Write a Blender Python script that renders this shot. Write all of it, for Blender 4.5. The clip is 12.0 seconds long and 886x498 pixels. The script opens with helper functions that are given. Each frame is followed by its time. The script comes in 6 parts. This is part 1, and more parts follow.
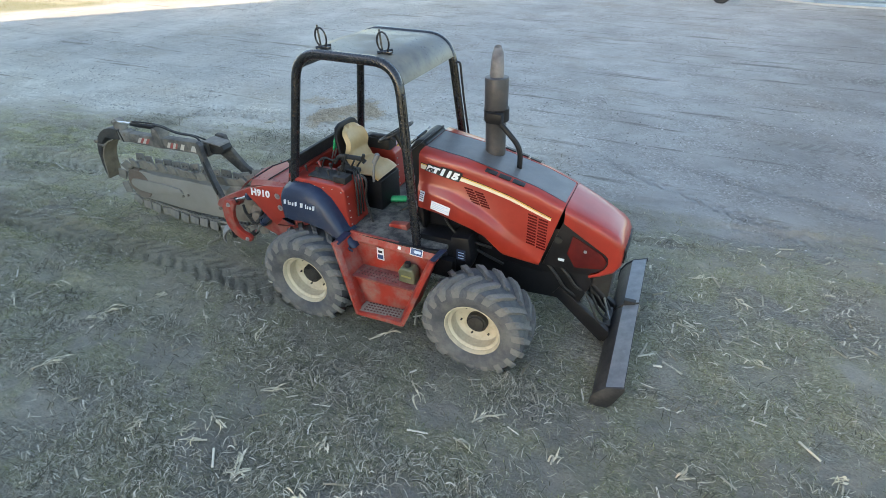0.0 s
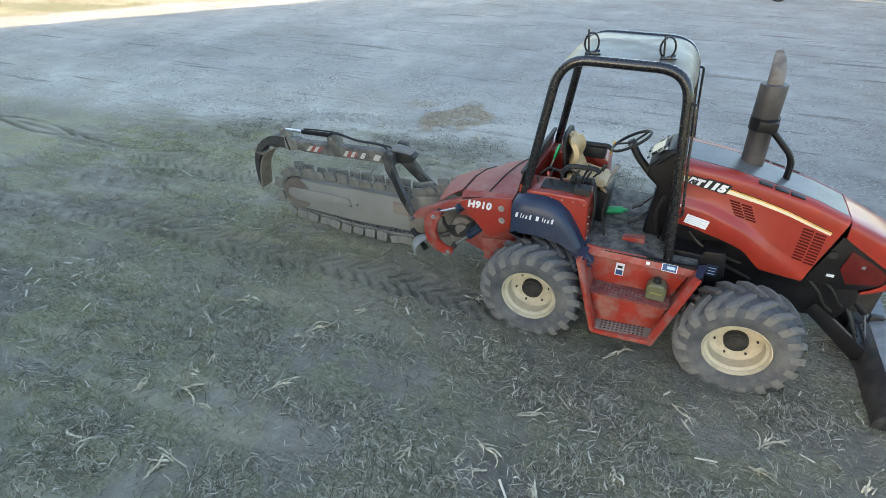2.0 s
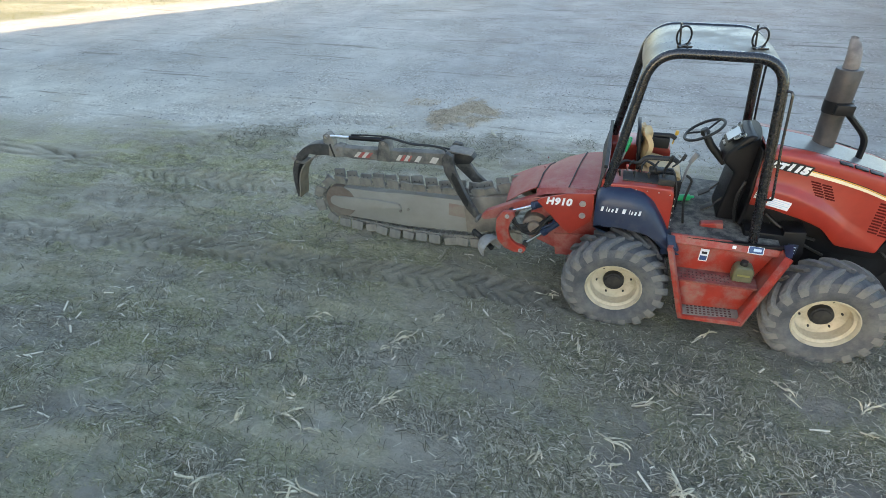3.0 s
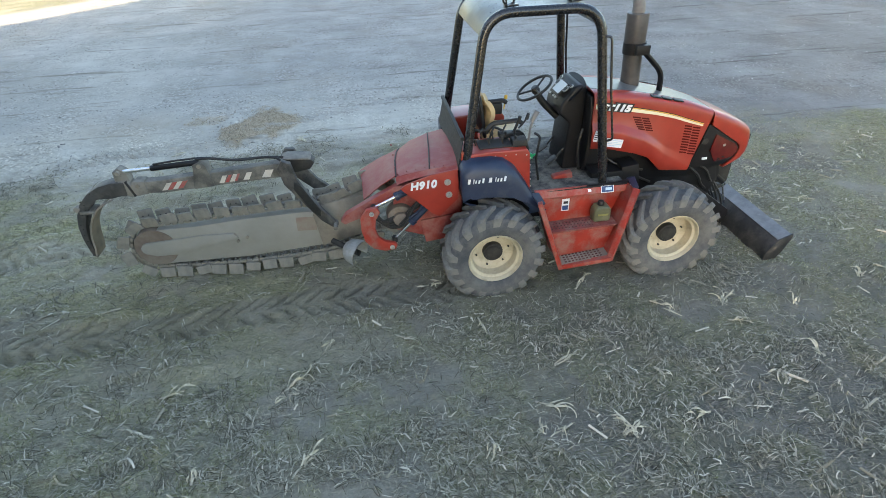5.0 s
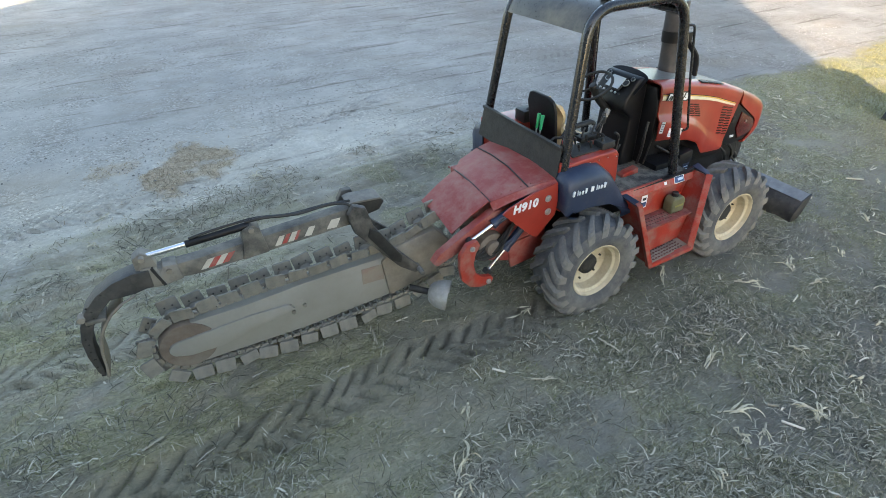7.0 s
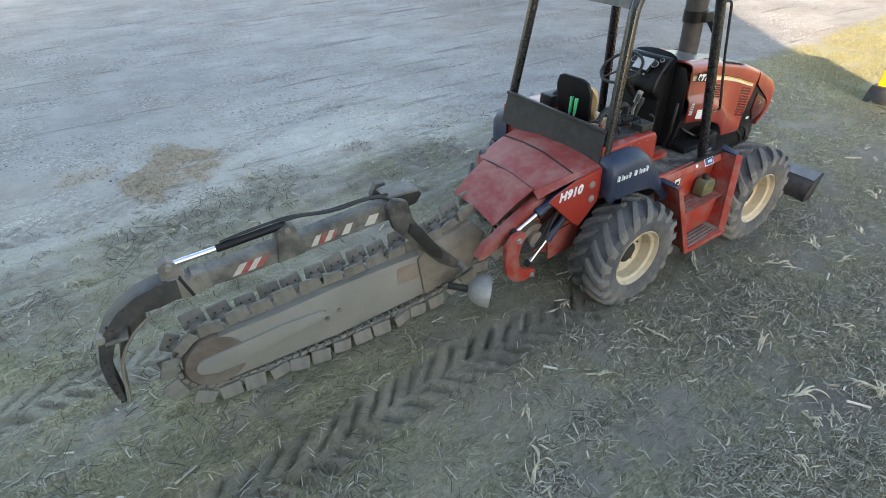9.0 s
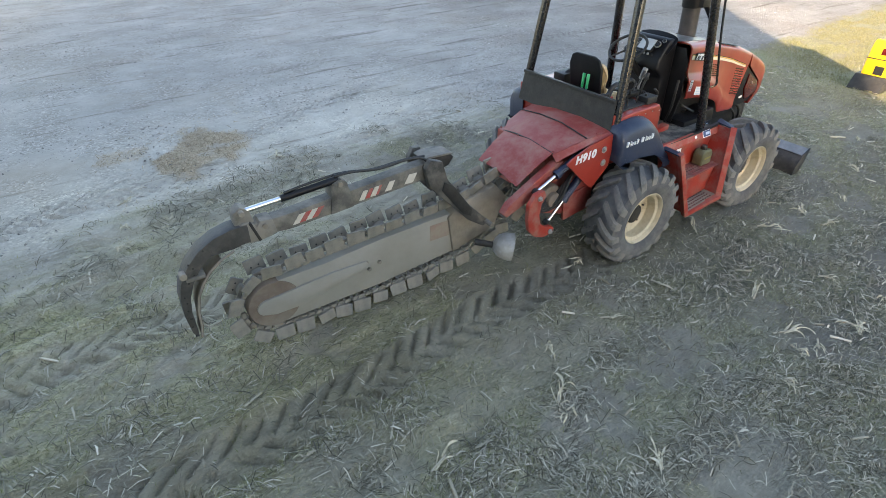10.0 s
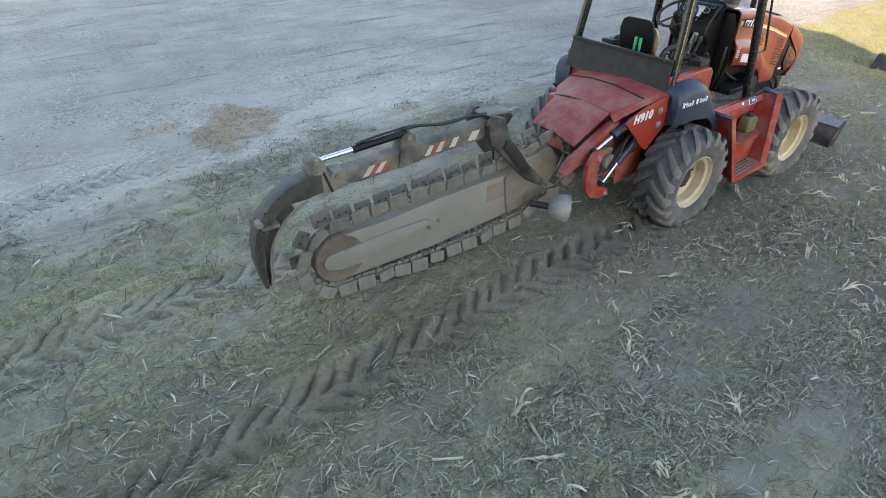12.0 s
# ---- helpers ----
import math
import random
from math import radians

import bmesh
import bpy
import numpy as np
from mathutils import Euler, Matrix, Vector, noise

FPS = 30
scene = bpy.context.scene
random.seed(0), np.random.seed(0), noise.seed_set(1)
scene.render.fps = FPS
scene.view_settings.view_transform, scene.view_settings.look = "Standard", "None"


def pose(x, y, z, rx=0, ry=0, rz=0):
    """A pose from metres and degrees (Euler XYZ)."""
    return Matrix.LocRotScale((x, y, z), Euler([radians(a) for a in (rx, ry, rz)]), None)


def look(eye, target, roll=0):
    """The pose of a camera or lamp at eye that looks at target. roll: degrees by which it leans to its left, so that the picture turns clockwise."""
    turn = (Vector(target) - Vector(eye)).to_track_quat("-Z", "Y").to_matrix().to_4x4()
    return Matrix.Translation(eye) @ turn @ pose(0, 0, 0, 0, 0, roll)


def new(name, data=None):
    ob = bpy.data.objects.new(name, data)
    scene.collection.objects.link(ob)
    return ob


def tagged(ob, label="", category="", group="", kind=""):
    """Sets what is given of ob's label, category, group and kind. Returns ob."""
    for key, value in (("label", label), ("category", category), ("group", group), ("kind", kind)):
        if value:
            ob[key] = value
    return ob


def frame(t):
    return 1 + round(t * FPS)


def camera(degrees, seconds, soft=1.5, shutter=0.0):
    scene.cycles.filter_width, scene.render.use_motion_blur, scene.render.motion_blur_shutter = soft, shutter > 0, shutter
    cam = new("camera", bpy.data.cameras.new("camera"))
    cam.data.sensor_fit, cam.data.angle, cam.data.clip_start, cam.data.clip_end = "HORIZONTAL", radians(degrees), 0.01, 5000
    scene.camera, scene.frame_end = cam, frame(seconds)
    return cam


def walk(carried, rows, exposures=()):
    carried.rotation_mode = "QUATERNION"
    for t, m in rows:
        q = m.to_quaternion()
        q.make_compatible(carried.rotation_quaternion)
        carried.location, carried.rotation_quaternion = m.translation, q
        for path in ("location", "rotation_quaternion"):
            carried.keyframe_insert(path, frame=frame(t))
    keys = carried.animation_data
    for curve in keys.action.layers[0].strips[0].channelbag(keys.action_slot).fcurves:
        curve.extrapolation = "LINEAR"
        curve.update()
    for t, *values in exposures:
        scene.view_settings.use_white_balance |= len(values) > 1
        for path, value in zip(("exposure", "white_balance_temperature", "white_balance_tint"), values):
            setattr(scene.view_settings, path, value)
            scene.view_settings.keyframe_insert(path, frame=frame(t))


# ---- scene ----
cam = camera(80.1, 12.0, soft=0.5)
PATH = [
    (0, (2.118, -4.19, 3.647), (1.417, -2.683, 2.534), -0.4),
    (0.5, (1.919, -4.264, 3.643), (1.221, -2.757, 2.528), -0.3),
    (1, (1.496, -4.372, 3.637), (0.798, -2.866, 2.521), -0.4),
    (1.5, (0.817, -4.574, 3.653), (0.122, -3.068, 2.535), -0.4),
    (2, (-0.038, -4.864, 3.656), (-0.734, -3.358, 2.539), -0.6),
    (2.5, (-0.854, -5.135, 3.679), (-1.511, -3.615, 2.557), -0.9),
    (3, (-1.278, -5.253, 3.698), (-1.795, -3.689, 2.564), -1.2),
    (3.5, (-1.396, -5.279, 3.627), (-1.733, -3.666, 2.493), -1.3),
    (3.7, (-1.41, -5.271, 3.591), (-1.663, -3.642, 2.46), -1.3),
    (5.3, (-2.284, -4.816, 3.39), (-1.982, -3.195, 2.259), -2.1),
    (5.5, (-2.491, -4.707, 3.387), (-2.132, -3.1, 2.253), -2.1),
    (6, (-3.03, -4.388, 3.346), (-2.504, -2.829, 2.21), -2.0),
    (6.5, (-3.523, -4.009, 3.339), (-2.87, -2.502, 2.198), -2.0),
    (7, (-3.917, -3.645, 3.344), (-3.173, -2.182, 2.201), -1.9),
    (7.2, (-4.036, -3.513, 3.329), (-3.261, -2.065, 2.188), -1.9),
    (8.8, (-4.301, -3.097, 3.165), (-3.429, -1.709, 2.02), -1.6),
    (9, (-4.386, -3.129, 3.164), (-3.511, -1.744, 2.017), -1.5),
    (9.5, (-4.678, -3.301, 3.163), (-3.789, -1.924, 2.017), -1.4),
    (10, (-4.98, -3.464, 3.143), (-4.083, -2.092, 1.997), -1.3),
    (10.5, (-5.202, -3.482, 3.089), (-4.3, -2.114, 1.942), -1.2),
    (11, (-5.399, -3.428, 3.053), (-4.495, -2.064, 1.903), -1.1),
    (11.5, (-5.526, -3.358, 2.978), (-4.618, -1.997, 1.828), -1.0),
    (12, (-5.56, -3.324, 2.88), (-4.65, -1.965, 1.729), -0.9),
]
EXPOSURES = [(0, 2.80, 6820, 10), (3, 2.80, 6920, 10), (6, 2.80, 6960, 10), (9, 2.84, 7200, 13), (12, 2.84, 7220, 15)]
walk(cam, [(t, look(eye, target, roll)) for t, eye, target, roll in PATH], EXPOSURES)

# ---- world, sun and exposure ----
SUN_AZ = math.atan2(-0.64, -0.77)          # compass bearing of the sun, clockwise from +y
SUN_EL = radians(16)
world = bpy.data.worlds.new("sky")
scene.world = world
world.use_nodes = True
wn = world.node_tree
bg = wn.nodes["Background"]
sky = wn.nodes.new("ShaderNodeTexSky")
sky.sky_type, sky.sun_disc = "NISHITA", False
sky.sun_elevation, sky.sun_rotation = SUN_EL, SUN_AZ
sky.dust_density, sky.ozone_density, sky.air_density = 1.5, 1.0, 1.0
wn.links.new(sky.outputs["Color"], bg.inputs["Color"])
bg.inputs["Strength"].default_value = 0.10
to_sun = Vector((math.sin(SUN_AZ) * math.cos(SUN_EL), math.cos(SUN_AZ) * math.cos(SUN_EL), math.sin(SUN_EL)))
sun = new("sun", bpy.data.lights.new("sun", "SUN"))
sun.data.energy, sun.data.angle, sun.data.color = 3.0, radians(0.6), (1.0, 0.83, 0.64)
sun.matrix_world = look((0, 0, 30), Vector((0, 0, 30)) - to_sun)


# ---- materials ----
def surf(name, c1, c2, scale=6.0, rough=0.6, metal=0.0, bump=0.15, fine=60.0, dirt=None, dirt_amount=0.5, dirt_scale=3.0, spec=0.5, coat=0.0):
    """A painted or raw surface: two tones by coarse noise, a grain, patchy dirt and a fine relief."""
    m = bpy.data.materials.new(name)
    m.use_nodes = True
    nt, n = m.node_tree, m.node_tree.nodes
    b = n["Principled BSDF"]
    co = n.new("ShaderNodeTexCoord")
    n1 = n.new("ShaderNodeTexNoise")
    n1.inputs["Scale"].default_value, n1.inputs["Detail"].default_value, n1.inputs["Roughness"].default_value = scale, 6, 0.62
    n2 = n.new("ShaderNodeTexNoise")
    n2.inputs["Scale"].default_value, n2.inputs["Detail"].default_value = fine, 4
    for k in (n1, n2):
        nt.links.new(co.outputs["Object"], k.inputs["Vector"])
    r1 = n.new("ShaderNodeValToRGB")
    r1.color_ramp.elements[0].position, r1.color_ramp.elements[1].position = 0.34, 0.68
    r1.color_ramp.elements[0].color, r1.color_ramp.elements[1].color = (*c1, 1), (*c2, 1)
    nt.links.new(n1.outputs["Fac"], r1.inputs["Fac"])
    col = r1.outputs["Color"]
    ro = n.new("ShaderNodeMapRange")
    ro.inputs["To Min"].default_value, ro.inputs["To Max"].default_value = max(rough - 0.12, 0.03), min(rough + 0.14, 1)
    nt.links.new(n2.outputs["Fac"], ro.inputs["Value"])
    rough_out = ro.outputs["Result"]
    if dirt:
        n3 = n.new("ShaderNodeTexNoise")
        n3.inputs["Scale"].default_value, n3.inputs["Detail"].default_value, n3.inputs["Roughness"].default_value = dirt_scale, 9, 0.7
        nt.links.new(co.outputs["Object"], n3.inputs["Vector"])
        r3 = n.new("ShaderNodeMapRange")
        lo = 0.72 - 0.55 * dirt_amount
        r3.inputs["From Min"].default_value, r3.inputs["From Max"].default_value = lo, lo + 0.22
        r3.inputs["To Max"].default_value = min(1.0, 0.35 + 0.65 * dirt_amount)
        nt.links.new(n3.outputs["Fac"], r3.inputs["Value"])
        mx = n.new("ShaderNodeMix")
        mx.data_type = "RGBA"
        nt.links.new(r3.outputs["Result"], mx.inputs["Factor"])
        nt.links.new(col, mx.inputs["A"])
        mx.inputs["B"].default_value = (*dirt, 1)
        col = mx.outputs["Result"]
        rm = n.new("ShaderNodeMix")
        nt.links.new(r3.outputs["Result"], rm.inputs["Factor"])
        nt.links.new(rough_out, rm.inputs["A"])
        rm.inputs["B"].default_value = 0.9
        rough_out = rm.outputs["Result"]
    nt.links.new(col, b.inputs["Base Color"])
    nt.links.new(rough_out, b.inputs["Roughness"])
    b.inputs["Metallic"].default_value = metal
    b.inputs["Specular IOR Level"].default_value = spec
    b.inputs["Coat Weight"].default_value = coat
    b.inputs["Coat Roughness"].default_value = 0.08
    bp = n.new("ShaderNodeBump")
    bp.inputs["Strength"].default_value, bp.inputs["Distance"].default_value = bump, 0.01
    nt.links.new(n2.outputs["Fac"], bp.inputs["Height"])
    nt.links.new(bp.outputs["Normal"], b.inputs["Normal"])
    return m


DUST = (0.30, 0.27, 0.22)
M_RED = surf("red_paint", (0.265, 0.024, 0.014), (0.325, 0.032, 0.018), 4, 0.34, bump=0.0, fine=7.0, dirt=(0.30, 0.085, 0.06), dirt_amount=0.12, dirt_scale=3, coat=0.3)
M_RED_DULL = surf("dusty_red_paint", (0.235, 0.032, 0.024), (0.30, 0.048, 0.037), 5, 0.5, bump=0.08, dirt=(0.31, 0.185, 0.155), dirt_amount=0.52, dirt_scale=5)
M_RED_STEP = surf("scuffed_red_paint", (0.28, 0.022, 0.012), (0.36, 0.035, 0.02), 5, 0.45, bump=0.08, dirt=(0.27, 0.20, 0.16), dirt_amount=0.5, dirt_scale=6)
M_LENS = surf("dark_red_plastic", (0.07, 0.006, 0.006), (0.12, 0.01, 0.008), 6, 0.2, bump=0.02, coat=0.4)
M_BLACK = surf("black_paint", (0.006, 0.006, 0.007), (0.012, 0.012, 0.014), 5, 0.42, bump=0.04, dirt=(0.04, 0.038, 0.036), dirt_amount=0.2, spec=0.3)
M_ROPS = surf("black_tube_paint", (0.008, 0.008, 0.010), (0.014, 0.014, 0.016), 5, 0.26, bump=0.0, dirt=(0.05, 0.047, 0.043), dirt_amount=0.12, coat=0.4)
M_GRIME = surf("grimy_black_metal", (0.010, 0.010, 0.010), (0.028, 0.027, 0.025), 9, 0.6, bump=0.3, dirt=(0.085, 0.076, 0.063), dirt_amount=0.32, dirt_scale=7)
M_ROOF = surf("dusty_roof_steel", (0.05, 0.046, 0.04), (0.11, 0.098, 0.08), 2.5, 0.3, metal=0.2, bump=0.03, dirt=(0.30, 0.265, 0.205), dirt_amount=0.45, dirt_scale=1.8)
M_HOODTOP = surf("grey_hood_panel", (0.085, 0.088, 0.092), (0.13, 0.13, 0.13), 5, 0.40, bump=0.02, dirt=(0.24, 0.22, 0.19), dirt_amount=0.3, coat=0.1)
M_NAVY = surf("navy_plastic", (0.010, 0.020, 0.048), (0.017, 0.031, 0.066), 5, 0.38, bump=0.06, dirt=(0.085, 0.085, 0.09), dirt_amount=0.35, dirt_scale=6)
M_TYRE = surf("dusty_rubber", (0.058, 0.062, 0.068), (0.10, 0.104, 0.108), 9, 0.8, bump=0.4, fine=90, dirt=(0.18, 0.175, 0.162), dirt_amount=0.52, dirt_scale=4)
M_LUG = surf("soil_dusted_lug_rubber", (0.075, 0.078, 0.082), (0.12, 0.122, 0.122), 9, 0.85, bump=0.5, fine=90, dirt=(0.20, 0.19, 0.17), dirt_amount=0.62, dirt_scale=5)
M_RIM = surf("cream_rim_paint", (0.46, 0.405, 0.285), (0.56, 0.495, 0.36), 6, 0.5, bump=0.04, dirt=(0.30, 0.25, 0.18), dirt_amount=0.45, dirt_scale=8)
M_TAN = surf("tan_vinyl", (0.48, 0.33, 0.16), (0.58, 0.41, 0.21), 7, 0.45, bump=0.12, dirt=(0.42, 0.34, 0.24), dirt_amount=0.3)
M_SOILSTEEL = surf("soil_caked_steel", (0.20, 0.17, 0.135), (0.30, 0.265, 0.215), 5, 0.85, bump=0.5, fine=45, dirt=(0.15, 0.125, 0.095), dirt_amount=0.4, dirt_scale=3)
M_BARSIDE = surf("soil_polished_bar", (0.225, 0.214, 0.188), (0.28, 0.267, 0.236), 2.5, 0.55, bump=0.08, dirt=(0.315, 0.30, 0.268), dirt_amount=0.35, dirt_scale=2)
M_TOOTH = surf("worn_tooth_steel", (0.14, 0.13, 0.112), (0.205, 0.192, 0.165), 8, 0.75, metal=0.1, bump=0.5, dirt=(0.26, 0.24, 0.203), dirt_amount=0.65, dirt_scale=9)
M_RUST = surf("rusty_plate", (0.12, 0.09, 0.07), (0.19, 0.15, 0.12), 6, 0.75, bump=0.25, dirt=(0.21, 0.188, 0.155), dirt_amount=0.55)
M_BOOM = surf("dirty_dark_steel", (0.06, 0.057, 0.051), (0.14, 0.13, 0.112), 6, 0.7, bump=0.3, dirt=(0.29, 0.262, 0.22), dirt_amount=0.58, dirt_scale=4)
M_CHROME = surf("chromed_rod", (0.75, 0.76, 0.78), (0.85, 0.86, 0.88), 5, 0.16, metal=1.0, bump=0.01)
M_BOLT = surf("zinc_bolt", (0.38, 0.38, 0.37), (0.5, 0.5, 0.48), 20, 0.4, metal=0.7, bump=0.05)
M_STACK = surf("heat_stained_steel", (0.04, 0.039, 0.042), (0.09, 0.083, 0.083), 5, 0.45, metal=0.3, bump=0.1, dirt=(0.16, 0.12, 0.095), dirt_amount=0.35)
M_TIP = surf("rusty_exhaust_tip", (0.12, 0.107, 0.10), (0.23, 0.205, 0.19), 9, 0.55, metal=0.3, bump=0.1)
M_CREAM = surf("cream_decal", (0.72, 0.64, 0.46), (0.78, 0.70, 0.52), 8, 0.4, bump=0.02)
M_GOLD = surf("gold_decal", (0.70, 0.42, 0.06), (0.75, 0.46, 0.08), 8, 0.4, bump=0.02)
M_WHITE = surf("white_decal", (0.74, 0.75, 0.76), (0.80, 0.80, 0.80), 9, 0.4, bump=0.02, dirt=(0.5, 0.47, 0.42), dirt_amount=0.2)
M_PALEBLUE = surf("pale_blue_decal", (0.42, 0.56, 0.70), (0.50, 0.62, 0.74), 9, 0.35, bump=0.02)
M_BLUE = surf("blue_decal", (0.02, 0.055, 0.15), (0.03, 0.075, 0.19), 9, 0.4, bump=0.02)
M_DECALRED = surf("red_decal", (0.36, 0.05, 0.045), (0.42, 0.075, 0.06), 9, 0.5, bump=0.05, dirt=(0.24, 0.2, 0.165), dirt_amount=0.5, dirt_scale=10)
M_DECALWHITE = surf("soiled_white_decal", (0.52, 0.48, 0.42), (0.62, 0.58, 0.50), 9, 0.55, bump=0.05, dirt=(0.3, 0.26, 0.21), dirt_amount=0.35, dirt_scale=10)
M_INK = surf("black_ink", (0.010, 0.010, 0.010), (0.016, 0.016, 0.016), 9, 0.5, bump=0.02)
M_GREEN = surf("green_plastic", (0.02, 0.36, 0.13), (0.03, 0.44, 0.17), 9, 0.35, bump=0.03)
M_OLIVE = surf("translucent_jug_plastic", (0.10, 0.10, 0.052), (0.15, 0.148, 0.085), 9, 0.4, bump=0.05, dirt=(0.19, 0.165, 0.125), dirt_amount=0.4)
# pale tone paints the reflection on the display
M_SCREEN = surf("display_glass_reflection", (0.55, 0.60, 0.64), (0.62, 0.67, 0.70), 3, 0.12, bump=0.0)
M_MUD = surf("muddy_floor_mat", (0.022, 0.023, 0.025), (0.045, 0.044, 0.043), 9, 0.8, bump=0.4, dirt=(0.24, 0.225, 0.19), dirt_amount=0.58, dirt_scale=8)
M_YELLOW = surf("yellow_paint", (0.66, 0.40, 0.01), (0.74, 0.47, 0.015), 4, 0.4, bump=0.03, dirt=(0.35, 0.26, 0.12), dirt_amount=0.25)
M_GALV = surf("galvanised_sheet", (0.20, 0.27, 0.34), (0.28, 0.35, 0.42), 1.2, 0.5, metal=0.2, bump=0.04)
M_SIDING = surf("barn_siding", (0.34, 0.34, 0.33), (0.42, 0.42, 0.40), 0.6, 0.6, bump=0.05)
M_ROOFSHEET = surf("barn_roof_sheet", (0.20, 0.20, 0.21), (0.27, 0.27, 0.28), 0.6, 0.5, bump=0.05)


def litter_mat(name, stops, rough=0.8):
    """Straw, husk or grass: each loose piece takes its own tone."""
    m = bpy.data.materials.new(name)
    m.use_nodes = True
    n, nt = m.node_tree.nodes, m.node_tree
    b = n["Principled BSDF"]
    g = n.new("ShaderNodeNewGeometry")
    r = n.new("ShaderNodeValToRGB")
    while len(r.color_ramp.elements) < len(stops):
        r.color_ramp.elements.new(0.5)
    for e, (p, c) in zip(r.color_ramp.elements, stops):
        e.position, e.color = p, (*c, 1)
    nt.links.new(g.outputs["Random Per Island"], r.inputs["Fac"])
    nt.links.new(r.outputs["Color"], b.inputs["Base Color"])
    b.inputs["Roughness"].default_value = rough
    b.inputs["Specular IOR Level"].default_value = 0.25
    return m


M_STRAW = litter_mat("weathered_straw", [(0.0, (0.08, 0.073, 0.05)), (0.3, (0.175, 0.162, 0.118)), (0.6, (0.30, 0.278, 0.208)), (0.85, (0.42, 0.39, 0.30)), (1.0, (0.60, 0.555, 0.44))])
M_MAT = litter_mat("dead_grass_blades", [(0.0, (0.09, 0.095, 0.045)), (0.35, (0.20, 0.195, 0.11)), (0.7, (0.35, 0.325, 0.21)), (1.0, (0.56, 0.52, 0.37))])
M_HUSK = litter_mat("corn_husk", [(0.0, (0.22, 0.19, 0.13)), (0.5, (0.40, 0.36, 0.27)), (1.0, (0.68, 0.63, 0.51))])
M_GRASS = litter_mat("thin_grass", [(0.0, (0.11, 0.14, 0.04)), (0.45, (0.22, 0.24, 0.085)), (0.75, (0.38, 0.36, 0.17)), (1.0, (0.56, 0.51, 0.31))])


def ground_mat():
    """Compacted grey lot, trodden soil and thin grass, blended by the masks that the sheet carries."""
    m = bpy.data.materials.new("packed_earth")
    m.use_nodes = True
    n, nt = m.node_tree.nodes, m.node_tree
    b = n["Principled BSDF"]
    co = n.new("ShaderNodeTexCoord")

    def noise_tex(scale, detail=8, rough=0.65, stretch=None):
        k = n.new("ShaderNodeTexNoise")
        k.inputs["Scale"].default_value, k.inputs["Detail"].default_value, k.inputs["Roughness"].default_value = scale, detail, rough
        src = co.outputs["Object"]
        if stretch:
            mp = n.new("ShaderNodeMapping")
            mp.inputs["Scale"].default_value = stretch[:3]
            mp.inputs["Rotation"].default_value = (0, 0, stretch[3])
            nt.links.new(src, mp.inputs["Vector"])
            src = mp.outputs["Vector"]
        nt.links.new(src, k.inputs["Vector"])
        return k.outputs["Fac"]

    def ramp(fac, stops):
        r = n.new("ShaderNodeValToRGB")
        while len(r.color_ramp.elements) < len(stops):
            r.color_ramp.elements.new(0.5)
        for e, (p, c) in zip(r.color_ramp.elements, stops):
            e.position, e.color = p, (*c, 1)
        nt.links.new(fac, r.inputs["Fac"])
        return r.outputs["Color"]

    def blend(fac, a, c):
        x = n.new("ShaderNodeMix")
        x.data_type = "RGBA"
        nt.links.new(fac, x.inputs["Factor"])
        nt.links.new(a, x.inputs["A"])
        nt.links.new(c, x.inputs["B"])
        return x.outputs["Result"]

    def rng(fac, a, c, top=1.0):
        x = n.new("ShaderNodeMapRange")
        x.inputs["From Min"].default_value, x.inputs["From Max"].default_value, x.inputs["To Max"].default_value = a, c, top
        nt.links.new(fac, x.inputs["Value"])
        return x.outputs["Result"]

    def mask(name):
        a = n.new("ShaderNodeAttribute")
        a.attribute_name = name
        return a.outputs["Fac"]

    soil = ramp(noise_tex(1.7, 10, 0.7), [(0.32, (0.212, 0.197, 0.160)), (0.5, (0.296, 0.277, 0.229)), (0.68, (0.386, 0.361, 0.304))])
    soil = blend(rng(noise_tex(38, 5), 0.52, 0.68, 0.6), soil, ramp(noise_tex(85), [(0.38, (0.12, 0.11, 0.092)), (0.66, (0.46, 0.435, 0.375))]))
    lot = ramp(noise_tex(0.6, 12, 0.70), [(0.34, (0.31, 0.302, 0.28)), (0.5, (0.395, 0.387, 0.362)), (0.66, (0.48, 0.473, 0.445))])
    lot = blend(rng(noise_tex(0.35, 6), 0.52, 0.66, 0.55), lot, ramp(noise_tex(5, 9, 0.7), [(0.3, (0.27, 0.225, 0.175)), (0.7, (0.38, 0.335, 0.275))]))
    lot = blend(rng(noise_tex(0.22, 5), 0.50, 0.62, 0.5), lot, ramp(noise_tex(3.0, 9, 0.7), [(0.3, (0.24, 0.225, 0.20)), (0.7, (0.34, 0.325, 0.295))]))
    lot = blend(rng(noise_tex(1.6, 4, 0.55), 0.68, 0.74, 0.7), lot, ramp(noise_tex(20, 6, 0.7), [(0.3, (0.42, 0.42, 0.41)), (0.7, (0.68, 0.68, 0.67))]))
    peb = n.new("ShaderNodeTexVoronoi")
    peb.inputs["Scale"].default_value = 34
    nt.links.new(co.outputs["Object"], peb.inputs["Vector"])
    sep = n.new("ShaderNodeSeparateColor")
    nt.links.new(peb.outputs["Color"], sep.inputs["Color"])
    lot = blend(rng(noise_tex(1.1, 8, 0.75), 0.42, 0.62, 0.5), lot, ramp(sep.outputs["Red"], [(0.0, (0.13, 0.12, 0.105)), (0.5, (0.31, 0.29, 0.26)), (0.85, (0.47, 0.45, 0.42)), (1.0, (0.74, 0.72, 0.68))]))
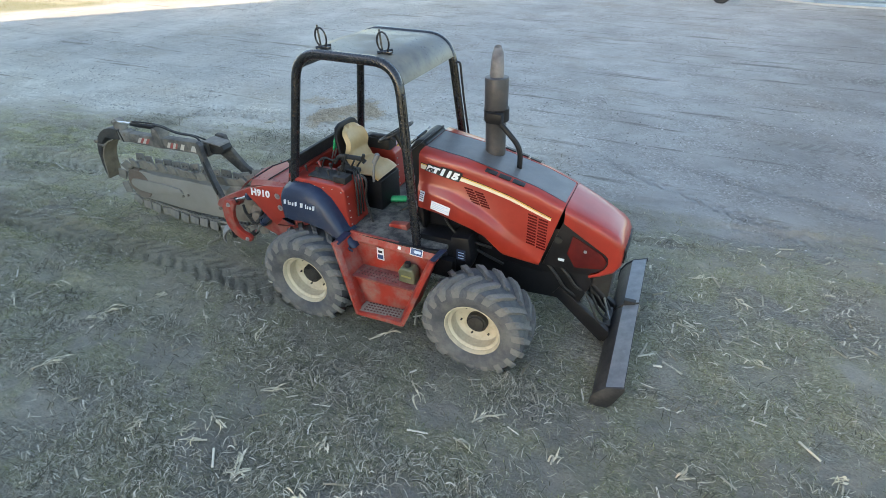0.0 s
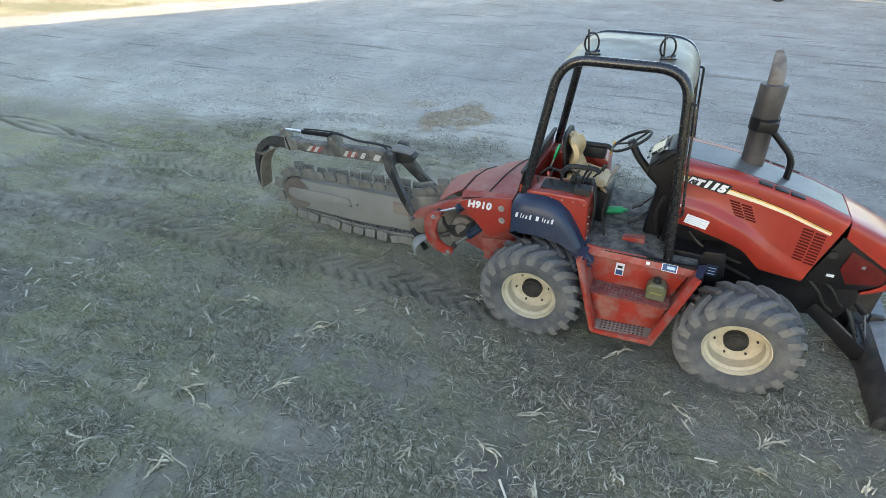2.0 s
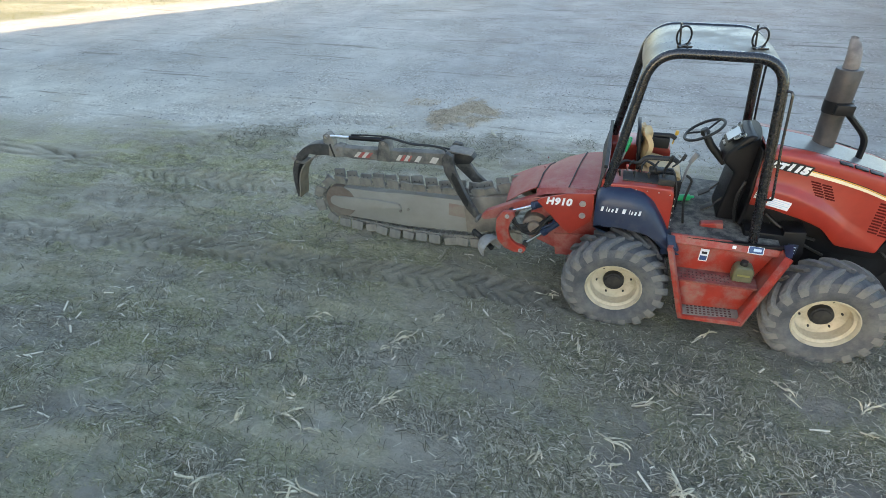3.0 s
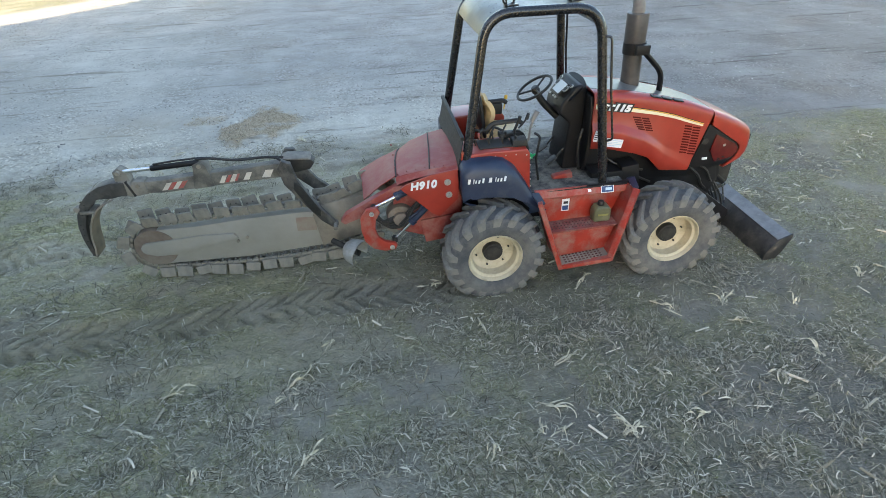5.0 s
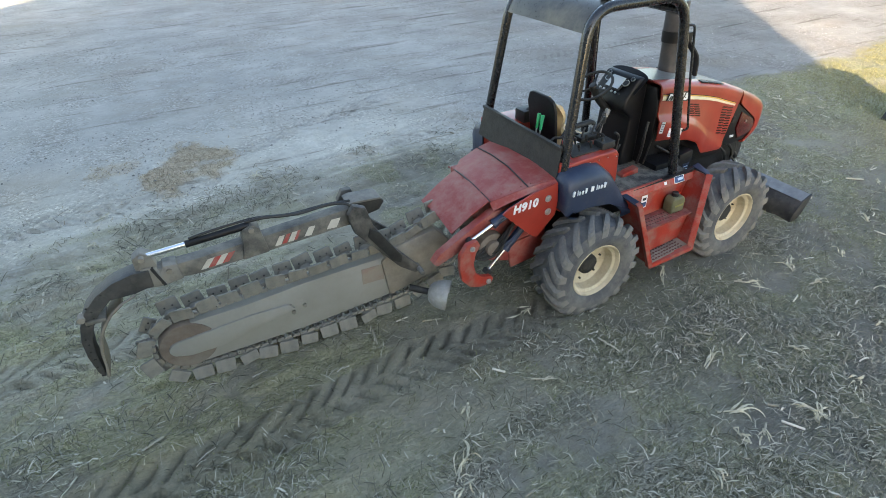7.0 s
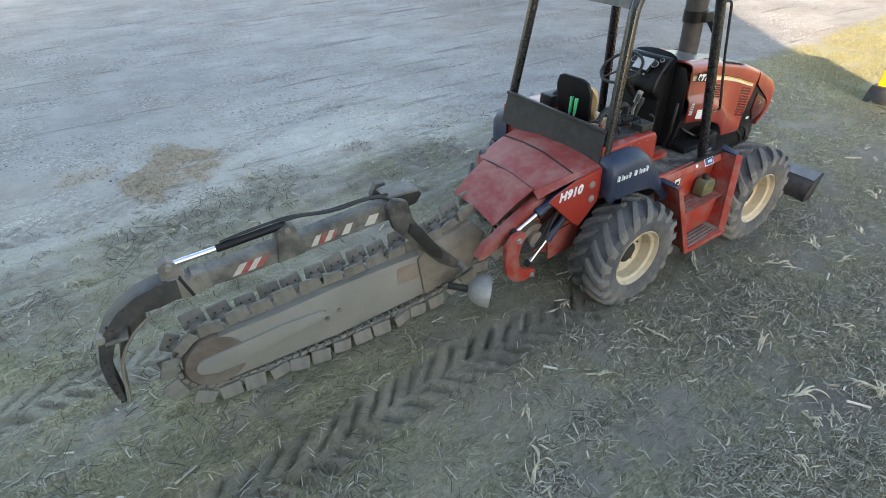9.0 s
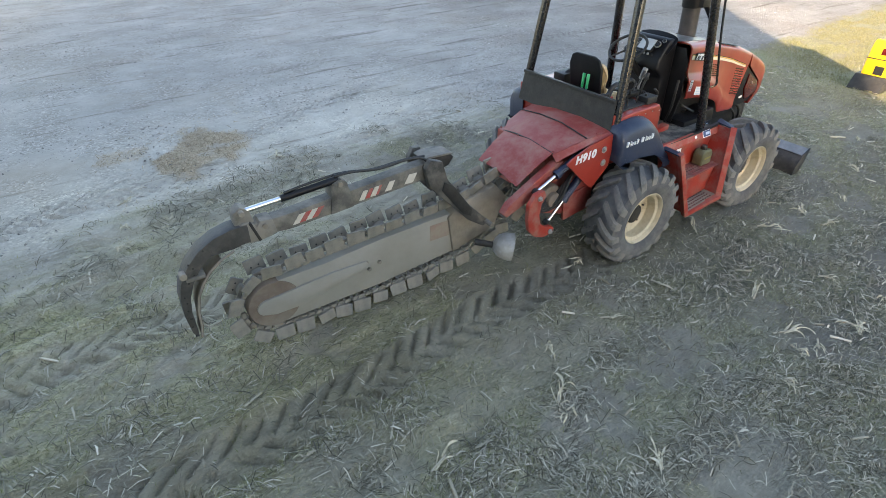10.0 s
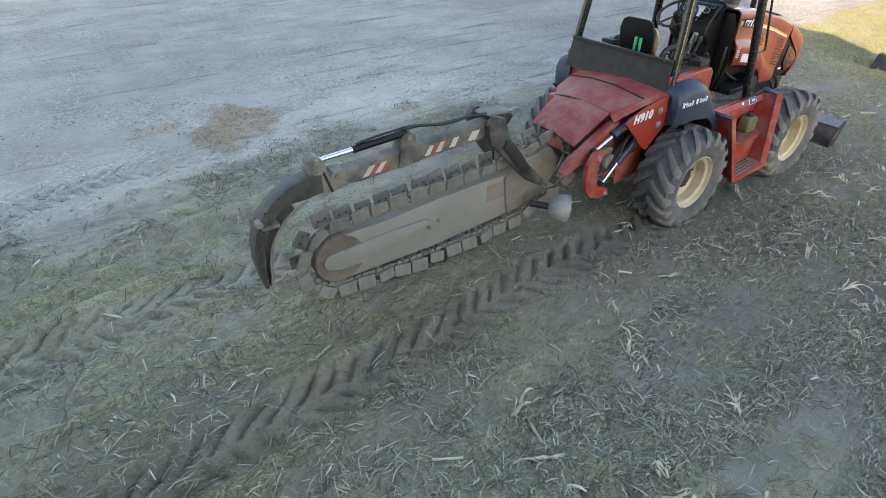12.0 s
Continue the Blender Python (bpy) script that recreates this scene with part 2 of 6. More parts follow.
    lot = blend(rng(noise_tex(60, 3, 0.8), 0.58, 0.68, 0.4), lot, ramp(noise_tex(23), [(0.3, (0.17, 0.155, 0.135)), (0.7, (0.60, 0.58, 0.54))]))
    # dark scraped lines and broken lug prints left by wheels
    scrape = ramp(noise_tex(16, 8, 0.75), [(0.3, (0.105, 0.095, 0.08)), (0.7, (0.25, 0.23, 0.20))])
    for turn, across, lo, hi, off in ((0.10, 2.6, 0.60, 0.66, 0.0), (-0.38, 2.2, 0.60, 0.66, 5.0)):
        line = rng(noise_tex(1.0, 7, 0.68, (0.20, across, 1, turn)), lo, hi, 0.8)
        lot = blend(line, lot, scrape)
    for turn, across, seed_scale in ((0.16, 0.55, 0.9), (-0.42, 0.5, 1.15)):
        band = rng(noise_tex(seed_scale, 5, 0.6, (0.14, across * 2.2, 1, turn)), 0.615, 0.65)
        wv = n.new("ShaderNodeTexWave")
        mp = n.new("ShaderNodeMapping")
        mp.inputs["Rotation"].default_value = (0, 0, turn + 0.45)
        nt.links.new(co.outputs["Object"], mp.inputs["Vector"])
        nt.links.new(mp.outputs["Vector"], wv.inputs["Vector"])
        wv.inputs["Scale"].default_value, wv.inputs["Distortion"].default_value, wv.inputs["Detail"].default_value, wv.inputs["Detail Scale"].default_value = 2.0, 2.0, 3.0, 2.0
        gap = n.new("ShaderNodeMath")
        gap.operation = "MULTIPLY"
        nt.links.new(band, gap.inputs[0])
        nt.links.new(rng(wv.outputs["Fac"], 0.50, 0.72, 0.32), gap.inputs[1])
        lot = blend(gap.outputs[0], lot, scrape)
    grass = ramp(noise_tex(34, 8, 0.75), [(0.34, (0.15, 0.155, 0.075)), (0.5, (0.29, 0.285, 0.165)), (0.66, (0.46, 0.44, 0.30))])
    straw = ramp(noise_tex(60, 6, 0.78), [(0.38, (0.10, 0.092, 0.076)), (0.53, (0.245, 0.230, 0.195)), (0.68, (0.50, 0.47, 0.40))])
    weeds = ramp(noise_tex(40, 8, 0.75), [(0.36, (0.21, 0.15, 0.10)), (0.5, (0.38, 0.295, 0.205)), (0.66, (0.54, 0.45, 0.335))])
    col = blend(mask("lot"), soil, lot)
    col = blend(mask("straw"), col, straw)
    col = blend(mask("grass"), col, grass)
    # pale flattened fibres trodden into the surface; dark streaks paint the shade of gaps
    pale = ramp(noise_tex(9, 4, 0.7), [(0.35, (0.30, 0.275, 0.20)), (0.65, (0.60, 0.56, 0.45))])
    gap_shade = ramp(noise_tex(7, 4, 0.7), [(0.35, (0.075, 0.068, 0.05)), (0.65, (0.16, 0.148, 0.115))])
    cover = n.new("ShaderNodeMath")
    cover.operation = "MAXIMUM"
    nt.links.new(mask("straw"), cover.inputs[0])
    nt.links.new(mask("grass"), cover.inputs[1])
    for turn, along, across, lo, tone, most in ((0.3, 10, 62, 0.585, gap_shade, 0.75), (1.5, 9, 55, 0.59, gap_shade, 0.7), (-0.8, 11, 60, 0.60, gap_shade, 0.7),
                                                (0.9, 9, 66, 0.60, pale, 0.7), (-0.25, 10, 60, 0.60, pale, 0.7), (2.2, 11, 64, 0.61, pale, 0.7)):
        hair = n.new("ShaderNodeMath")
        hair.operation = "MULTIPLY"
        nt.links.new(rng(noise_tex(1.0, 3, 0.6, (along, across, 20, turn)), lo, lo + 0.05, most), hair.inputs[0])
        nt.links.new(cover.outputs[0], hair.inputs[1])
        col = blend(hair.outputs[0], col, tone)
    col = blend(mask("weeds"), col, weeds)
    # broad tints; the brightening one paints in sky light and pales bare soil
    for key, tint in (("dark", (0.66, 0.66, 0.68, 1)), ("light_and_bare", (1.55, 1.50, 1.38, 1))):
        tone = n.new("ShaderNodeMix")
        tone.data_type, tone.blend_type = "RGBA", "MULTIPLY"
        nt.links.new(mask(key), tone.inputs["Factor"])
        nt.links.new(col, tone.inputs["A"])
        tone.inputs["B"].default_value = tint
        col = tone.outputs["Result"]
    deepen = n.new("ShaderNodeMix")
    deepen.data_type = "RGBA"
    deepen.blend_type = "MULTIPLY"
    nt.links.new(mask("damp_shade"), deepen.inputs["Factor"])
    nt.links.new(col, deepen.inputs["A"])
    deepen.inputs["B"].default_value = (0.52, 0.49, 0.44, 1)
    nt.links.new(deepen.outputs["Result"], b.inputs["Base Color"])
    b.inputs["Roughness"].default_value = 0.92
    b.inputs["Specular IOR Level"].default_value = 0.2
    b1 = n.new("ShaderNodeBump")
    b1.inputs["Strength"].default_value, b1.inputs["Distance"].default_value = 1.0, 0.04
    nt.links.new(noise_tex(34, 8, 0.7), b1.inputs["Height"])
    b2 = n.new("ShaderNodeBump")
    b2.inputs["Strength"].default_value, b2.inputs["Distance"].default_value = 0.5, 0.06
    nt.links.new(noise_tex(4.5, 6, stretch=(0.5, 1.5, 1, 0.2)), b2.inputs["Height"])
    nt.links.new(b1.outputs["Normal"], b2.inputs["Normal"])
    nt.links.new(b2.outputs["Normal"], b.inputs["Normal"])
    return m


M_FARGRASS = litter_mat("dry_yellow_grass", [(0.0, (0.10, 0.11, 0.045)), (0.5, (0.22, 0.205, 0.09)), (1.0, (0.36, 0.315, 0.165))])
M_GROUND = ground_mat()


# ---- mesh helpers ----
def link(name, me, material, parent=None, label="", smooth=40):
    me.materials.append(material)
    if smooth:
        me.shade_smooth()
        me.set_sharp_from_angle(angle=radians(smooth))
    ob = new(name, me)
    if parent is not None:
        ob.parent = parent
    if label:
        ob["label"] = label
    return ob


def part(name, bm, material, parent, label="", smooth=40):
    me = bpy.data.meshes.new(name)
    bmesh.ops.recalc_face_normals(bm, faces=bm.faces)
    bm.to_mesh(me)
    bm.free()
    return link(name, me, material, parent, label, smooth)


def base(name, label, category, at=(0, 0, 0), group=""):
    e = new(name)
    e.location = at
    e.empty_display_size = 0.2
    return tagged(e, label, category, group)


def bev(bm, width, segs=2, angle=30):
    edges = [e for e in bm.edges if len(e.link_faces) == 2 and e.calc_face_angle(0) > radians(angle)]
    if width and edges:
        bmesh.ops.bevel(bm, geom=edges, offset=width, segments=segs, profile=0.6, affect="EDGES", clamp_overlap=True)
    return bm


def box(x0, x1, y0, y1, z0, z1, bevel=0.006, bm=None, m=None):
    b = bmesh.new()
    bmesh.ops.create_cube(b, size=1, matrix=Matrix.LocRotScale(((x0 + x1) / 2, (y0 + y1) / 2, (z0 + z1) / 2), None, (x1 - x0, y1 - y0, z1 - z0)))
    bev(b, bevel)
    if m is not None:
        bmesh.ops.transform(b, matrix=m, verts=b.verts)
    return join(bm, b)


def join(bm, b):
    if bm is None:
        return b
    me = bpy.data.meshes.new("tmp")
    b.to_mesh(me)
    b.free()
    bm.from_mesh(me)
    bpy.data.meshes.remove(me)
    return bm


def prism(pts, a0, a1, axis="y", bevel=0.006, bm=None, segs=2):
    """A flat outline, given in the plane across the axis, drawn out along it from a0 to a1."""
    b = bmesh.new()

    def at(p, a):
        return {"y": (p[0], a, p[1]), "x": (a, p[0], p[1]), "z": (p[0], p[1], a)}[axis]
    lo = [b.verts.new(at(p, a0)) for p in pts]
    hi = [b.verts.new(at(p, a1)) for p in pts]
    b.faces.new(lo)
    b.faces.new(hi[::-1])
    for i in range(len(pts)):
        j = (i + 1) % len(pts)
        b.faces.new((lo[i], hi[i], hi[j], lo[j]))
    bmesh.ops.recalc_face_normals(b, faces=b.faces)
    bev(b, bevel, segs)
    return join(bm, b)


def rod(p, q, r, r2=None, segs=14, bevel=0.0, bm=None):
    p, q = Vector(p), Vector(q)
    b = bmesh.new()
    m = Matrix.Translation((p + q) / 2) @ (q - p).to_track_quat("Z", "Y").to_matrix().to_4x4()
    bmesh.ops.create_cone(b, cap_ends=True, segments=segs, radius1=r, radius2=r if r2 is None else r2, depth=(q - p).length, matrix=m)
    bev(b, bevel, 2, 50)
    return join(bm, b)


def rounded(pts, radius, n=5):
    """A line through points with its inner corners rounded."""
    pts = [Vector(p) for p in pts]
    out = [pts[0]]
    for a, c, d in zip(pts, pts[1:], pts[2:]):
        u, v = (a - c), (d - c)
        k = min(radius, u.length * 0.48, v.length * 0.48)
        s, e = c + u.normalized() * k, c + v.normalized() * k
        for i in range(n + 1):
            t = i / n
            out.append(s * (1 - t) ** 2 + c * 2 * t * (1 - t) + e * t ** 2)
    return out + [pts[-1]]


def tube(pts, r, segs=10, bm=None, flat=1.0, closed=False):
    """A round tube (flat < 1: oval) along a line."""
    pts = [Vector(p) for p in pts]
    b = bmesh.new()
    rings, ref = [], None
    for i, p in enumerate(pts):
        a, c = pts[i - 1 if (i or closed) else 0], pts[(i + 1) % len(pts) if closed else min(i + 1, len(pts) - 1)]
        d = (c - a).normalized()
        if ref is None:
            ref = d.orthogonal().normalized()
        ref = (ref - d * ref.dot(d)).normalized()
        s = d.cross(ref)
        rings.append([b.verts.new(p + (ref * math.cos(k) * flat + s * math.sin(k)) * r) for k in (math.tau * j / segs for j in range(segs))])
    for i in range(len(rings) if closed else len(rings) - 1):
        A, B = rings[i], rings[(i + 1) % len(rings)]
        for j in range(segs):
            b.faces.new((A[j], A[(j + 1) % segs], B[(j + 1) % segs], B[j]))
    if not closed:
        b.faces.new(rings[0][::-1])
        b.faces.new(rings[-1])
    return join(bm, b)


def spin(profile, segs=48, bm=None):
    """A ring of revolution about the y axis from (radius, y) pairs, closed on itself."""
    b = bmesh.new()
    rings = []
    for k in range(segs):
        a = math.tau * k / segs
        rings.append([b.verts.new((r * math.sin(a), y, r * math.cos(a))) for r, y in profile])
    for k in range(segs):
        A, B = rings[k], rings[(k + 1) % segs]
        for j in range(len(profile)):
            jj = (j + 1) % len(profile)
            b.faces.new((A[j], B[j], B[jj], A[jj]))
    return join(bm, b)


def grid(rows, thick=0.0, bm=None):
    """A skin over rows of points, given a thickness."""
    b = bmesh.new()
    v = [[b.verts.new(p) for p in r] for r in rows]
    for i in range(len(v) - 1):
        for j in range(len(v[0]) - 1):
            b.faces.new((v[i][j], v[i][j + 1], v[i + 1][j + 1], v[i + 1][j]))
    bmesh.ops.recalc_face_normals(b, faces=b.faces)
    if thick:
        bmesh.ops.solidify(b, geom=b.faces[:], thickness=thick)
    return join(bm, b)


def lettering(text, height, depth, m, material, parent, name, bold=0.0, shear=0.0, label=""):
    """Raised letters in the built-in font; m carries the text's plane (x along, y up)."""
    cu = bpy.data.curves.new(name, "FONT")
    cu.body, cu.size, cu.extrude, cu.offset, cu.shear, cu.space_character = text, height / 0.70, depth, bold, shear, 1.1
    tmp = bpy.data.objects.new("tmp", cu)
    scene.collection.objects.link(tmp)
    me = bpy.data.meshes.new_from_object(tmp.evaluated_get(bpy.context.evaluated_depsgraph_get()))
    bpy.data.objects.remove(tmp)
    me.transform(m)
    me.materials.clear()
    me.name = name
    return link(name, me, material, parent, label, 0)


def settle(before, m):
    """Moves all meshes built since the set `before` was taken."""
    for o in bpy.data.objects:
        if o not in before and o.type == "MESH":
            o.data.transform(m)


# ---- ground ----
def vnoise(x, y, seed):
    """Smooth value noise on arrays."""
    xi, yi = np.floor(x).astype(np.int64), np.floor(y).astype(np.int64)
    fx, fy = x - xi, y - yi
    fx, fy = fx * fx * (3 - 2 * fx), fy * fy * (3 - 2 * fy)

    def h(i, j):
        k = (i * 374761393 + j * 668265263 + seed * 144665) & 0x7FFFFFFF
        k = ((k ^ (k >> 13)) * 1274126177) & 0x7FFFFFFF
        return ((k ^ (k >> 16)) & 0xFFFF) / 65535.0
    a, b, c, d = h(xi, yi), h(xi + 1, yi), h(xi, yi + 1), h(xi + 1, yi + 1)
    return (a * (1 - fx) + b * fx) * (1 - fy) + (c * (1 - fx) + d * fx) * fy


def fbm(x, y, scale, seed, octaves=4):
    t, amp, tot = 0, 1.0, 0
    for o in range(octaves):
        t = t + amp * vnoise(x * scale * 2 ** o + 37.1 * o, y * scale * 2 ** o - 11.3 * o, seed + o)
        tot += amp
        amp *= 0.5
    return t / tot


def sstep(v, a, b):
    t = np.clip((v - a) / (b - a), 0, 1)
    return t * t * (3 - 2 * t)


def lot_edge(x):
    return np.interp(x, [-40, -18, -11, -8.7, -6.5, -4.5, -2.6, -1.0, 1.0, 2.6, 4.2, 5.3, 7.8, 11.3, 16.7, 40], [0.3, 1.2, 1.85, 2.2, 2.5, 2.75, 2.95, 3.0, 2.6, 2.3, 2.9, 2.65, 2.65, 2.85, 3.2, 5])


def lot_mask(x, y):
    wide = 1 - 0.7 * sstep(x, 4.0, 7.0)
    m = sstep(y - lot_edge(x) + 1.1 * wide * (fbm(x, y, 0.8, 41) - 0.5) + 0.5 * (fbm(x, y, 4, 43) - 0.5), -0.8 * wide, 0.75 * wide)
    m = m * sstep(0.77 * x - 0.64 * y + 2 * (fbm(x, y, 0.5, 44) - 0.5), -23.6, -22.6) * sstep(-y, -29, -25)
    return m


TRACKS = [  # centre line (x, y) of the wheel ruts, half width, depth
    ([-14, -9, -6.7, -5.6, -4.6, -3.8, -2.9, -1.2], [-1.6, -1.3, -1.06, -0.92, -0.86, -0.83, -0.72, -0.76], 0.23, 1.0),
    ([-14, -11, -8.3, -7.4, -6.2, -5, -1.2], [0.85, 0.74, 0.64, 0.62, 0.75, 0.74, 0.86], 0.23, 1.2),
    ([-16, -10, -7, -4.8], [-1.2, -0.4, 0.0, 0.25], 0.21, 0.35),
    ([-12, -8, -4, 0], [2.6, 2.9, 4.2, 5.9], 0.22, 0.5),
    ([-10, -6, -2, 3], [4.2, 3.6, 3.5, 4.6], 0.2, 0.4),
    ([0.0, 1.58, 3.13, 4.2], [4.95, 4.0, 3.1, 2.75], 0.17, 0.75),
    ([1.6, 3.0, 4.6, 6.0], [4.9, 4.2, 3.75, 3.5], 0.15, 0.45),
]


def rut(x, y):
    """Depth of the wheel ruts with their chevron lug prints."""
    out = np.zeros_like(x)
    for i, (xs, ys, half, deep) in enumerate(TRACKS):
        v = y - np.interp(x, xs, ys)
        inside = sstep(half - np.abs(v), 0.0, 0.05) * sstep(x, xs[0], xs[0] + 1.5) * sstep(-x, -xs[-1], -xs[-1] + 0.3)
        v = v + 0.05 * (fbm(x, y, 2.2, 79, 2) - 0.5)
        u = (x - np.abs(v) * 0.95 + 0.09 * (fbm(x, y, 3.0, 76, 2) - 0.5)) / 0.19 + np.where(v > 0, 0.5, 0.0)
        bar = sstep(0.19 - np.abs(u - np.floor(u) - 0.5), 0.0, 0.12) * sstep(np.abs(v), 0.005, 0.03)
        wear = (0.66 + 0.34 * sstep(fbm(x, y, 1.7, 77), 0.36, 0.57)) * (0.75 + 0.25 * sstep(x, -4.8, -3.6) if i == 0 else 1.0)
        bar = bar * (0.7 + 0.6 * fbm(x, y, 9.0, 78, 2))
        out += inside * deep * wear * (0.006 + 0.062 * bar)
        out -= deep * 0.014 * np.exp(-((np.abs(v) - half - 0.05) / 0.05) ** 2) * (inside + 1) * 0.4 * sstep(x, xs[0], xs[0] + 1.5) * sstep(-x, -xs[-1], -xs[-1] + 0.3)
    return out


def height(x, y):
    near = np.exp(-(np.hypot(x + 1, y) / 40) ** 2)
    close = sstep(-np.maximum(np.maximum(-x - 8.5, x - 5.0), np.maximum(y - 4.6, -4.6 - y)), -3.0, 0.0)
    rough = 0.35 + 0.65 * (1 - lot_mask(x, y))
    z = near * 0.045 * (fbm(x, y, 0.55, 5) - 0.5)
    z = z + close * rough * (0.026 * (fbm(x, y, 2.6, 9) - 0.5) + 0.042 * (fbm(x, y, 8.0, 21, 3) - 0.5) + 0.02 * np.clip(fbm(x, y, 13.0, 23, 2) - 0.5, 0, 1) * 2.4)
    # shallow wheel scrapes along the edge of the lot
    v = fbm(x * 0.22, (y - 0.16 * x) * 2.6, 1.0, 33)
    z = z + close * 0.05 * (sstep(v, 0.36, 0.62) - 0.5) * np.exp(-((y - lot_edge(x) + 0.3) / 1.5) ** 2)
    z = z + close * 0.022 * (v - 0.5)
    w = fbm(x * 0.45, (y - 0.10 * x) * 5.5, 1.0, 37, 3)
    z = z + close * 0.05 * (w - 0.5) * np.exp(-((y - lot_edge(x) - 0.2) / 1.3) ** 2)
    trod = close * sstep(-x, 2.6, 4.2) * (1 - lot_mask(x, y))
    z = z + trod * (0.07 * (fbm(x * 1.1, (y - 0.13 * x) * 6.0, 1.0, 35, 3) - 0.5) + 0.035 * (sstep(fbm(x * 1.6, (y - 0.13 * x) * 3.6, 1.6, 36, 2), 0.40, 0.60) - 0.5))
    for wx in (-0.965, 0.865):
        for wy in (-0.73, 0.85):
            z = z - 0.035 * np.exp(-(((x - wx) / 0.28) ** 2 + ((y - wy) / 0.26) ** 2) ** 2)
    z = z + 0.04 * np.exp(-(((x + 4.0) / 0.4) ** 2 + ((y - 4.45) / 0.5) ** 2)) * (0.4 + fbm(x, y, 4, 3))
    return z - rut(x, y)


def steps(lo, a, b, hi, fine, grow):
    mid = list(np.arange(a, b, fine))
    left, right, s = [], [], fine
    p = a
    while p > lo:
        s *= grow
        p -= s
        left.append(p)
    p, s = mid[-1], fine
    while p < hi:
        s *= grow
        p += s
        right.append(p)
    return np.array(left[::-1] + mid + right)


GX = steps(-600, -8.0, 6.0, 600, 0.028, 1.05)
GY = steps(-600, -4.3, 4.8, 600, 0.028, 1.03)
PX, PY = np.meshgrid(GX, GY)
PZ = height(PX, PY)
nx, ny = len(GX), len(GY)
me = bpy.data.meshes.new("ground")
idx = np.arange(nx * ny).reshape(ny, nx)
quads = np.stack([idx[:-1, :-1], idx[:-1, 1:], idx[1:, 1:], idx[1:, :-1]], -1).reshape(-1, 4)
me.vertices.add(nx * ny)
me.vertices.foreach_set("co", np.stack([PX, PY, PZ], -1).astype(np.float32).ravel())
me.loops.add(quads.size)
me.loops.foreach_set("vertex_index", quads.astype(np.int32).ravel())
me.polygons.add(len(quads))
me.polygons.foreach_set("loop_start", np.arange(0, quads.size, 4, dtype=np.int32))
me.update(calc_edges=True)


def free(x, y):
    """Near nought in the wheel ruts, one elsewhere."""
    return 1 - np.clip(rut(x, y) / 0.003, 0, 1) * (0.62 + 0.12 * sstep(x, -4.6, -3.4))


def churned(x, y):
    """Nought on the churned ground round the digging end, one elsewhere."""
    return 1 - np.exp(-((x + 4.9) / 2.0) ** 2 - ((y + 0.2) / 1.3) ** 2)


def grass_mask(x, y):
    rows = fbm(x * 0.26, (y - 0.13 * x) * 2.4, 1.0, 51)
    left = sstep(-x, 2.2, 4.0)
    patch = 0.35 + 0.65 * sstep(fbm(x, y, 3.4, 56), 0.40, 0.58)
    g = sstep(0.45 * fbm(x, y, 1.1, 52) + 0.55 * rows, 0.42, 0.56) * (0.35 + 0.5 * left) * patch
    g = np.maximum(g, sstep(fbm(x, y, 2.6, 53), 0.48, 0.64) * 0.6)
    g = np.maximum(g, 0.75 * (1 - churned(x, y)) * sstep(fbm(x, y, 4.2, 57), 0.40, 0.60))
    g = np.maximum(g, 0.75 * np.exp(-((x + 3.4) / 0.9) ** 2 - ((y - 0.45) / 0.35) ** 2))
    g = np.maximum(g, 0.6 * patch * sstep(x, 1.6, 3.0) * sstep(fbm(x, y, 1.4, 55), 0.36, 0.58))
    far = np.maximum(sstep(0.64 * y - 0.77 * x, 22.4, 23.4), sstep(x, 4.0, 6.5))
    g = np.maximum(g, 0.95 * far * sstep(fbm(x, y, 3, 54), 0.12, 0.4))
    bare = sstep(fbm(x * 0.30, (y - 0.11 * x) * 1.9, 1.0, 64, 3), 0.48, 0.60) * sstep(-x, 1.0, 3.2) * churned(x, y)
    return g * (1 - lot_mask(x, y)) * free(x, y) * (1 - 0.6 * bare)


def straw_mask(x, y):
    rows = 0.55 * fbm(x, y, 1.3, 61) + 0.45 * fbm(x * 0.45, (y - 0.11 * x) * 2.2, 1.0, 62)
    more = sstep(x - 0.35 * y, -1.6, 0.6)
    bare = sstep(fbm(x * 0.30, (y - 0.11 * x) * 1.9, 1.0, 64, 3), 0.48, 0.60) * sstep(-x, 1.0, 3.2) * churned(x, y)
    s = (0.14 + 0.86 * sstep(rows + 0.06 * more, 0.45, 0.60)) * (0.60 + 0.22 * more) * (1 - 0.75 * bare)
    strewn = sstep(-x, 3.0, 4.4) * sstep(0.6 * fbm(x * 0.7, (y - 0.13 * x) * 2.4, 1.0, 68) + 0.4 * fbm(x, y, 3.6, 69), 0.47, 0.60) * sstep(-y, -2.4, -1.4)
    s = np.maximum(s, 0.5 * strewn)
    spot = np.exp(-(((x + 0.62) / 0.55) ** 2 + ((y + 1.52) / 0.38) ** 2))
    edge = 0.6 * np.exp(-((y - lot_edge(x) + 0.55) / 0.5) ** 2) * sstep(fbm(x, y, 1.3, 63), 0.40, 0.6) * sstep(-x, 1.5, 3)
    return np.clip(np.maximum(s * (1 - lot_mask(x, y)), np.maximum(edge, 0.8 * spot)), 0, 1)


def pile_mask(x, y):
    r = ((x + 4.03) / 0.5) ** 2 + ((y - 4.45) / 0.72) ** 2 + 5.5 * (fbm(x, y, 2.3, 65) - 0.5)
    return np.clip(0.75 * sstep(-r, -1.5, -0.2) + 0.35 * sstep(-((x + 5.0) / 0.35) ** 2 - ((y - 4.85) / 0.3) ** 2 - 1.6 * (fbm(x, y, 3, 66) - 0.5), -1.3, -0.5), 0, 1)


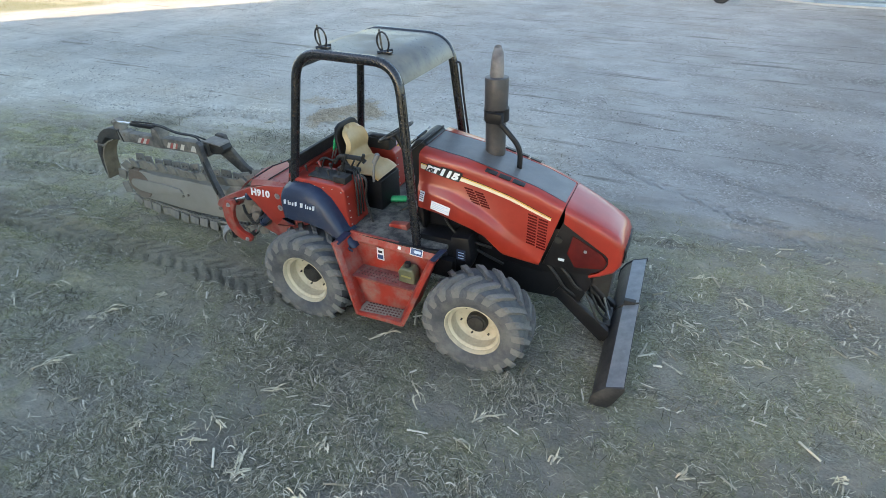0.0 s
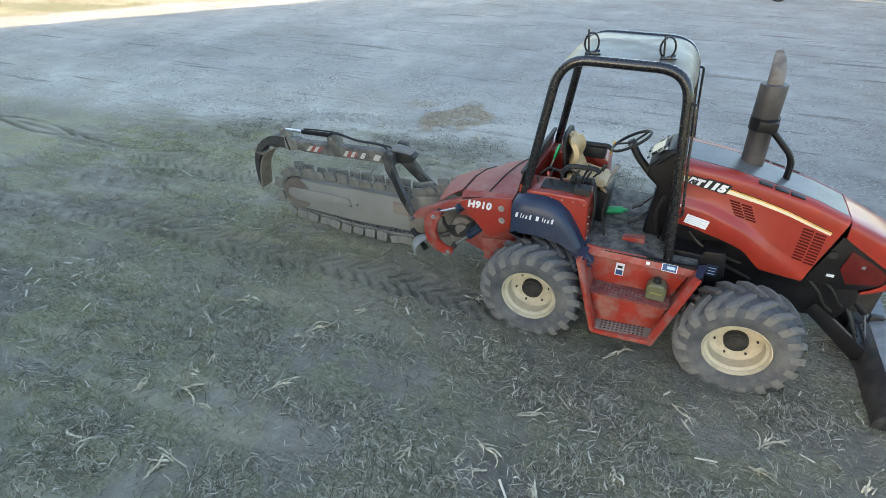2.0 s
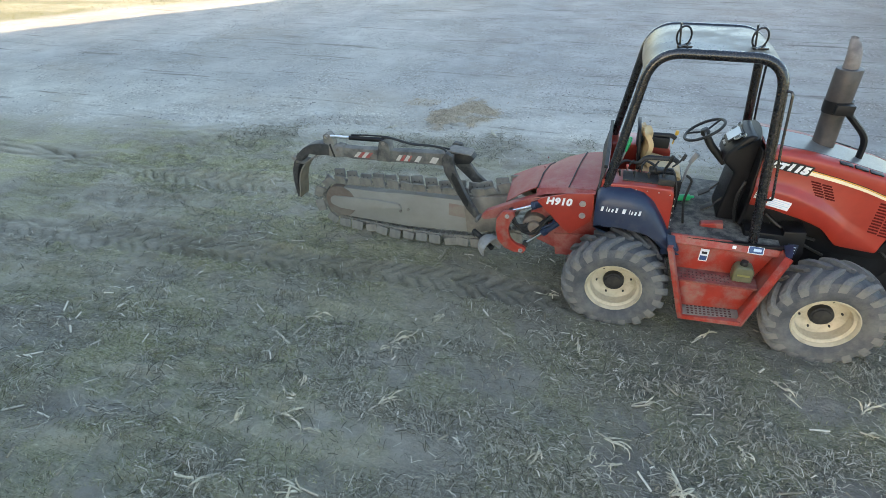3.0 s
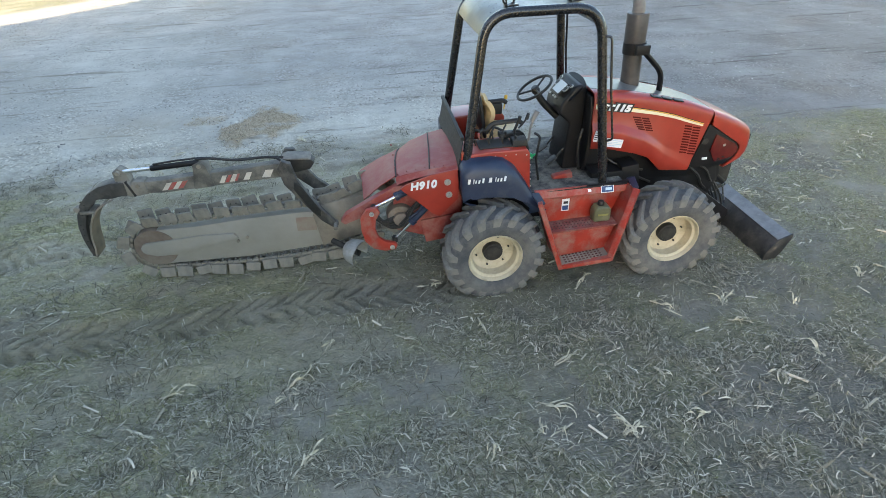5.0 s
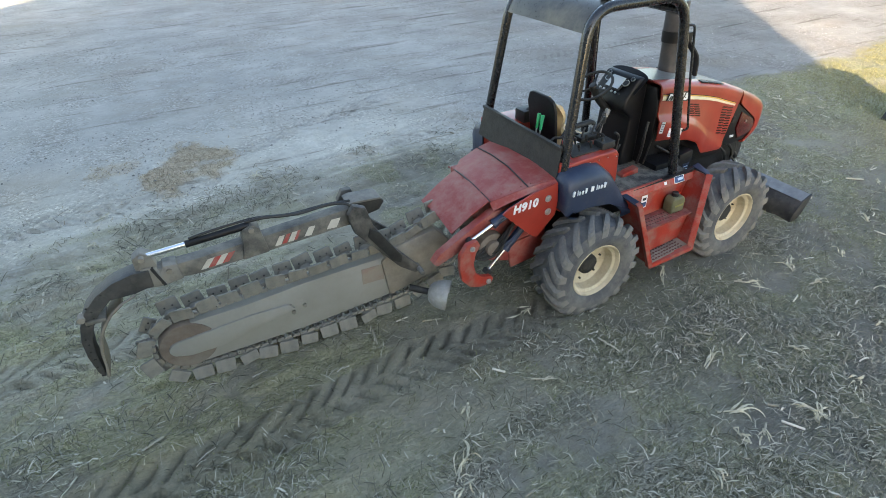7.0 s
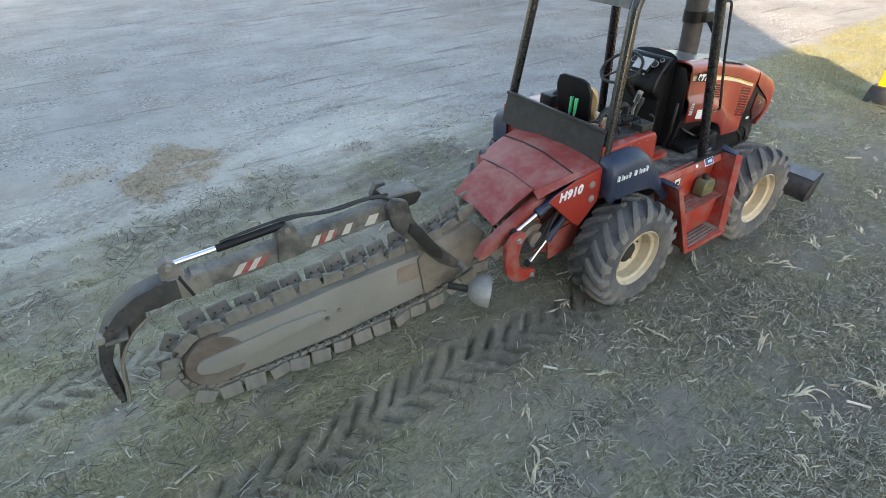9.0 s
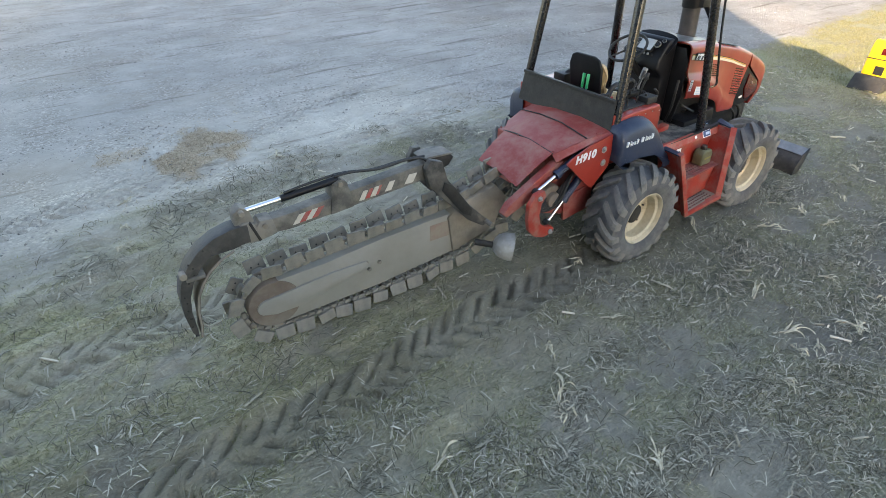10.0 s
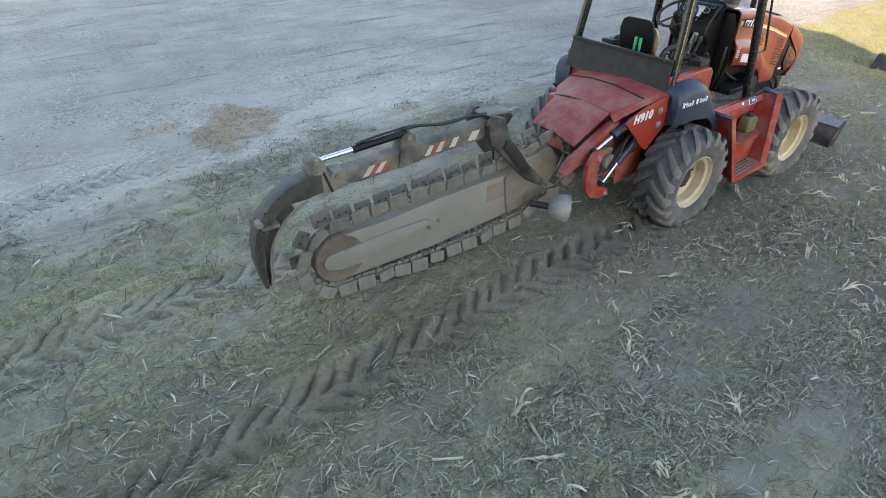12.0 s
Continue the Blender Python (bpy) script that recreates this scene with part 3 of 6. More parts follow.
dark = 0.85 * lot_mask(PX, PY) * sstep(PX - 0.25 * PY, -1.0, 4.0) * sstep(-PY, -30, -16) + 0.95 * (1 - lot_mask(PX, PY)) * sstep(PX, -1.8, 0.2) * sstep(-PX, -6.5, -3.0) * sstep(-PY, 0.2, 1.2) * 0.7
dark = np.maximum(dark * (0.6 + 0.8 * fbm(PX, PY, 1.5, 73)), np.maximum(0.15 * sstep(-PX, 20, 24), 0.15 * sstep(PX, 6.0, 8.0) * (1 - lot_mask(PX, PY))))
# stronger sky light on the left put into the colour; bare bands truly paler
light_and_bare = 1.0 * np.maximum(sstep(-PX, 1.8, 3.4) * np.exp(-((PY - 1.0) / 2.8) ** 2), lot_mask(PX, PY) * sstep(-PX, -1.5, 1.0) * np.exp(-((PY - 3.0) / 2.6) ** 2)) * (0.6 + 0.8 * fbm(PX, PY, 1.2, 74))
bands = sstep(fbm(PX * 0.30, (PY - 0.11 * PX) * 1.9, 1.0, 64, 3), 0.48, 0.60) * (1 - lot_mask(PX, PY)) * sstep(-PX, 1.0, 3.2) * churned(PX, PY)
light_and_bare = np.maximum(light_and_bare, 0.75 * bands)
light_and_bare = np.maximum(light_and_bare, 0.42 * lot_mask(PX, PY) * sstep(-PX, 3.5, 8.0) * (0.6 + 0.8 * fbm(PX, PY, 0.6, 70)))
damp_shade = 0.55 * np.exp(-(((PX + 0.62) / 0.5) ** 2 + ((PY + 1.52) / 0.35) ** 2)) * sstep(fbm(PX, PY, 5, 71), 0.35, 0.6) + 0.3 * sstep(PX, -3, -1) * sstep(fbm(PX, PY, 0.7, 72), 0.58, 0.75) * (1 - lot_mask(PX, PY))
# darker band put into the colour along the wheel line and the bar's shadow area
line = np.interp(PX, TRACKS[0][0], TRACKS[0][1])
damp_shade = np.maximum(damp_shade, 0.60 * np.exp(-((PY - line - 0.05) / 0.75) ** 2) * sstep(PX, -9.0, -5.5) * sstep(-PX, -0.2, 1.0) * (0.55 + 0.9 * fbm(PX, PY, 1.8, 75)))
for key, arr in (("lot", lot_mask(PX, PY)), ("grass", grass_mask(PX, PY)), ("straw", straw_mask(PX, PY) * free(PX, PY)), ("damp_shade", np.clip(damp_shade, 0, 1)), ("weeds", pile_mask(PX, PY)), ("dark", dark), ("light_and_bare", light_and_bare)):
    at = me.attributes.new(key, "FLOAT", "POINT")
    at.data.foreach_set("value", arr.astype(np.float32).ravel())
ground = link("ground", me, M_GROUND, smooth=180)
tagged(ground, "packed grey dirt lot beside a trodden field with thin grass and tyre ruts", "ground", kind="structure")


# ---- the machine ----
YC = 0.06
machine = base("ride_on_trencher", "red and black ride-on trencher with soil-caked digging chain", "trencher")


def sub(name, parent=machine, label=""):
    e = new(name)
    e.parent = parent
    if label:
        e["label"] = label
    return e


# wheels
TYRE = [(0.262, -0.145), (0.272, -0.172), (0.305, -0.193), (0.36, -0.203), (0.42, -0.196), (0.455, -0.175), (0.468, -0.12), (0.474, 0.0),
        (0.468, 0.12), (0.455, 0.175), (0.42, 0.196), (0.36, 0.203), (0.305, 0.193), (0.272, 0.172), (0.262, 0.145)]


def lug_mesh(side):
    """One slanting tread lug, at the top of the tyre."""
    b = bmesh.new()
    v = []
    for t, w, r0, r1 in ((0.0, 0.022, 0.462, 0.510), (0.22, 0.025, 0.46, 0.512), (0.45, 0.028, 0.458, 0.511), (0.7, 0.032, 0.45, 0.506), (0.9, 0.035, 0.442, 0.494), (1.0, 0.035, 0.418, 0.468), (1.06, 0.030, 0.385, 0.410)):
        y = side * (0.01 + min(t, 1.0) * 0.185) + side * (0.006 if t > 1 else 0)
        a, d = -t * 0.36, w / 0.49
        v.append([b.verts.new((r * math.sin(q), y, r * math.cos(q))) for r, q in ((r0, a - d * 1.35), (r1, a - d), (r1, a + d), (r0, a + d * 1.35))])
    for i in range(len(v) - 1):
        for j in range(3):
            b.faces.new((v[i][j], v[i][j + 1], v[i + 1][j + 1], v[i + 1][j]))
    b.faces.new(v[0][::-1])
    b.faces.new(v[-1])
    bmesh.ops.recalc_face_normals(b, faces=b.faces)
    m = bpy.data.meshes.new("tread_lug")
    b.to_mesh(m)
    b.free()
    m.materials.append(M_LUG)
    return m


LUGS = {k: lug_mesh(k) for k in (-1, 1)}


def wheel(x, y, out, name):
    """A wheel whose outer side faces along y by the sign out."""
    w = sub(name)
    w.location = (x, y, 0.41)
    if out > 0:
        w.rotation_euler = (0, 0, math.pi)
    w.parent = machine
    part("tyre", spin(TYRE, 60), M_TYRE, w, "dusty black rubber tyre with deep chevron lugs", 35)
    for side in (-1, 1):
        for k in range(18):
            o = new("tread_lug", LUGS[side])
            o.parent = w
            o.rotation_euler = (0, math.tau * (k + (0.5 if side > 0 else 0.0)) / 18, 0)
    rim = [(0.266, -0.150), (0.272, -0.168), (0.262, -0.174), (0.252, -0.160), (0.246, -0.135), (0.222, -0.120), (0.214, -0.03), (0.195, -0.012), (0.10, -0.004), (0.10, 0.012),
           (0.20, 0.006), (0.224, 0.02), (0.235, 0.14), (0.266, 0.155), (0.276, 0.14), (0.252, 0.11), (0.252, -0.11)]
    part("rim", spin(rim, 56), M_RIM, w, "cream painted steel rim with dust")
    hub = rod((0, -0.055, 0), (0, 0.10, 0), 0.098, 0.105, 28, 0.006)
    rod((0, -0.066, 0), (0, -0.05, 0), 0.072, 0.08, 24, 0.004, hub)
    for k in range(8):
        a = math.tau * k / 8
        rod((0.086 * math.sin(a), -0.06, 0.086 * math.cos(a)), (0.086 * math.sin(a), -0.05, 0.086 * math.cos(a)), 0.009, segs=6, bm=hub)
    part("hub", hub, M_GRIME, w, "black planetary hub")
    for k in range(6):
        a = math.tau * (k + 0.3) / 6
        b = rod((0.165 * math.sin(a), -0.028, 0.165 * math.cos(a)), (0.165 * math.sin(a), 0.0, 0.165 * math.cos(a)), 0.0095, segs=6)
        part("wheel_nut", b, M_GRIME, w, smooth=0)
    return w


wheel(0.865, -0.735, -1, "front_wheel")
wheel(-0.965, -0.735, -1, "rear_wheel")
wheel(0.865, 0.855, 1, "front_wheel")
wheel(-0.965, 0.855, 1, "rear_wheel")

# chassis and axles
ch = prism([(-1.25, 0.42), (-1.25, 0.80), (0.05, 0.86), (0.25, 0.98), (1.30, 0.98), (1.66, 0.86), (1.72, 0.62), (1.55, 0.46), (0.4, 0.36)], YC - 0.24, YC + 0.24, "y", 0.02)
part("chassis", ch, M_BLACK, machine, "grimy black engine bay and frame")
for x in (0.865, -0.965):
    ax = rod((x, -0.62, 0.41), (x, 0.74, 0.41), 0.075, segs=18)
    rod((x, YC - 0.16, 0.42), (x, YC + 0.16, 0.42), 0.17, 0.17, 20, 0.03, ax)
    box(x - 0.09, x + 0.09, -0.56, -0.42, 0.30, 0.52, 0.02, ax)
    part("axle", ax, M_GRIME, machine, "grimy black axle housing")
eng = prism([(0.12, 0.80), (0.12, 1.36), (0.6, 1.28), (1.0, 1.1), (1.3, 1.2), (1.5, 1.25), (1.72, 1.05), (1.70, 0.82), (1.3, 0.72), (0.9, 0.74)], YC - 0.26, YC + 0.26, "y", 0.02)
part("engine_bay", eng, M_BLACK, machine, "black engine side panel below the hood")
sd = box(0.12, 0.62, -0.42, -0.2, 0.78, 0.98, 0.02)
box(0.18, 0.5, -0.50, -0.3, 0.60, 0.80, 0.02, sd)
part("battery_box", sd, M_BLACK, machine, "black box beneath the hood")
for pts in ([(0.30, -0.22, 1.08), (0.42, -0.30, 1.00), (0.60, -0.28, 0.93), (0.78, -0.21, 0.86)], [(0.36, -0.21, 0.98), (0.55, -0.27, 0.88), (0.72, -0.25, 0.80), (0.90, -0.20, 0.70)],
            [(1.30, -0.20, 0.86), (1.44, -0.24, 0.74), (1.50, -0.22, 0.62), (1.62, -0.16, 0.52)], [(1.36, -0.19, 0.90), (1.52, -0.235, 0.80), (1.60, -0.22, 0.66), (1.72, -0.12, 0.56)]):
    part("hose", tube(rounded(pts, 0.08), 0.014, 8), M_INK, machine)

# hood
YH = 0.025
HZT = ([0.09, 0.5, 0.825, 1.15, 1.42], [1.755, 1.705, 1.635, 1.555, 1.455])
HZB = ([0.09, 0.3, 0.55, 0.75, 0.9, 1.0, 1.42], [1.23, 1.205, 1.14, 1.06, 0.95, 0.885, 0.84])
HZC = ([0.09, 0.4, 0.67, 1.0, 1.42], [1.44, 1.39, 1.28, 1.09, 0.93])
HWS = ([0.09, 0.5, 0.9, 1.42], [0.355, 0.325, 0.30, 0.29])
HWC = ([0.09, 0.5, 0.8, 1.0, 1.42], [0.40, 0.405, 0.37, 0.335, 0.305])


def hood_section(X):
    zt, zb, zc = (np.interp(X, *k) for k in (HZT, HZB, HZC))
    ws, wc = np.interp(X, *HWS), np.interp(X, *HWC)
    zc = max(zc, zb + 0.07)
    k = 0.26 * float(sstep(np.array(X), 0.6, 1.42))
    pts = [(0, zt + 0.012), (0.205, zt + 0.006), (0.212, zt + 0.016), (ws - 0.040, zt + 0.008), (ws - 0.014, zt - 0.008), (ws - 0.003, zt - 0.035), (ws, zt - 0.09),
           (ws + 0.004, zc + 0.06), (ws + 0.3 * (wc - ws), zc + 0.03), (wc - 0.006, zc - 0.01), (wc, zc - 0.04), (wc + 0.004, zb + 0.025), (wc - 0.008, zb)]
    return [(X - (zt - z) * k, w, z) for w, z in pts]


def hood_side(X, z):
    """The hood's right side at the station X and height z, a little proud."""
    s = hood_section(X)[4:]
    zs = np.array([p[2] for p in s])[::-1]
    x = np.interp(z, zs, np.array([p[0] for p in s])[::-1])
    w = np.interp(z, zs, np.array([p[1] for p in s])[::-1])
    return Vector((x, YH - w, z))


stations = np.linspace(0.09, 1.415, 34)
rows = []
for X in stations:
    s = hood_section(X)
    rows.append([(x, YH - w, z) for x, w, z in s[::-1]] + [(x, YH + w, z) for x, w, z in s[1:]])
hood = part("hood", grid(rows, 0.012), M_RED, machine, "glossy red hood with cream stripe and vent slots", 50)
top = grid([[(X, YH + k * 0.2, np.interp(X, *HZT) + 0.0165) for k in (-1, -0.5, 0, 0.5, 1)] for X in np.linspace(0.10, 1.405, 24)], 0.006)
part("top_panel", top, M_HOODTOP, hood, "grey non-slip panel along the hood's top")
back = prism([(YH - 0.35, 1.25), (YH - 0.34, 1.60), (YH - 0.29, 1.72), (YH + 0.29, 1.72), (YH + 0.34, 1.60), (YH + 0.35, 1.25), (YH + 0.3, 0.95), (YH - 0.3, 0.95)], 0.075, 0.11, "x", 0.01)
part("firewall", back, M_BLACK, machine, "black firewall behind the hood")


def side_strip(track, half, off, n=40):
    rows = []
    for i in range(n + 1):
        t = i / n
        X, z, h = track(t)
        a = hood_side(X, z + h * half)
        c = hood_side(X, z - h * half)
        rows.append([a - Vector((0, off, 0)), c - Vector((0, off, 0))])
    return grid(rows, 0.0012)


def stripe_line(t):
    X = 0.11 + 1.245 * t
    z = float(np.interp(X, [0.1, 0.5, 0.75, 1.0, 1.355], [1.638, 1.565, 1.51, 1.445, 1.328]))
    return X, z, 1.0 - 0.55 * t


part("side_stripe", side_strip(stripe_line, 0.02, 0.004), M_CREAM, hood, "cream stripe")
part("side_stripe", side_strip(lambda t: (stripe_line(t)[0], stripe_line(t)[1] + 0.026 - 0.010 * t, 1.0), 0.0045, 0.004), M_GOLD, hood, "thin gold line")
part("side_stripe", side_strip(lambda t: (stripe_line(t)[0], stripe_line(t)[1] + 0.034 - 0.012 * t, 1.0), 0.004, 0.0035), M_INK, hood, "thin black line")


def hood_frame(X, z, dx=0.05):
    """A plane lying on the hood's right side: x along it to the front, y up."""
    p, q, r = hood_side(X, z), hood_side(X + dx, z - dx * 0.19), hood_side(X, z + 0.02)
    ux = (q - p).normalized()
    n = ux.cross((r - p).normalized()).normalized()
    uy = n.cross(ux)
    return Matrix(((ux.x, uy.x, n.x, p.x), (ux.y, uy.y, n.y, p.y), (ux.z, uy.z, n.z, p.z), (0, 0, 0, 1)))


mt = hood_frame(0.165, 1.612, 0.3)
for x0, x1, y0, y1 in ((-0.012, 0.124, -0.010, 0.066), (0.114, 0.318, -0.012, 0.080)):
    part("letter_backing", prism([(x0, y0), (x1, y0), (x1 + 0.02, y1), (x0 + 0.02, y1)], 0.011, 0.0155, "z", 0.0), M_INK, hood, "black backing of the lettering", 0).data.transform(mt)
for word, at, tall, wide in (("RT", 0.0, 0.048, 1.25), ("115", 0.118, 0.060, 1.3)):
    plane = mt @ Matrix.Translation((0.004 + at, 0.004, 0.0168)) @ Matrix.Diagonal((wide, 1, 1, 1))
    lettering(word, tall, 0.001, Matrix.Translation((0, -0.0025, 0)) @ plane, M_WHITE, hood, "model_lettering", 0.0065, 0.2, "white letters")


def slot_mesh(w, h):
    return prism([(-w / 2 + h * 0.3, -h / 2), (w / 2, -h / 2), (w / 2 - h * 0.3, h / 2), (-w / 2, h / 2)], -0.002, 0.0035, "z", 0.0)


slot_a = bpy.data.meshes.new("vent_slot")
b_ = slot_mesh(0.088, 0.0145)
b_.to_mesh(slot_a)
b_.free()
slot_a.materials.append(M_LENS)


def slots(cols, n, X0, z0, dX, dz, gap, slope):
    for c in range(cols):
        for k in range(n):
            X = X0 + c * dX + k * slope
            o = new("vent_slot", slot_a)
            o.parent = hood
            o.matrix_world = hood_frame(X, z0 - k * dz - c * gap)


slots(2, 6, 0.565, 1.485, 0.097, 0.0255, 0.022, 0.014)
slots(2, 11, 1.20, 1.335, 0.10, 0.0285, 0.026, 0.007)
for k in range(3):
    X = 0.70 + 0.125 * k
    z = float(np.interp(X + 0.05, *HZT))
    o = box(-0.054, 0.054, -0.025, 0.025, -0.004, 0.007, 0.003)
    bmesh.ops.transform(o, matrix=Matrix.Translation((X + 0.05, YH - 0.268 + 0.004 * k, z + 0.011)) @ pose(0, 0, 0, 8, 12, 0), verts=o.verts)
    part("top_vent", o, M_INK, hood, "black vent opening")
    o = box(-0.054, 0.054, -0.025, 0.025, -0.004, 0.007, 0.003)
    bmesh.ops.transform(o, matrix=Matrix.Translation((X + 0.05, YH + 0.268 - 0.004 * k, z + 0.011)) @ pose(0, 0, 0, -8, 12, 0), verts=o.verts)
    part("top_vent", o, M_INK, hood, "black vent opening")


def decal(X, z, w, h, material, name, n_bars=0, bar=M_INK):
    m = hood_frame(X, z)
    o = box(-w / 2, w / 2, -h / 2, h / 2, 0.001, 0.004, 0.0, m=m)
    d = part(name, o, material, hood, smooth=0)
    for k in range(n_bars):
        y = h / 2 - (k + 1) * h / (n_bars + 1)
        part("print_bar", box(-w * 0.42, w * (0.42 - 0.2 * (k % 2)), y - h * 0.03, y + h * 0.03, 0.004, 0.005, 0.0, m=m), bar, d, smooth=0)


decal(0.32, 1.275, 0.19, 0.085, M_WHITE, "warning_label", 4, M_PALEBLUE)
decal(0.135, 1.36, 0.045, 0.11, M_WHITE, "warning_label", 4)

# nose
n_out = [(1.425, 1.460), (1.60, 1.390), (1.75, 1.322), (1.87, 1.258), (1.925, 1.21), (1.95, 1.15), (1.956, 1.06), (1.952, 0.97), (1.905, 0.89), (1.80, 0.835), (1.71, 0.797)]
n_in = [(1.432, 1.318), (1.57, 1.225), (1.69, 1.15), (1.78, 1.092), (1.815, 1.068), (1.838, 1.04), (1.847, 1.0), (1.842, 0.955), (1.82, 0.915), (1.765, 0.865), (1.703, 0.832)]


def nose_w(x):
    return 0.288 - 0.045 * max(0.0, x - 1.425) / 0.53


rows = []
for (xo, zo), (xi, zi) in zip(n_out, n_in):
    w = nose_w(xo)
    half = [(w, 1.0), (w, 0.6), (w - 0.001, 0.35), (w - 0.010, 0.14), (w - 0.030, 0.03), (w - 0.06, -0.03), (w * 0.4, -0.06)]
    rows.append([(xo + (xi - xo) * t, YH - y, zo + (zi - zo) * t) for y, t in half] + [(xo + (xi - xo) * t, YH + y, zo + (zi - zo) * t) for y, t in half[::-1]])
cap = grid(rows, 0.012)
nose = part("nose_cone", cap, M_RED, machine, "glossy red nose cap", 50)
core = prism([(1.28, 0.84), (1.42, 1.32), (1.80, 1.08), (1.86, 1.0), (1.83, 0.91), (1.70, 0.83)], YH - 0.268, YH + 0.268, "y", 0.012)
for bb in (core,):
    for vv in bb.verts:
        vv.co.y = YH + (vv.co.y - YH) * (1 - 0.17 * max(0.0, vv.co.x - 1.425) / 0.53)
part("side_grille", core, M_BLACK, nose, "black side intake panel")
lens = prism([(1.52, 1.205), (1.785, 1.065), (1.835, 1.0), (1.815, 0.92), (1.575, 0.885), (1.49, 1.02)], YH - 0.283, YH + 0.283, "y", 0.008)
for vv in lens.verts:
    vv.co.y = YH + (vv.co.y - YH) * (1 - 0.17 * max(0.0, vv.co.x - 1.425) / 0.53)
part("side_window", lens, M_LENS, nose, "dark red side window")
part("warning_label", box(1.42, 1.475, YH - 0.2785, YH - 0.268, 0.93, 0.952, 0.0), M_WHITE, nose, smooth=0)
part("badge", box(1.63, 1.655, YH - 0.270, YH - 0.255, 1.06, 1.085, 0.0), M_BOLT, nose, smooth=0)
part("headlamp", rod((1.40, YH - 0.285, 1.14), (1.40, YH - 0.27, 1.14), 0.035, segs=18), M_GRIME, nose)
part("front_grille", box(1.955, 1.972, YH - 0.2, YH + 0.2, 1.0, 1.14, 0.006), M_BLACK, nose)
und = prism([(1.32, 0.45), (1.30, 0.84), (1.70, 0.84), (1.74, 0.70), (1.66, 0.46)], YH - 0.2, YH + 0.2, "y", 0.02)
part("front_frame", und, M_BLACK, machine, "black front frame under the nose")

# exhaust stack
made = set(bpy.data.objects)
st = rod((0.62, 0.178, 1.60), (0.600, 0.183, 2.06), 0.092, 0.092, 28)
rod((0.601, 0.183, 2.04), (0.592, 0.186, 2.375), 0.102, 0.104, 28, 0.01, st)
stack = part("exhaust_pipe", st, M_STACK, machine, "tall heat-stained grey exhaust pipe")
tip = []
for i, (x, y, z, r) in enumerate([(0.592, 0.186, 2.36, 0.062), (0.590, 0.19, 2.43, 0.060), (0.584, 0.205, 2.50, 0.056), (0.574, 0.232, 2.56, 0.048), (0.562, 0.262, 2.605, 0.030)]):
    tip.append([Vector((x + r * math.cos(k), y + r * math.sin(k) * 0.9, z + r * 0.25 * math.sin(k))) for k in (math.tau * j / 18 for j in range(19))])
part("exhaust_tip", grid(tip, 0.004), M_TIP, stack, "rusty curved exhaust tip")
cl = rod((0.610, 0.181, 2.0), (0.605, 0.182, 2.105), 0.112, segs=28)
box(0.56, 0.70, 0.03, 0.12, 2.01, 2.10, 0.006, cl)
part("clamp", cl, M_BLACK, stack, "black clamp")
br = tube(rounded([(0.62, 0.075, 2.07), (0.72, 0.07, 1.98), (0.885, 0.065, 1.82), (0.89, 0.062, 1.61)], 0.09), 0.03, 8, flat=0.8)
box(0.85, 0.93, 0.02, 0.11, 1.60, 1.625, 0.004, br)
part("bracket", br, M_BLACK, stack, "black bent support bracket")

settle(made, Matrix.Translation((0.032, -0.045, -0.012)))


# roll frame
def hoop(side):
    """Side frame of the roll frame; it leans inwards to the top. side -1: right."""
    def y(z):
        return 0.064 + side * float(np.interp(z, [0.9, 1.3, 2.56], [0.645, 0.612, 0.512]))
    pts = [(-1.215, 1.02), (-1.186, 1.30), (-1.0, 2.545), (-0.012, 2.545), (0.057, 1.95), (0.172, 0.95)]
    pts = [(x, y(z), z) for x, z in pts]
    return rounded(pts, 0.24, 8)


rops = sub("roll_frame", label="black tubular roll frame with a dusty steel roof")
for s in (-1, 1):
    part("hoop", tube(hoop(s), 0.042, 12), M_ROPS, rops, "black bent steel tube")
hr, hl = hoop(-1), hoop(1)
i0 = min(range(len(hr)), key=lambda i: abs(hr[i].z - 2.36) + (9 if hr[i].x > -0.55 else 0))
i1 = min(range(len(hr)), key=lambda i: abs(hr[i].z - 2.36) + (9 if hr[i].x < -0.55 else 0))
rows = []
for i in range(i0, i1 + 1):
    c = Vector((-0.51, 0, 2.1))
    rows.append([])
    for t in np.linspace(0.03, 0.97, 9):
        p = hr[i].lerp(hl[i], float(t))
        d = Vector((p.x - c.x, 0, p.z - c.z)).normalized()
        rows[-1].append(p + d * (0.03 + 0.018 * math.sin(math.pi * t)))
part("roof", grid(rows, 0.006), M_ROOF, rops, "dusty grey-brown curved roof sheet", 60)
for x, z in ((-1.0, 2.43), (-0.02, 2.43)):
    part("crossbar", rod((x, YC - 0.52, z), (x, YC + 0.52, z), 0.028, segs=10), M_ROPS, rops)
pan = grid([[(-1.215, YC - 0.60, 1.525), (-1.215, YC + 0.60, 1.525)], [(-1.268, YC - 0.62, 1.235), (-1.268, YC + 0.62, 1.235)]], 0.008)
box(-1.237, -1.202, YC - 0.60, YC + 0.60, 1.505, 1.535, 0.004, pan)
part("rear_screen", pan, M_GRIME, rops, "black rear panel between the posts")
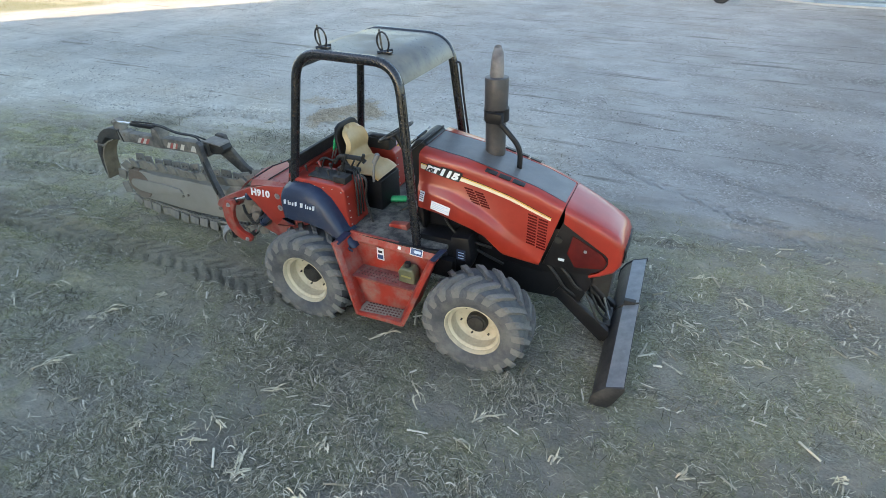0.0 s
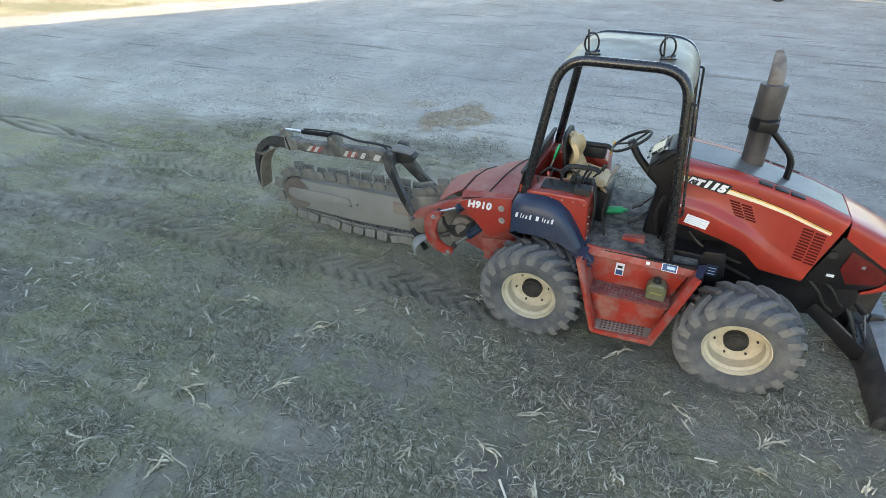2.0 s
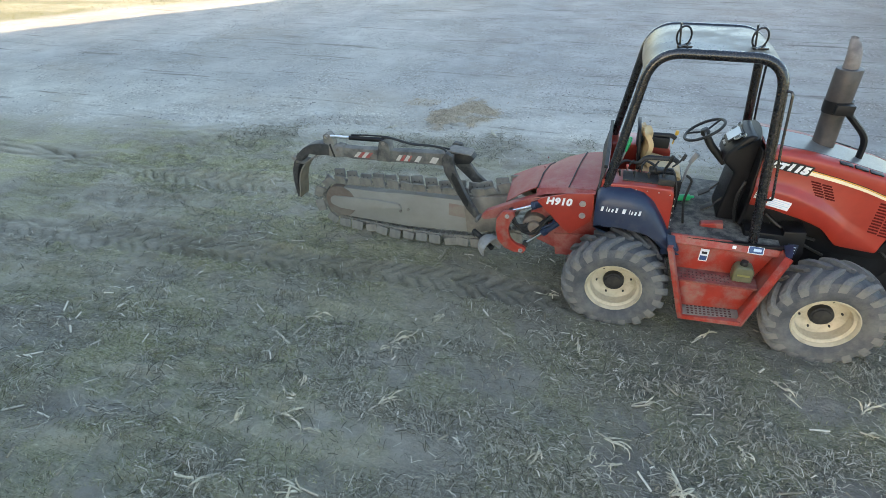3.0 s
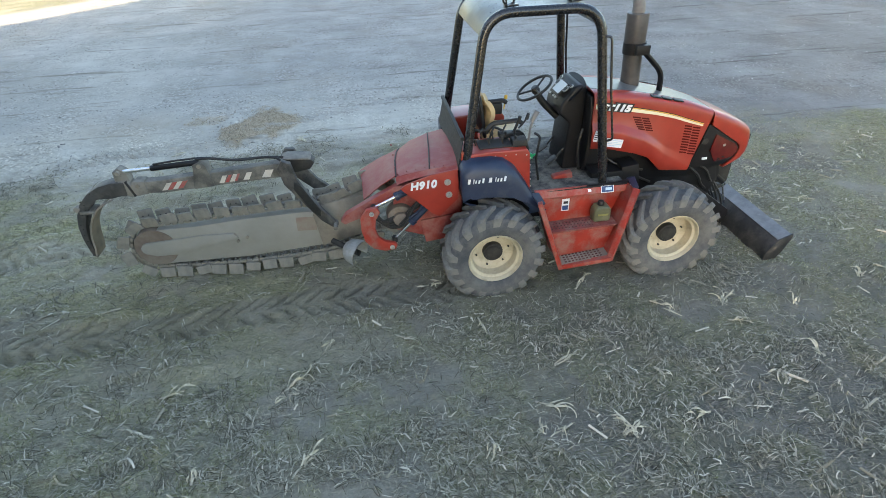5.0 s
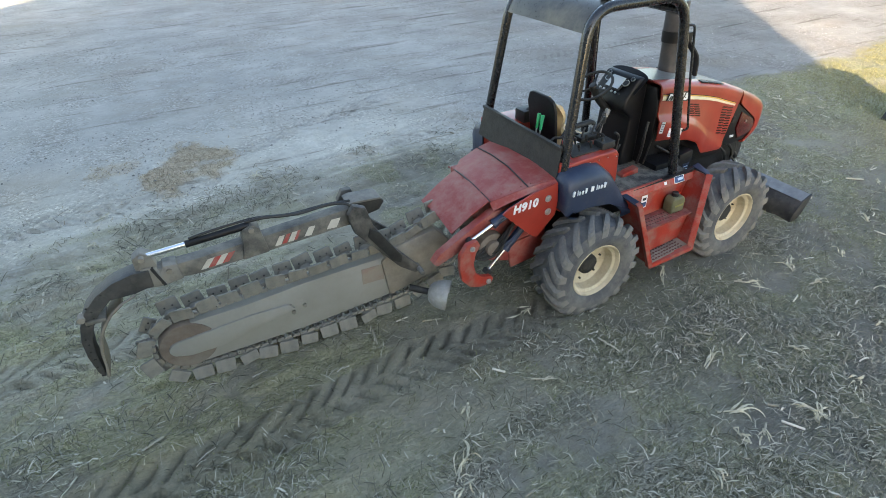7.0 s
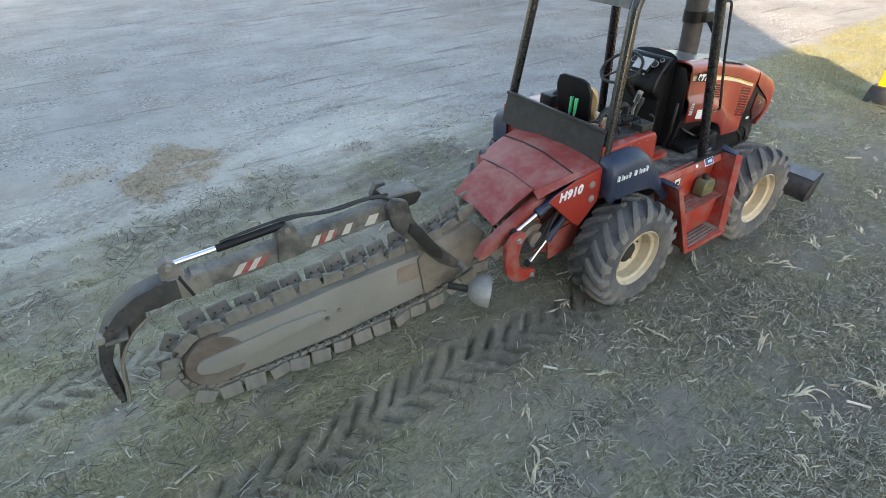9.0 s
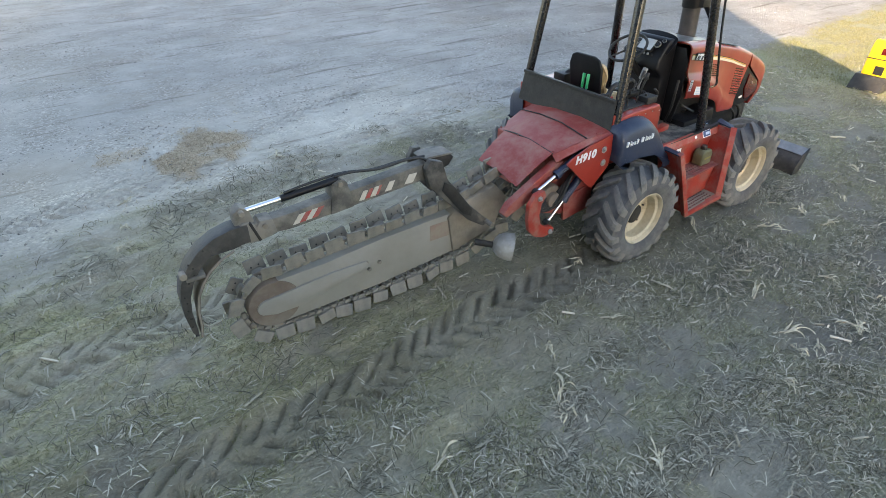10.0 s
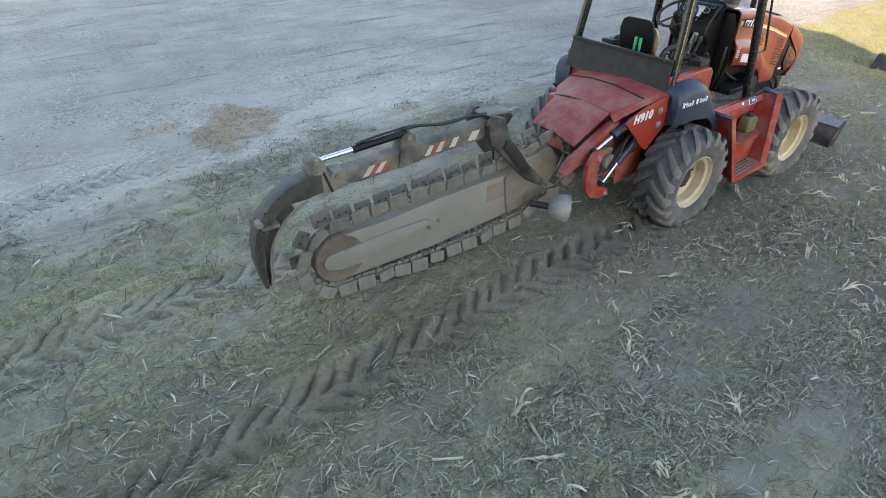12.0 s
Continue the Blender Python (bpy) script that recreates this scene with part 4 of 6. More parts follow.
for x, yy in ((-0.77, -0.36), (-0.20, -0.30)):
    ring = [(x + 0.0, yy, 2.575)] + [(x - 0.02 + 0.055 * math.sin(a), yy + 0.01 * math.cos(a), 2.66 - 0.08 * math.cos(a)) for a in (math.tau * k / 22 for k in range(1, 22))] + [(x - 0.06, yy + 0.02, 2.755)]
    rg = tube(ring, 0.008, 8)
    box(x - 0.06, x + 0.06, yy - 0.025, yy + 0.025, 2.575, 2.592, 0.004, rg)
    rod((x - 0.05, yy - 0.05, 2.585), (x + 0.04, yy + 0.05, 2.595), 0.011, segs=8, bm=rg)
    part("lifting_eye", rg, M_ROPS, rops, "black lifting ring on the roof")
rail = tube(rounded([(0.03, -0.475, 2.31), (0.08, -0.52, 2.32), (0.12, -0.56, 1.9), (0.185, -0.615, 1.42), (0.145, -0.585, 1.40)], 0.04), 0.011, 8)
part("grab_rail", rail, M_ROPS, rops, "thin black grab rail")
rail = tube(rounded([(0.02, 0.57, 2.32), (0.085, 0.60, 2.33), (0.12, 0.63, 1.95), (0.185, 0.67, 1.45), (0.14, 0.67, 1.43)], 0.04), 0.011, 8)
part("grab_rail", rail, M_ROPS, rops, "thin black grab rail")

# floor and dash
fl = box(-0.62, 0.42, YC - 0.66, YC + 0.66, 0.885, 0.925, 0.008)
part("floor_pan", fl, M_MUD, machine, "muddy black floor mat")
part("floor_edge", prism([(-0.56, 0.90), (-0.56, 0.945), (0.30, 0.965), (0.46, 0.985), (0.50, 0.96), (0.42, 0.925)], -0.635, -0.595, "y", 0.008), M_BLACK, machine, "black platform edge")
dash = prism([(-0.10, 0.92), (0.09, 0.92), (0.09, 1.76), (0.03, 1.80), (-0.03, 1.79), (-0.16, 1.62), (-0.18, 1.52), (-0.06, 1.42)], YC - 0.21, YC + 0.23, "y", 0.035, segs=3)
dsh = part("dash_console", dash, M_BLACK, machine, "black instrument console")
hood_c = [[(-0.15 + 0.19 * t + 0.04 * math.cos(a) , YC + 0.24 * math.sin(a), 1.62 + 0.16 * t + 0.05 * math.cos(a)) for a in np.linspace(-1.5, 1.5, 15)] for t in (0.2, 0.5, 0.8, 1.0)]
part("dash_cowl", grid(hood_c, 0.012), M_BLACK, dsh)
mD = Matrix.Translation((-0.115, 0.055, 1.725)) @ pose(0, 0, 0, 0, -42, 0)
part("display", box(-0.075, 0.075, -0.095, 0.095, -0.01, 0.012, 0.008, m=mD), M_INK, dsh)
part("screen", box(-0.062, 0.062, -0.082, 0.082, 0.012, 0.016, 0.0, m=mD), M_SCREEN, dsh, "display glass with a pale reflection put into its colour")
for k in range(6):
    part("gauge_button", rod(mD @ Vector((-0.10, -0.13 + 0.05 * k, 0.0)), mD @ Vector((-0.10, -0.13 + 0.05 * k, 0.012)), 0.012, segs=10), M_BOLT if k % 3 else M_INK, dsh)
sw_c, sw_n = Vector((-0.374, 0.09, 1.728)), Vector((-0.52, 0, 0.85)).normalized()
u = sw_n.cross(Vector((0, 1, 0))).normalized()
v = Vector((0, 1, 0))
wheel_rim = tube([sw_c + (u * math.cos(a) + v * math.sin(a)) * 0.185 for a in (math.tau * k / 36 for k in range(36))], 0.014, 8, closed=True)
stw = part("steering_wheel", wheel_rim, M_INK, machine, "black three-spoke steering wheel")
for a in (0.5, 2.6, 4.7):
    part("spoke", rod(sw_c - sw_n * 0.02, sw_c + (u * math.cos(a) + v * math.sin(a)) * 0.18, 0.010, segs=8), M_INK, stw)
part("wheel_boss", rod(sw_c - sw_n * 0.04, sw_c + sw_n * 0.012, 0.045, 0.035, 16, 0.006), M_INK, stw)
for y, zz, r in ((-0.06, 0.0, 0.034), (0.17, 0.0, 0.034), (0.205, 0.055, 0.02), (-0.10, 0.055, 0.02)):
    gp = mD @ Vector((0.02 + zz, y - 0.055, 0.0))
    gq = mD @ Vector((0.02 + zz, y - 0.055, 0.013))
    gauge = part("gauge", rod(gp, gq, r, segs=18), M_BOLT, dsh, "round gauge with a zinc bezel")
    part("gauge_face", rod(gq, mD @ Vector((0.02 + zz, y - 0.055, 0.0145)), r * 0.8, segs=18), M_INK, gauge)
part("steering_column", tube(rounded([sw_c - sw_n * 0.03, sw_c - sw_n * 0.17, (-0.12, 0.08, 1.42)], 0.06), 0.036, 12), M_INK, machine, "black steering column")
part("red_pedal_guard", prism([(-0.26, 0.925), (-0.25, 0.955), (-0.06, 0.985), (-0.05, 0.925)], -0.36, -0.28, "y", 0.006), M_RED_STEP, machine)
for y in (-0.10, 0.22):
    pd = box(-0.06, 0.06, -0.045, 0.045, -0.008, 0.008, 0.004, m=Matrix.Translation((-0.20, y, 1.02)) @ pose(0, 0, 0, 0, -35, 0))
    rod((-0.18, y, 1.01), (-0.08, y, 1.14), 0.010, segs=8, bm=pd)
    part("pedal", pd, M_GRIME, machine)
part("side_lever", tube(rounded([(0.06, -0.22, 0.95), (0.0, -0.30, 1.12), (-0.02, -0.32, 1.30), (0.02, -0.30, 1.42)], 0.08), 0.014, 8), M_INK, machine)
part("side_lever", tube(rounded([(-0.42, -0.38, 0.95), (-0.47, -0.40, 1.2), (-0.44, -0.40, 1.42), (-0.50, -0.40, 1.46)], 0.06), 0.012, 8), M_INK, machine)

# seat and controls
made = set(bpy.data.objects)
seat = sub("operator_seat", label="worn tan vinyl operator seat with a black back shell")
rows = []
for i, x in enumerate(np.linspace(-0.98, -0.47, 14)):
    t = i / 13
    edge = min(1.0, 4.5 * (1 - t)) ** 0.5 if t > 0.7 else 1.0
    row = []
    for k in np.linspace(-1, 1, 15):
        side = 1 - abs(k) ** 6
        row.append((x, 0.09 + k * 0.245 * (0.88 + 0.12 * math.sin(math.pi * min(t + 0.2, 1))), 1.27 + (0.085 + 0.03 * abs(k) ** 2 - 0.012 * math.cos(9 * t)) * edge * (0.35 + 0.65 * side)))
    rows.append(row)
for r in rows:
    r[:] = [(a, 0.09 + (b - 0.09) * 0.88, c) for a, b, c in r]
for r in rows:
    r[:] = [(-0.98 + (a + 0.98) * 0.86, q, c) for a, q, c in r]
cu = grid(rows, 0.0)
bmesh.ops.solidify(cu, geom=cu.faces[:], thickness=0.06)
part("seat_cushion", cu, M_TAN, seat, "tan vinyl cushion", 60)
rows = []
for i, t in enumerate(np.linspace(0, 1, 15)):
    z = 1.33 + 0.39 * t
    xx = -0.945 - 0.065 * t + 0.02 * math.cos(10 * t)
    w = 0.190 * (1 - 0.22 * max(0, t - 0.55) / 0.45 - 0.35 * max(0, t - 0.9) / 0.1)
    rows.append([(xx - 0.005 * (1 - abs(k) ** 3) + 0.045 * abs(k) ** 2 + 0.02, 0.09 + k * w, z) for k in np.linspace(-1, 1, 13)])
bk = grid(rows, 0.0)
bmesh.ops.solidify(bk, geom=bk.faces[:], thickness=0.05)
part("backrest", bk, M_TAN, seat, "tan vinyl backrest", 60)
shell = prism([(-0.10, 1.30), (-0.115, 1.66), (-0.08, 1.745), (-0.02, 1.77), (0.20, 1.77), (0.26, 1.745), (0.295, 1.66), (0.28, 1.30)], -0.035, 0.0, "x", 0.014, segs=3)
bmesh.ops.transform(shell, matrix=Matrix.Translation((-1.045 + 0.145, 0, 0)) @ Matrix.Shear("XY", 4, (0, 0)) @ Matrix(((1, 0, -0.14, 0.0), (0, 1, 0, 0), (0, 0, 1, 0), (0, 0, 0, 1))) @ Matrix.Translation((0, 0, 0)), verts=shell.verts)
bmesh.ops.translate(shell, verts=shell.verts, vec=(0.145, 0, -0.01))
part("back_shell", shell, M_BLACK, seat, "black plastic back shell")
part("seat_base", box(-0.95, -0.52, -0.10, 0.28, 0.92, 1.25, 0.02), M_BLACK, seat)
for y, nm in ((-0.20, "armrest"), (0.40, "armrest")):
    ar = tube(rounded([(-0.98, y, 1.42), (-0.92, y, 1.51), (-0.66, y, 1.52), (-0.62, y, 1.49)], 0.05), 0.024, 10, flat=0.8)
    part(nm, ar, M_INK, seat, "black padded armrest")


settle(made, Matrix.Translation((0.05, 0.0, 0.0)))


def console(s):
    """Red side console beside the seat, s -1: right."""
    y0, y1 = (-0.575, -0.235) if s < 0 else (0.40, 0.74)
    c = prism([(-1.20, 0.93), (-1.20, 1.37), (-0.98, 1.385), (-0.62, 1.385), (-0.585, 1.34), (-0.56, 0.93)], y0, y1, "y", 0.018, segs=3)
    o = part("side_console", c, M_RED, machine, "red side console with rivets")
    for k in range(6):
        yb = y0 - 0.002 if s < 0 else y1 + 0.002
        part("rivet", rod((-1.12 + 0.1 * k, yb, 1.34 - 0.012 * (k > 4)), (-1.12 + 0.1 * k, yb - 0.004, 1.34 - 0.012 * (k > 4)), 0.007, segs=8), M_BOLT, o)
    for k in range(5):
        part("rivet", rod((-0.575 + 0.004 * k, y0 + 0.03, 1.28 - 0.075 * k), (-0.566 + 0.004 * k, y0 + 0.03, 1.28 - 0.075 * k), 0.007, segs=8), M_BOLT, o)
    return o


con = console(-1)
part("control_panel", prism([(-1.05, 1.38), (-1.05, 1.398), (-0.74, 1.40), (-0.72, 1.38)], -0.50, -0.30, "y", 0.008), M_GRIME, con, "black control panel")
for k in range(7):
    x, y = -1.08 + 0.065 * k, -0.46 + 0.13 * (k % 2)
    lv = rod((x, y, 1.41), (x - 0.01, y, 1.45), 0.007, segs=8)
    rod((x - 0.01, y, 1.445), (x - 0.012, y, 1.475), 0.014, 0.012, 10, 0.004, lv)
    part("control_knob", lv, M_DECALRED if k == 1 else M_INK, con)
lv = tube(rounded([(-0.68, -0.38, 1.40), (-0.70, -0.39, 1.48), (-0.67, -0.40, 1.57), (-0.66, -0.40, 1.60)], 0.05), 0.010, 10)
rod((-0.665, -0.40, 1.58), (-0.65, -0.40, 1.64), 0.020, 0.017, 12, 0.006, lv)
part("joystick", lv, M_INK, con, "black joystick")
lv = tube(rounded([(-0.49, -0.20, 1.30), (-0.48, -0.20, 1.44), (-0.45, -0.20, 1.53)], 0.03), 0.012, 8)
rod((-0.47, -0.20, 1.50), (-0.42, -0.20, 1.60), 0.022, 0.026, 12, 0.008, lv)
part("joystick", lv, surf("grey_grip", (0.17, 0.165, 0.16), (0.24, 0.23, 0.22), 8, 0.5), con, "grey joystick")
for k in range(4):
    x = -1.02 + 0.11 * k
    lv = tube(rounded([(x, -0.30, 1.40), (x + 0.02, -0.29, 1.47), (x + 0.05, -0.28, 1.50 + 0.01 * k)], 0.03), 0.009, 8)
    part("cable", lv, M_INK, con)
part("valve_block", box(-0.74, -0.60, -0.52, -0.40, 1.385, 1.45, 0.008), M_GRIME, con, "dirty metal valve block")
part("wiring", tube(rounded([(-1.12, -0.25, 1.40), (-1.05, -0.21, 1.47), (-0.95, -0.22, 1.44), (-0.86, -0.19, 1.48), (-0.75, -0.22, 1.43)], 0.05), 0.012, 8), M_INK, con, "black wiring loom")
part("joystick_box", box(-0.82, -0.60, -0.33, -0.23, 1.40, 1.445, 0.012), M_INK, con, "black joystick housing")
lv = tube(rounded([(-0.62, -0.27, 1.47), (-0.57, -0.28, 1.53), (-0.55, -0.275, 1.57)], 0.03), 0.009, 8)
rod((-0.55, -0.275, 1.55), (-0.53, -0.27, 1.61), 0.018, 0.015, 12, 0.005, lv)
part("joystick", lv, M_INK, con, "black joystick")
for k in range(3):
    part("cable", tube(rounded([(-0.72 + 0.05 * k, -0.27, 1.43), (-0.60, -0.29 - 0.04 * k, 1.46), (-0.55, -0.32 - 0.05 * k, 1.30), (-0.545, -0.34 - 0.05 * k, 1.02)], 0.08), 0.009, 8), M_INK, con)
con2 = console(1)
part("control_panel", box(-0.95, -0.62, 0.36, 0.52, 1.38, 1.50, 0.02), M_INK, con2, "black control box")
lv = rod((-0.58, 0.47, 1.40), (-0.56, 0.487, 1.52), 0.008, segs=8)
part("control_knob", join(lv, rod((-0.56, 0.485, 1.50), (-0.555, 0.487, 1.545), 0.02, 0.016, 12, 0.005)), M_GOLD, con2, "yellow knob")
made = set(bpy.data.objects)
for k, y in enumerate((-0.02, 0.035)):
    tl = rod((-1.165, y - 0.02, 1.38), (-1.13, y, 1.50), 0.008, segs=8)
    o = part("tool_lever", tl, M_BOLT, machine, "lever with a bright green grip")
    part("grip", rod((-1.137, y - 0.004, 1.475), (-1.108, y + 0.012, 1.605), 0.013, 0.017, 12, 0.005), M_GREEN, o, "bright green rubber grip")
settle(made, Matrix.Translation((0.085, -0.01, 0.0)))
part("rear_bulkhead", box(-1.235, -1.19, -0.56, 0.70, 0.95, 1.40, 0.01), M_RED, machine)

# fenders
made = set(bpy.data.objects)


def fender(s):
    def P(yo, dz, din):
        pts = [(-1.285, 0.97), (-1.29, 1.20), (-1.26, 1.25), (-1.18, 1.275), (-1.0, 1.28), (-0.88, 1.255), (-0.77, 1.17), (-0.67, 1.04), (-0.585, 0.915), (-0.50, 0.855), (-0.47, 0.80)]
        out = []
        for x, z in pts:
            cx, cz = -0.985, 0.85
            out.append((x + (cx - x) * din, YC + s * (YC - yo) if s > 0 else yo, z + dz * min(1, max(0, (z - 0.9) / 0.2)) + (cz - z) * din))
        return out
    rows = [P(-0.50, 0.055, 0.0), P(-0.58, 0.05, 0.0), P(-0.645, 0.035, 0.0), P(-0.685, 0.01, 0.0), P(-0.712, -0.03, 0.03), P(-0.722, -0.07, 0.10), P(-0.73, -0.09, 0.22)]
    low = []
    for i, p in enumerate(P(-0.735, 0, 0)):
        t = i / 10
        low.append((float(np.interp(t, [0, 0.5, 0.8, 1], [-1.285, -0.98, -0.70, -0.47])), p[1], float(np.interp(t, [0, 0.45, 0.7, 0.9, 1], [0.965, 0.985, 0.95, 0.85, 0.79]))))
    rows.append(low)
    return grid(rows, 0.012)


fen = part("fender", fender(-1), M_NAVY, machine, "navy blue rear fender with white lettering", 60)
part("fender", fender(1), M_NAVY, machine, "navy blue rear fender", 60)
x = -1.235
for w in (0.042, 0.014, 0.022, 0.03, 0.034, 0.0, 0.054, 0.014, 0.022, 0.03, 0.034):
    if w:
        tall = w > 0.04 or w in (0.014, 0.034)
        part("decal_bar", prism([(x, 1.137), (x + w * 0.5, 1.137), (x + w * 0.5 + 0.006, 1.180 if tall else 1.167), (x + 0.006, 1.180 if tall else 1.167)], -0.7315, -0.715, "y", 0.0), M_WHITE, fen, smooth=0)
    x += w + 0.006 if w else 0.022

settle(made, Matrix.Translation((0.03, 0.0, 0.02)))

# step box
step = sub("step_box", label="red mounting step with grated treads and scuffed paint")
TR, TF, BF, BR = Vector((-0.545, -0.865, 0.945)), Vector((0.42, -0.80, 0.955)), Vector((0.185, -0.965, 0.31)), Vector((-0.315, -0.935, 0.255))
for a, c in ((TR, BR), (BR, BF), (BF, TF)):
    d = (c - a).normalized()
    q = d.to_track_quat("Z", "Y").to_matrix().to_4x4()
    bm = box(-0.03, 0.03, -0.022, 0.022, -0.02, (c - a).length + 0.02, 0.006, m=Matrix.Translation(a) @ q)
    part("frame_bar", bm, M_RED_STEP, step)
part("back_panel", prism([(-0.53, 0.94), (0.40, 0.96), (0.26, 0.58), (-0.42, 0.56)], -0.625, -0.60, "y", 0.004), M_RED_STEP, step, "red back panel with warning labels")
part("cheek", grid([[TR, (-0.54, -0.60, 0.94)], [BR, (-0.33, -0.60, 0.27)]], 0.012), M_RED_STEP, step)
part("cheek", grid([[TF, (0.42, -0.60, 0.955)], [BF, (0.20, -0.60, 0.31)]], 0.012), M_RED_STEP, step)
M_HOLE = surf("grimy_dark_red", (0.07, 0.025, 0.02), (0.12, 0.05, 0.04), 9, 0.8, dirt=(0.19, 0.15, 0.12), dirt_amount=0.4, dirt_scale=7)
M_TREAD = surf("worn_tread_paint", (0.15, 0.035, 0.03), (0.24, 0.055, 0.045), 14, 0.7, bump=0.4, dirt=(0.26, 0.205, 0.165), dirt_amount=0.5, dirt_scale=9)
tread = part("tread", prism([(-0.43, 0.575), (0.27, 0.60), (0.275, 0.62), (-0.425, 0.595)], -0.83, -0.60, "y", 0.004), M_TREAD, step, "worn dark red perforated tread")
for i in range(13):
    for j in range(3):
        x, y = -0.37 + 0.034 * i, -0.78 + 0.045 * j
        part("tread_hole", rod((x, y, 0.598 + 0.028 * (x + 0.4)), (x, y, 0.602 + 0.028 * (x + 0.4)), 0.0075, segs=8), M_HOLE, tread, smooth=0)

part("riser", prism([(-0.41, 0.59), (0.26, 0.60), (0.20, 0.33), (-0.33, 0.28)], -0.80, -0.785, "y", 0.003), M_RED_STEP, step)
grate = part("lower_tread", prism([(-0.32, 0.268), (0.185, 0.318), (0.185, 0.330), (-0.32, 0.280)], -0.945, -0.78, "y", 0.003), M_SOILSTEEL, step, "soil-covered lower tread")
for i in range(11):
    for j in range(4):
        x, y = -0.26 + 0.036 * i, -0.925 + 0.036 * j
        z = 0.281 + (x + 0.32) * 0.099
        part("grate_slot", box(x, x + 0.02, y, y + 0.012, z, z + 0.006, 0.0), M_HOLE, grate, smooth=0)
part("top_lip", prism([(-0.60, 0.958), (-0.628, 0.958), (-0.66, 0.885), (-0.655, 0.875), (-0.60, 0.875)], -0.53, 0.41, "x", 0.004), M_RED_STEP, step, "scuffed red sloping lip")
part("end_gusset", grid([[(0.40, -0.80, 0.962), (0.42, -0.60, 0.972)], [(0.455, -0.775, 0.968), (0.49, -0.60, 0.99)]], 0.012), M_NAVY, step, "dark blue corner gusset")
part("end_gusset", grid([[(-0.57, -0.87, 0.955), (-0.57, -0.66, 0.962)], [(-0.50, -0.865, 0.955), (-0.50, -0.66, 0.96)]], 0.012), M_NAVY, step, "dark blue corner gusset")


def plate_label(x, z, w, h, mats, y=-0.627):
    o = part("warning_label", box(x - w / 2, x + w / 2, y - 0.003, y, z - h / 2, z + h / 2, 0.0), mats[0], step, smooth=0)
    part("print_bar", box(x - w * 0.4, x + w * 0.4, y - 0.0045, y - 0.003, z - h * 0.42, z - h * 0.05, 0.0), mats[1], o, smooth=0)
    part("print_bar", box(x - w * 0.3, x + w * 0.3, y - 0.0045, y - 0.003, z + h * 0.1, z + h * 0.3, 0.0), mats[2], o, smooth=0)


plate_label(-0.205, 0.775, 0.075, 0.135, (M_WHITE, M_BLUE, M_INK))
lipm = Matrix.Translation((0.20, -0.6455, 0.918)) @ pose(0, 0, 0, -24, 0, 0)
lab = part("warning_label", box(-0.065, 0.065, -0.003, 0, -0.036, 0.036, 0.0, m=lipm), M_WHITE, step, smooth=0)
part("print_bar", box(-0.058, 0.058, -0.0045, -0.003, -0.03, 0.03, 0.0, m=lipm), M_BLUE, lab, smooth=0)
part("print_bar", box(-0.02, 0.045, -0.006, -0.0045, -0.012, 0.014, 0.0, m=lipm), M_PALEBLUE, lab, smooth=0)
part("warning_label", box(-0.016, 0.016, -0.003, 0, -0.014, 0.014, 0.0, m=Matrix.Translation((0.02, -0.6455, 0.918)) @ pose(0, 0, 0, -24, 0, 0)), M_WHITE, step, smooth=0)
lab = part("warning_label", box(0.505, 0.595, -0.425, -0.422, 0.79, 0.905, 0.0, m=None), M_NAVY, machine, smooth=0)
for k in range(3):
    part("print_bar", box(0.52, 0.58, -0.4265, -0.425, 0.808 + 0.03 * k, 0.816 + 0.03 * k, 0.0), M_PALEBLUE, lab, smooth=0)
part("side_tank", prism([(0.44, 0.62), (0.44, 1.02), (0.62, 1.04), (0.66, 0.80), (0.60, 0.62)], -0.422, -0.2, "y", 0.02), M_BLACK, machine, "black tank beside the step")

jug = base("jug", "olive translucent plastic jug with a black cap standing on the step", "jug", (0.14, -0.70, 0.615))
jb = prism([(-0.085, 0), (0.085, 0), (0.088, 0.12), (0.06, 0.165), (-0.06, 0.165), (-0.088, 0.12)], -0.06, 0.06, "y", 0.022, segs=3)
part("jug_body", jb, M_OLIVE, jug)
part("cap", rod((-0.01, 0, 0.163), (-0.01, 0, 0.205), 0.034, 0.03, 16, 0.005), M_INK, jug, "black screw cap")
part("jug_label", box(-0.05, 0.055, -0.063, -0.0605, 0.07, 0.09, 0.0), surf("faded_label", (0.22, 0.21, 0.07), (0.27, 0.25, 0.09), 9, 0.6), jug, "faded olive-yellow label", 0)
gb = base("bottle", "bright green plastic bottle lying on the muddy floor", "bottle", (-0.40, 0.12, 0.962))
part("bottle_body", rod((-0.09, -0.03, 0), (0.07, 0.04, 0.0), 0.036, 0.036, 16, 0.012), M_GREEN, gb)
part("neck", rod((0.07, 0.04, 0), (0.115, 0.06, 0.0), 0.016, 0.013, 12, 0.003), M_GREEN, gb)

# rear guard and side plate
made = set(bpy.data.objects)
RG = [[(-1.30, -0.575, 1.245), (-1.27, -0.2, 1.265), (-1.25, 0.15, 1.25), (-1.24, 0.46, 1.21)],
      [(-1.56, -0.555, 1.225), (-1.52, -0.2, 1.25), (-1.49, 0.12, 1.23), (-1.46, 0.43, 1.18)],
      [(-1.76, -0.51, 1.175), (-1.74, -0.15, 1.20), (-1.70, 0.12, 1.18), (-1.66, 0.40, 1.12)],
      [(-1.875, -0.465, 1.13), (-1.86, -0.15, 1.15), (-1.83, 0.10, 1.125), (-1.79, 0.30, 1.075)]]
guard = part("chain_guard", grid(RG, 0.012), M_RED_DULL, machine, "dusty faded red steel chain guard", 25)
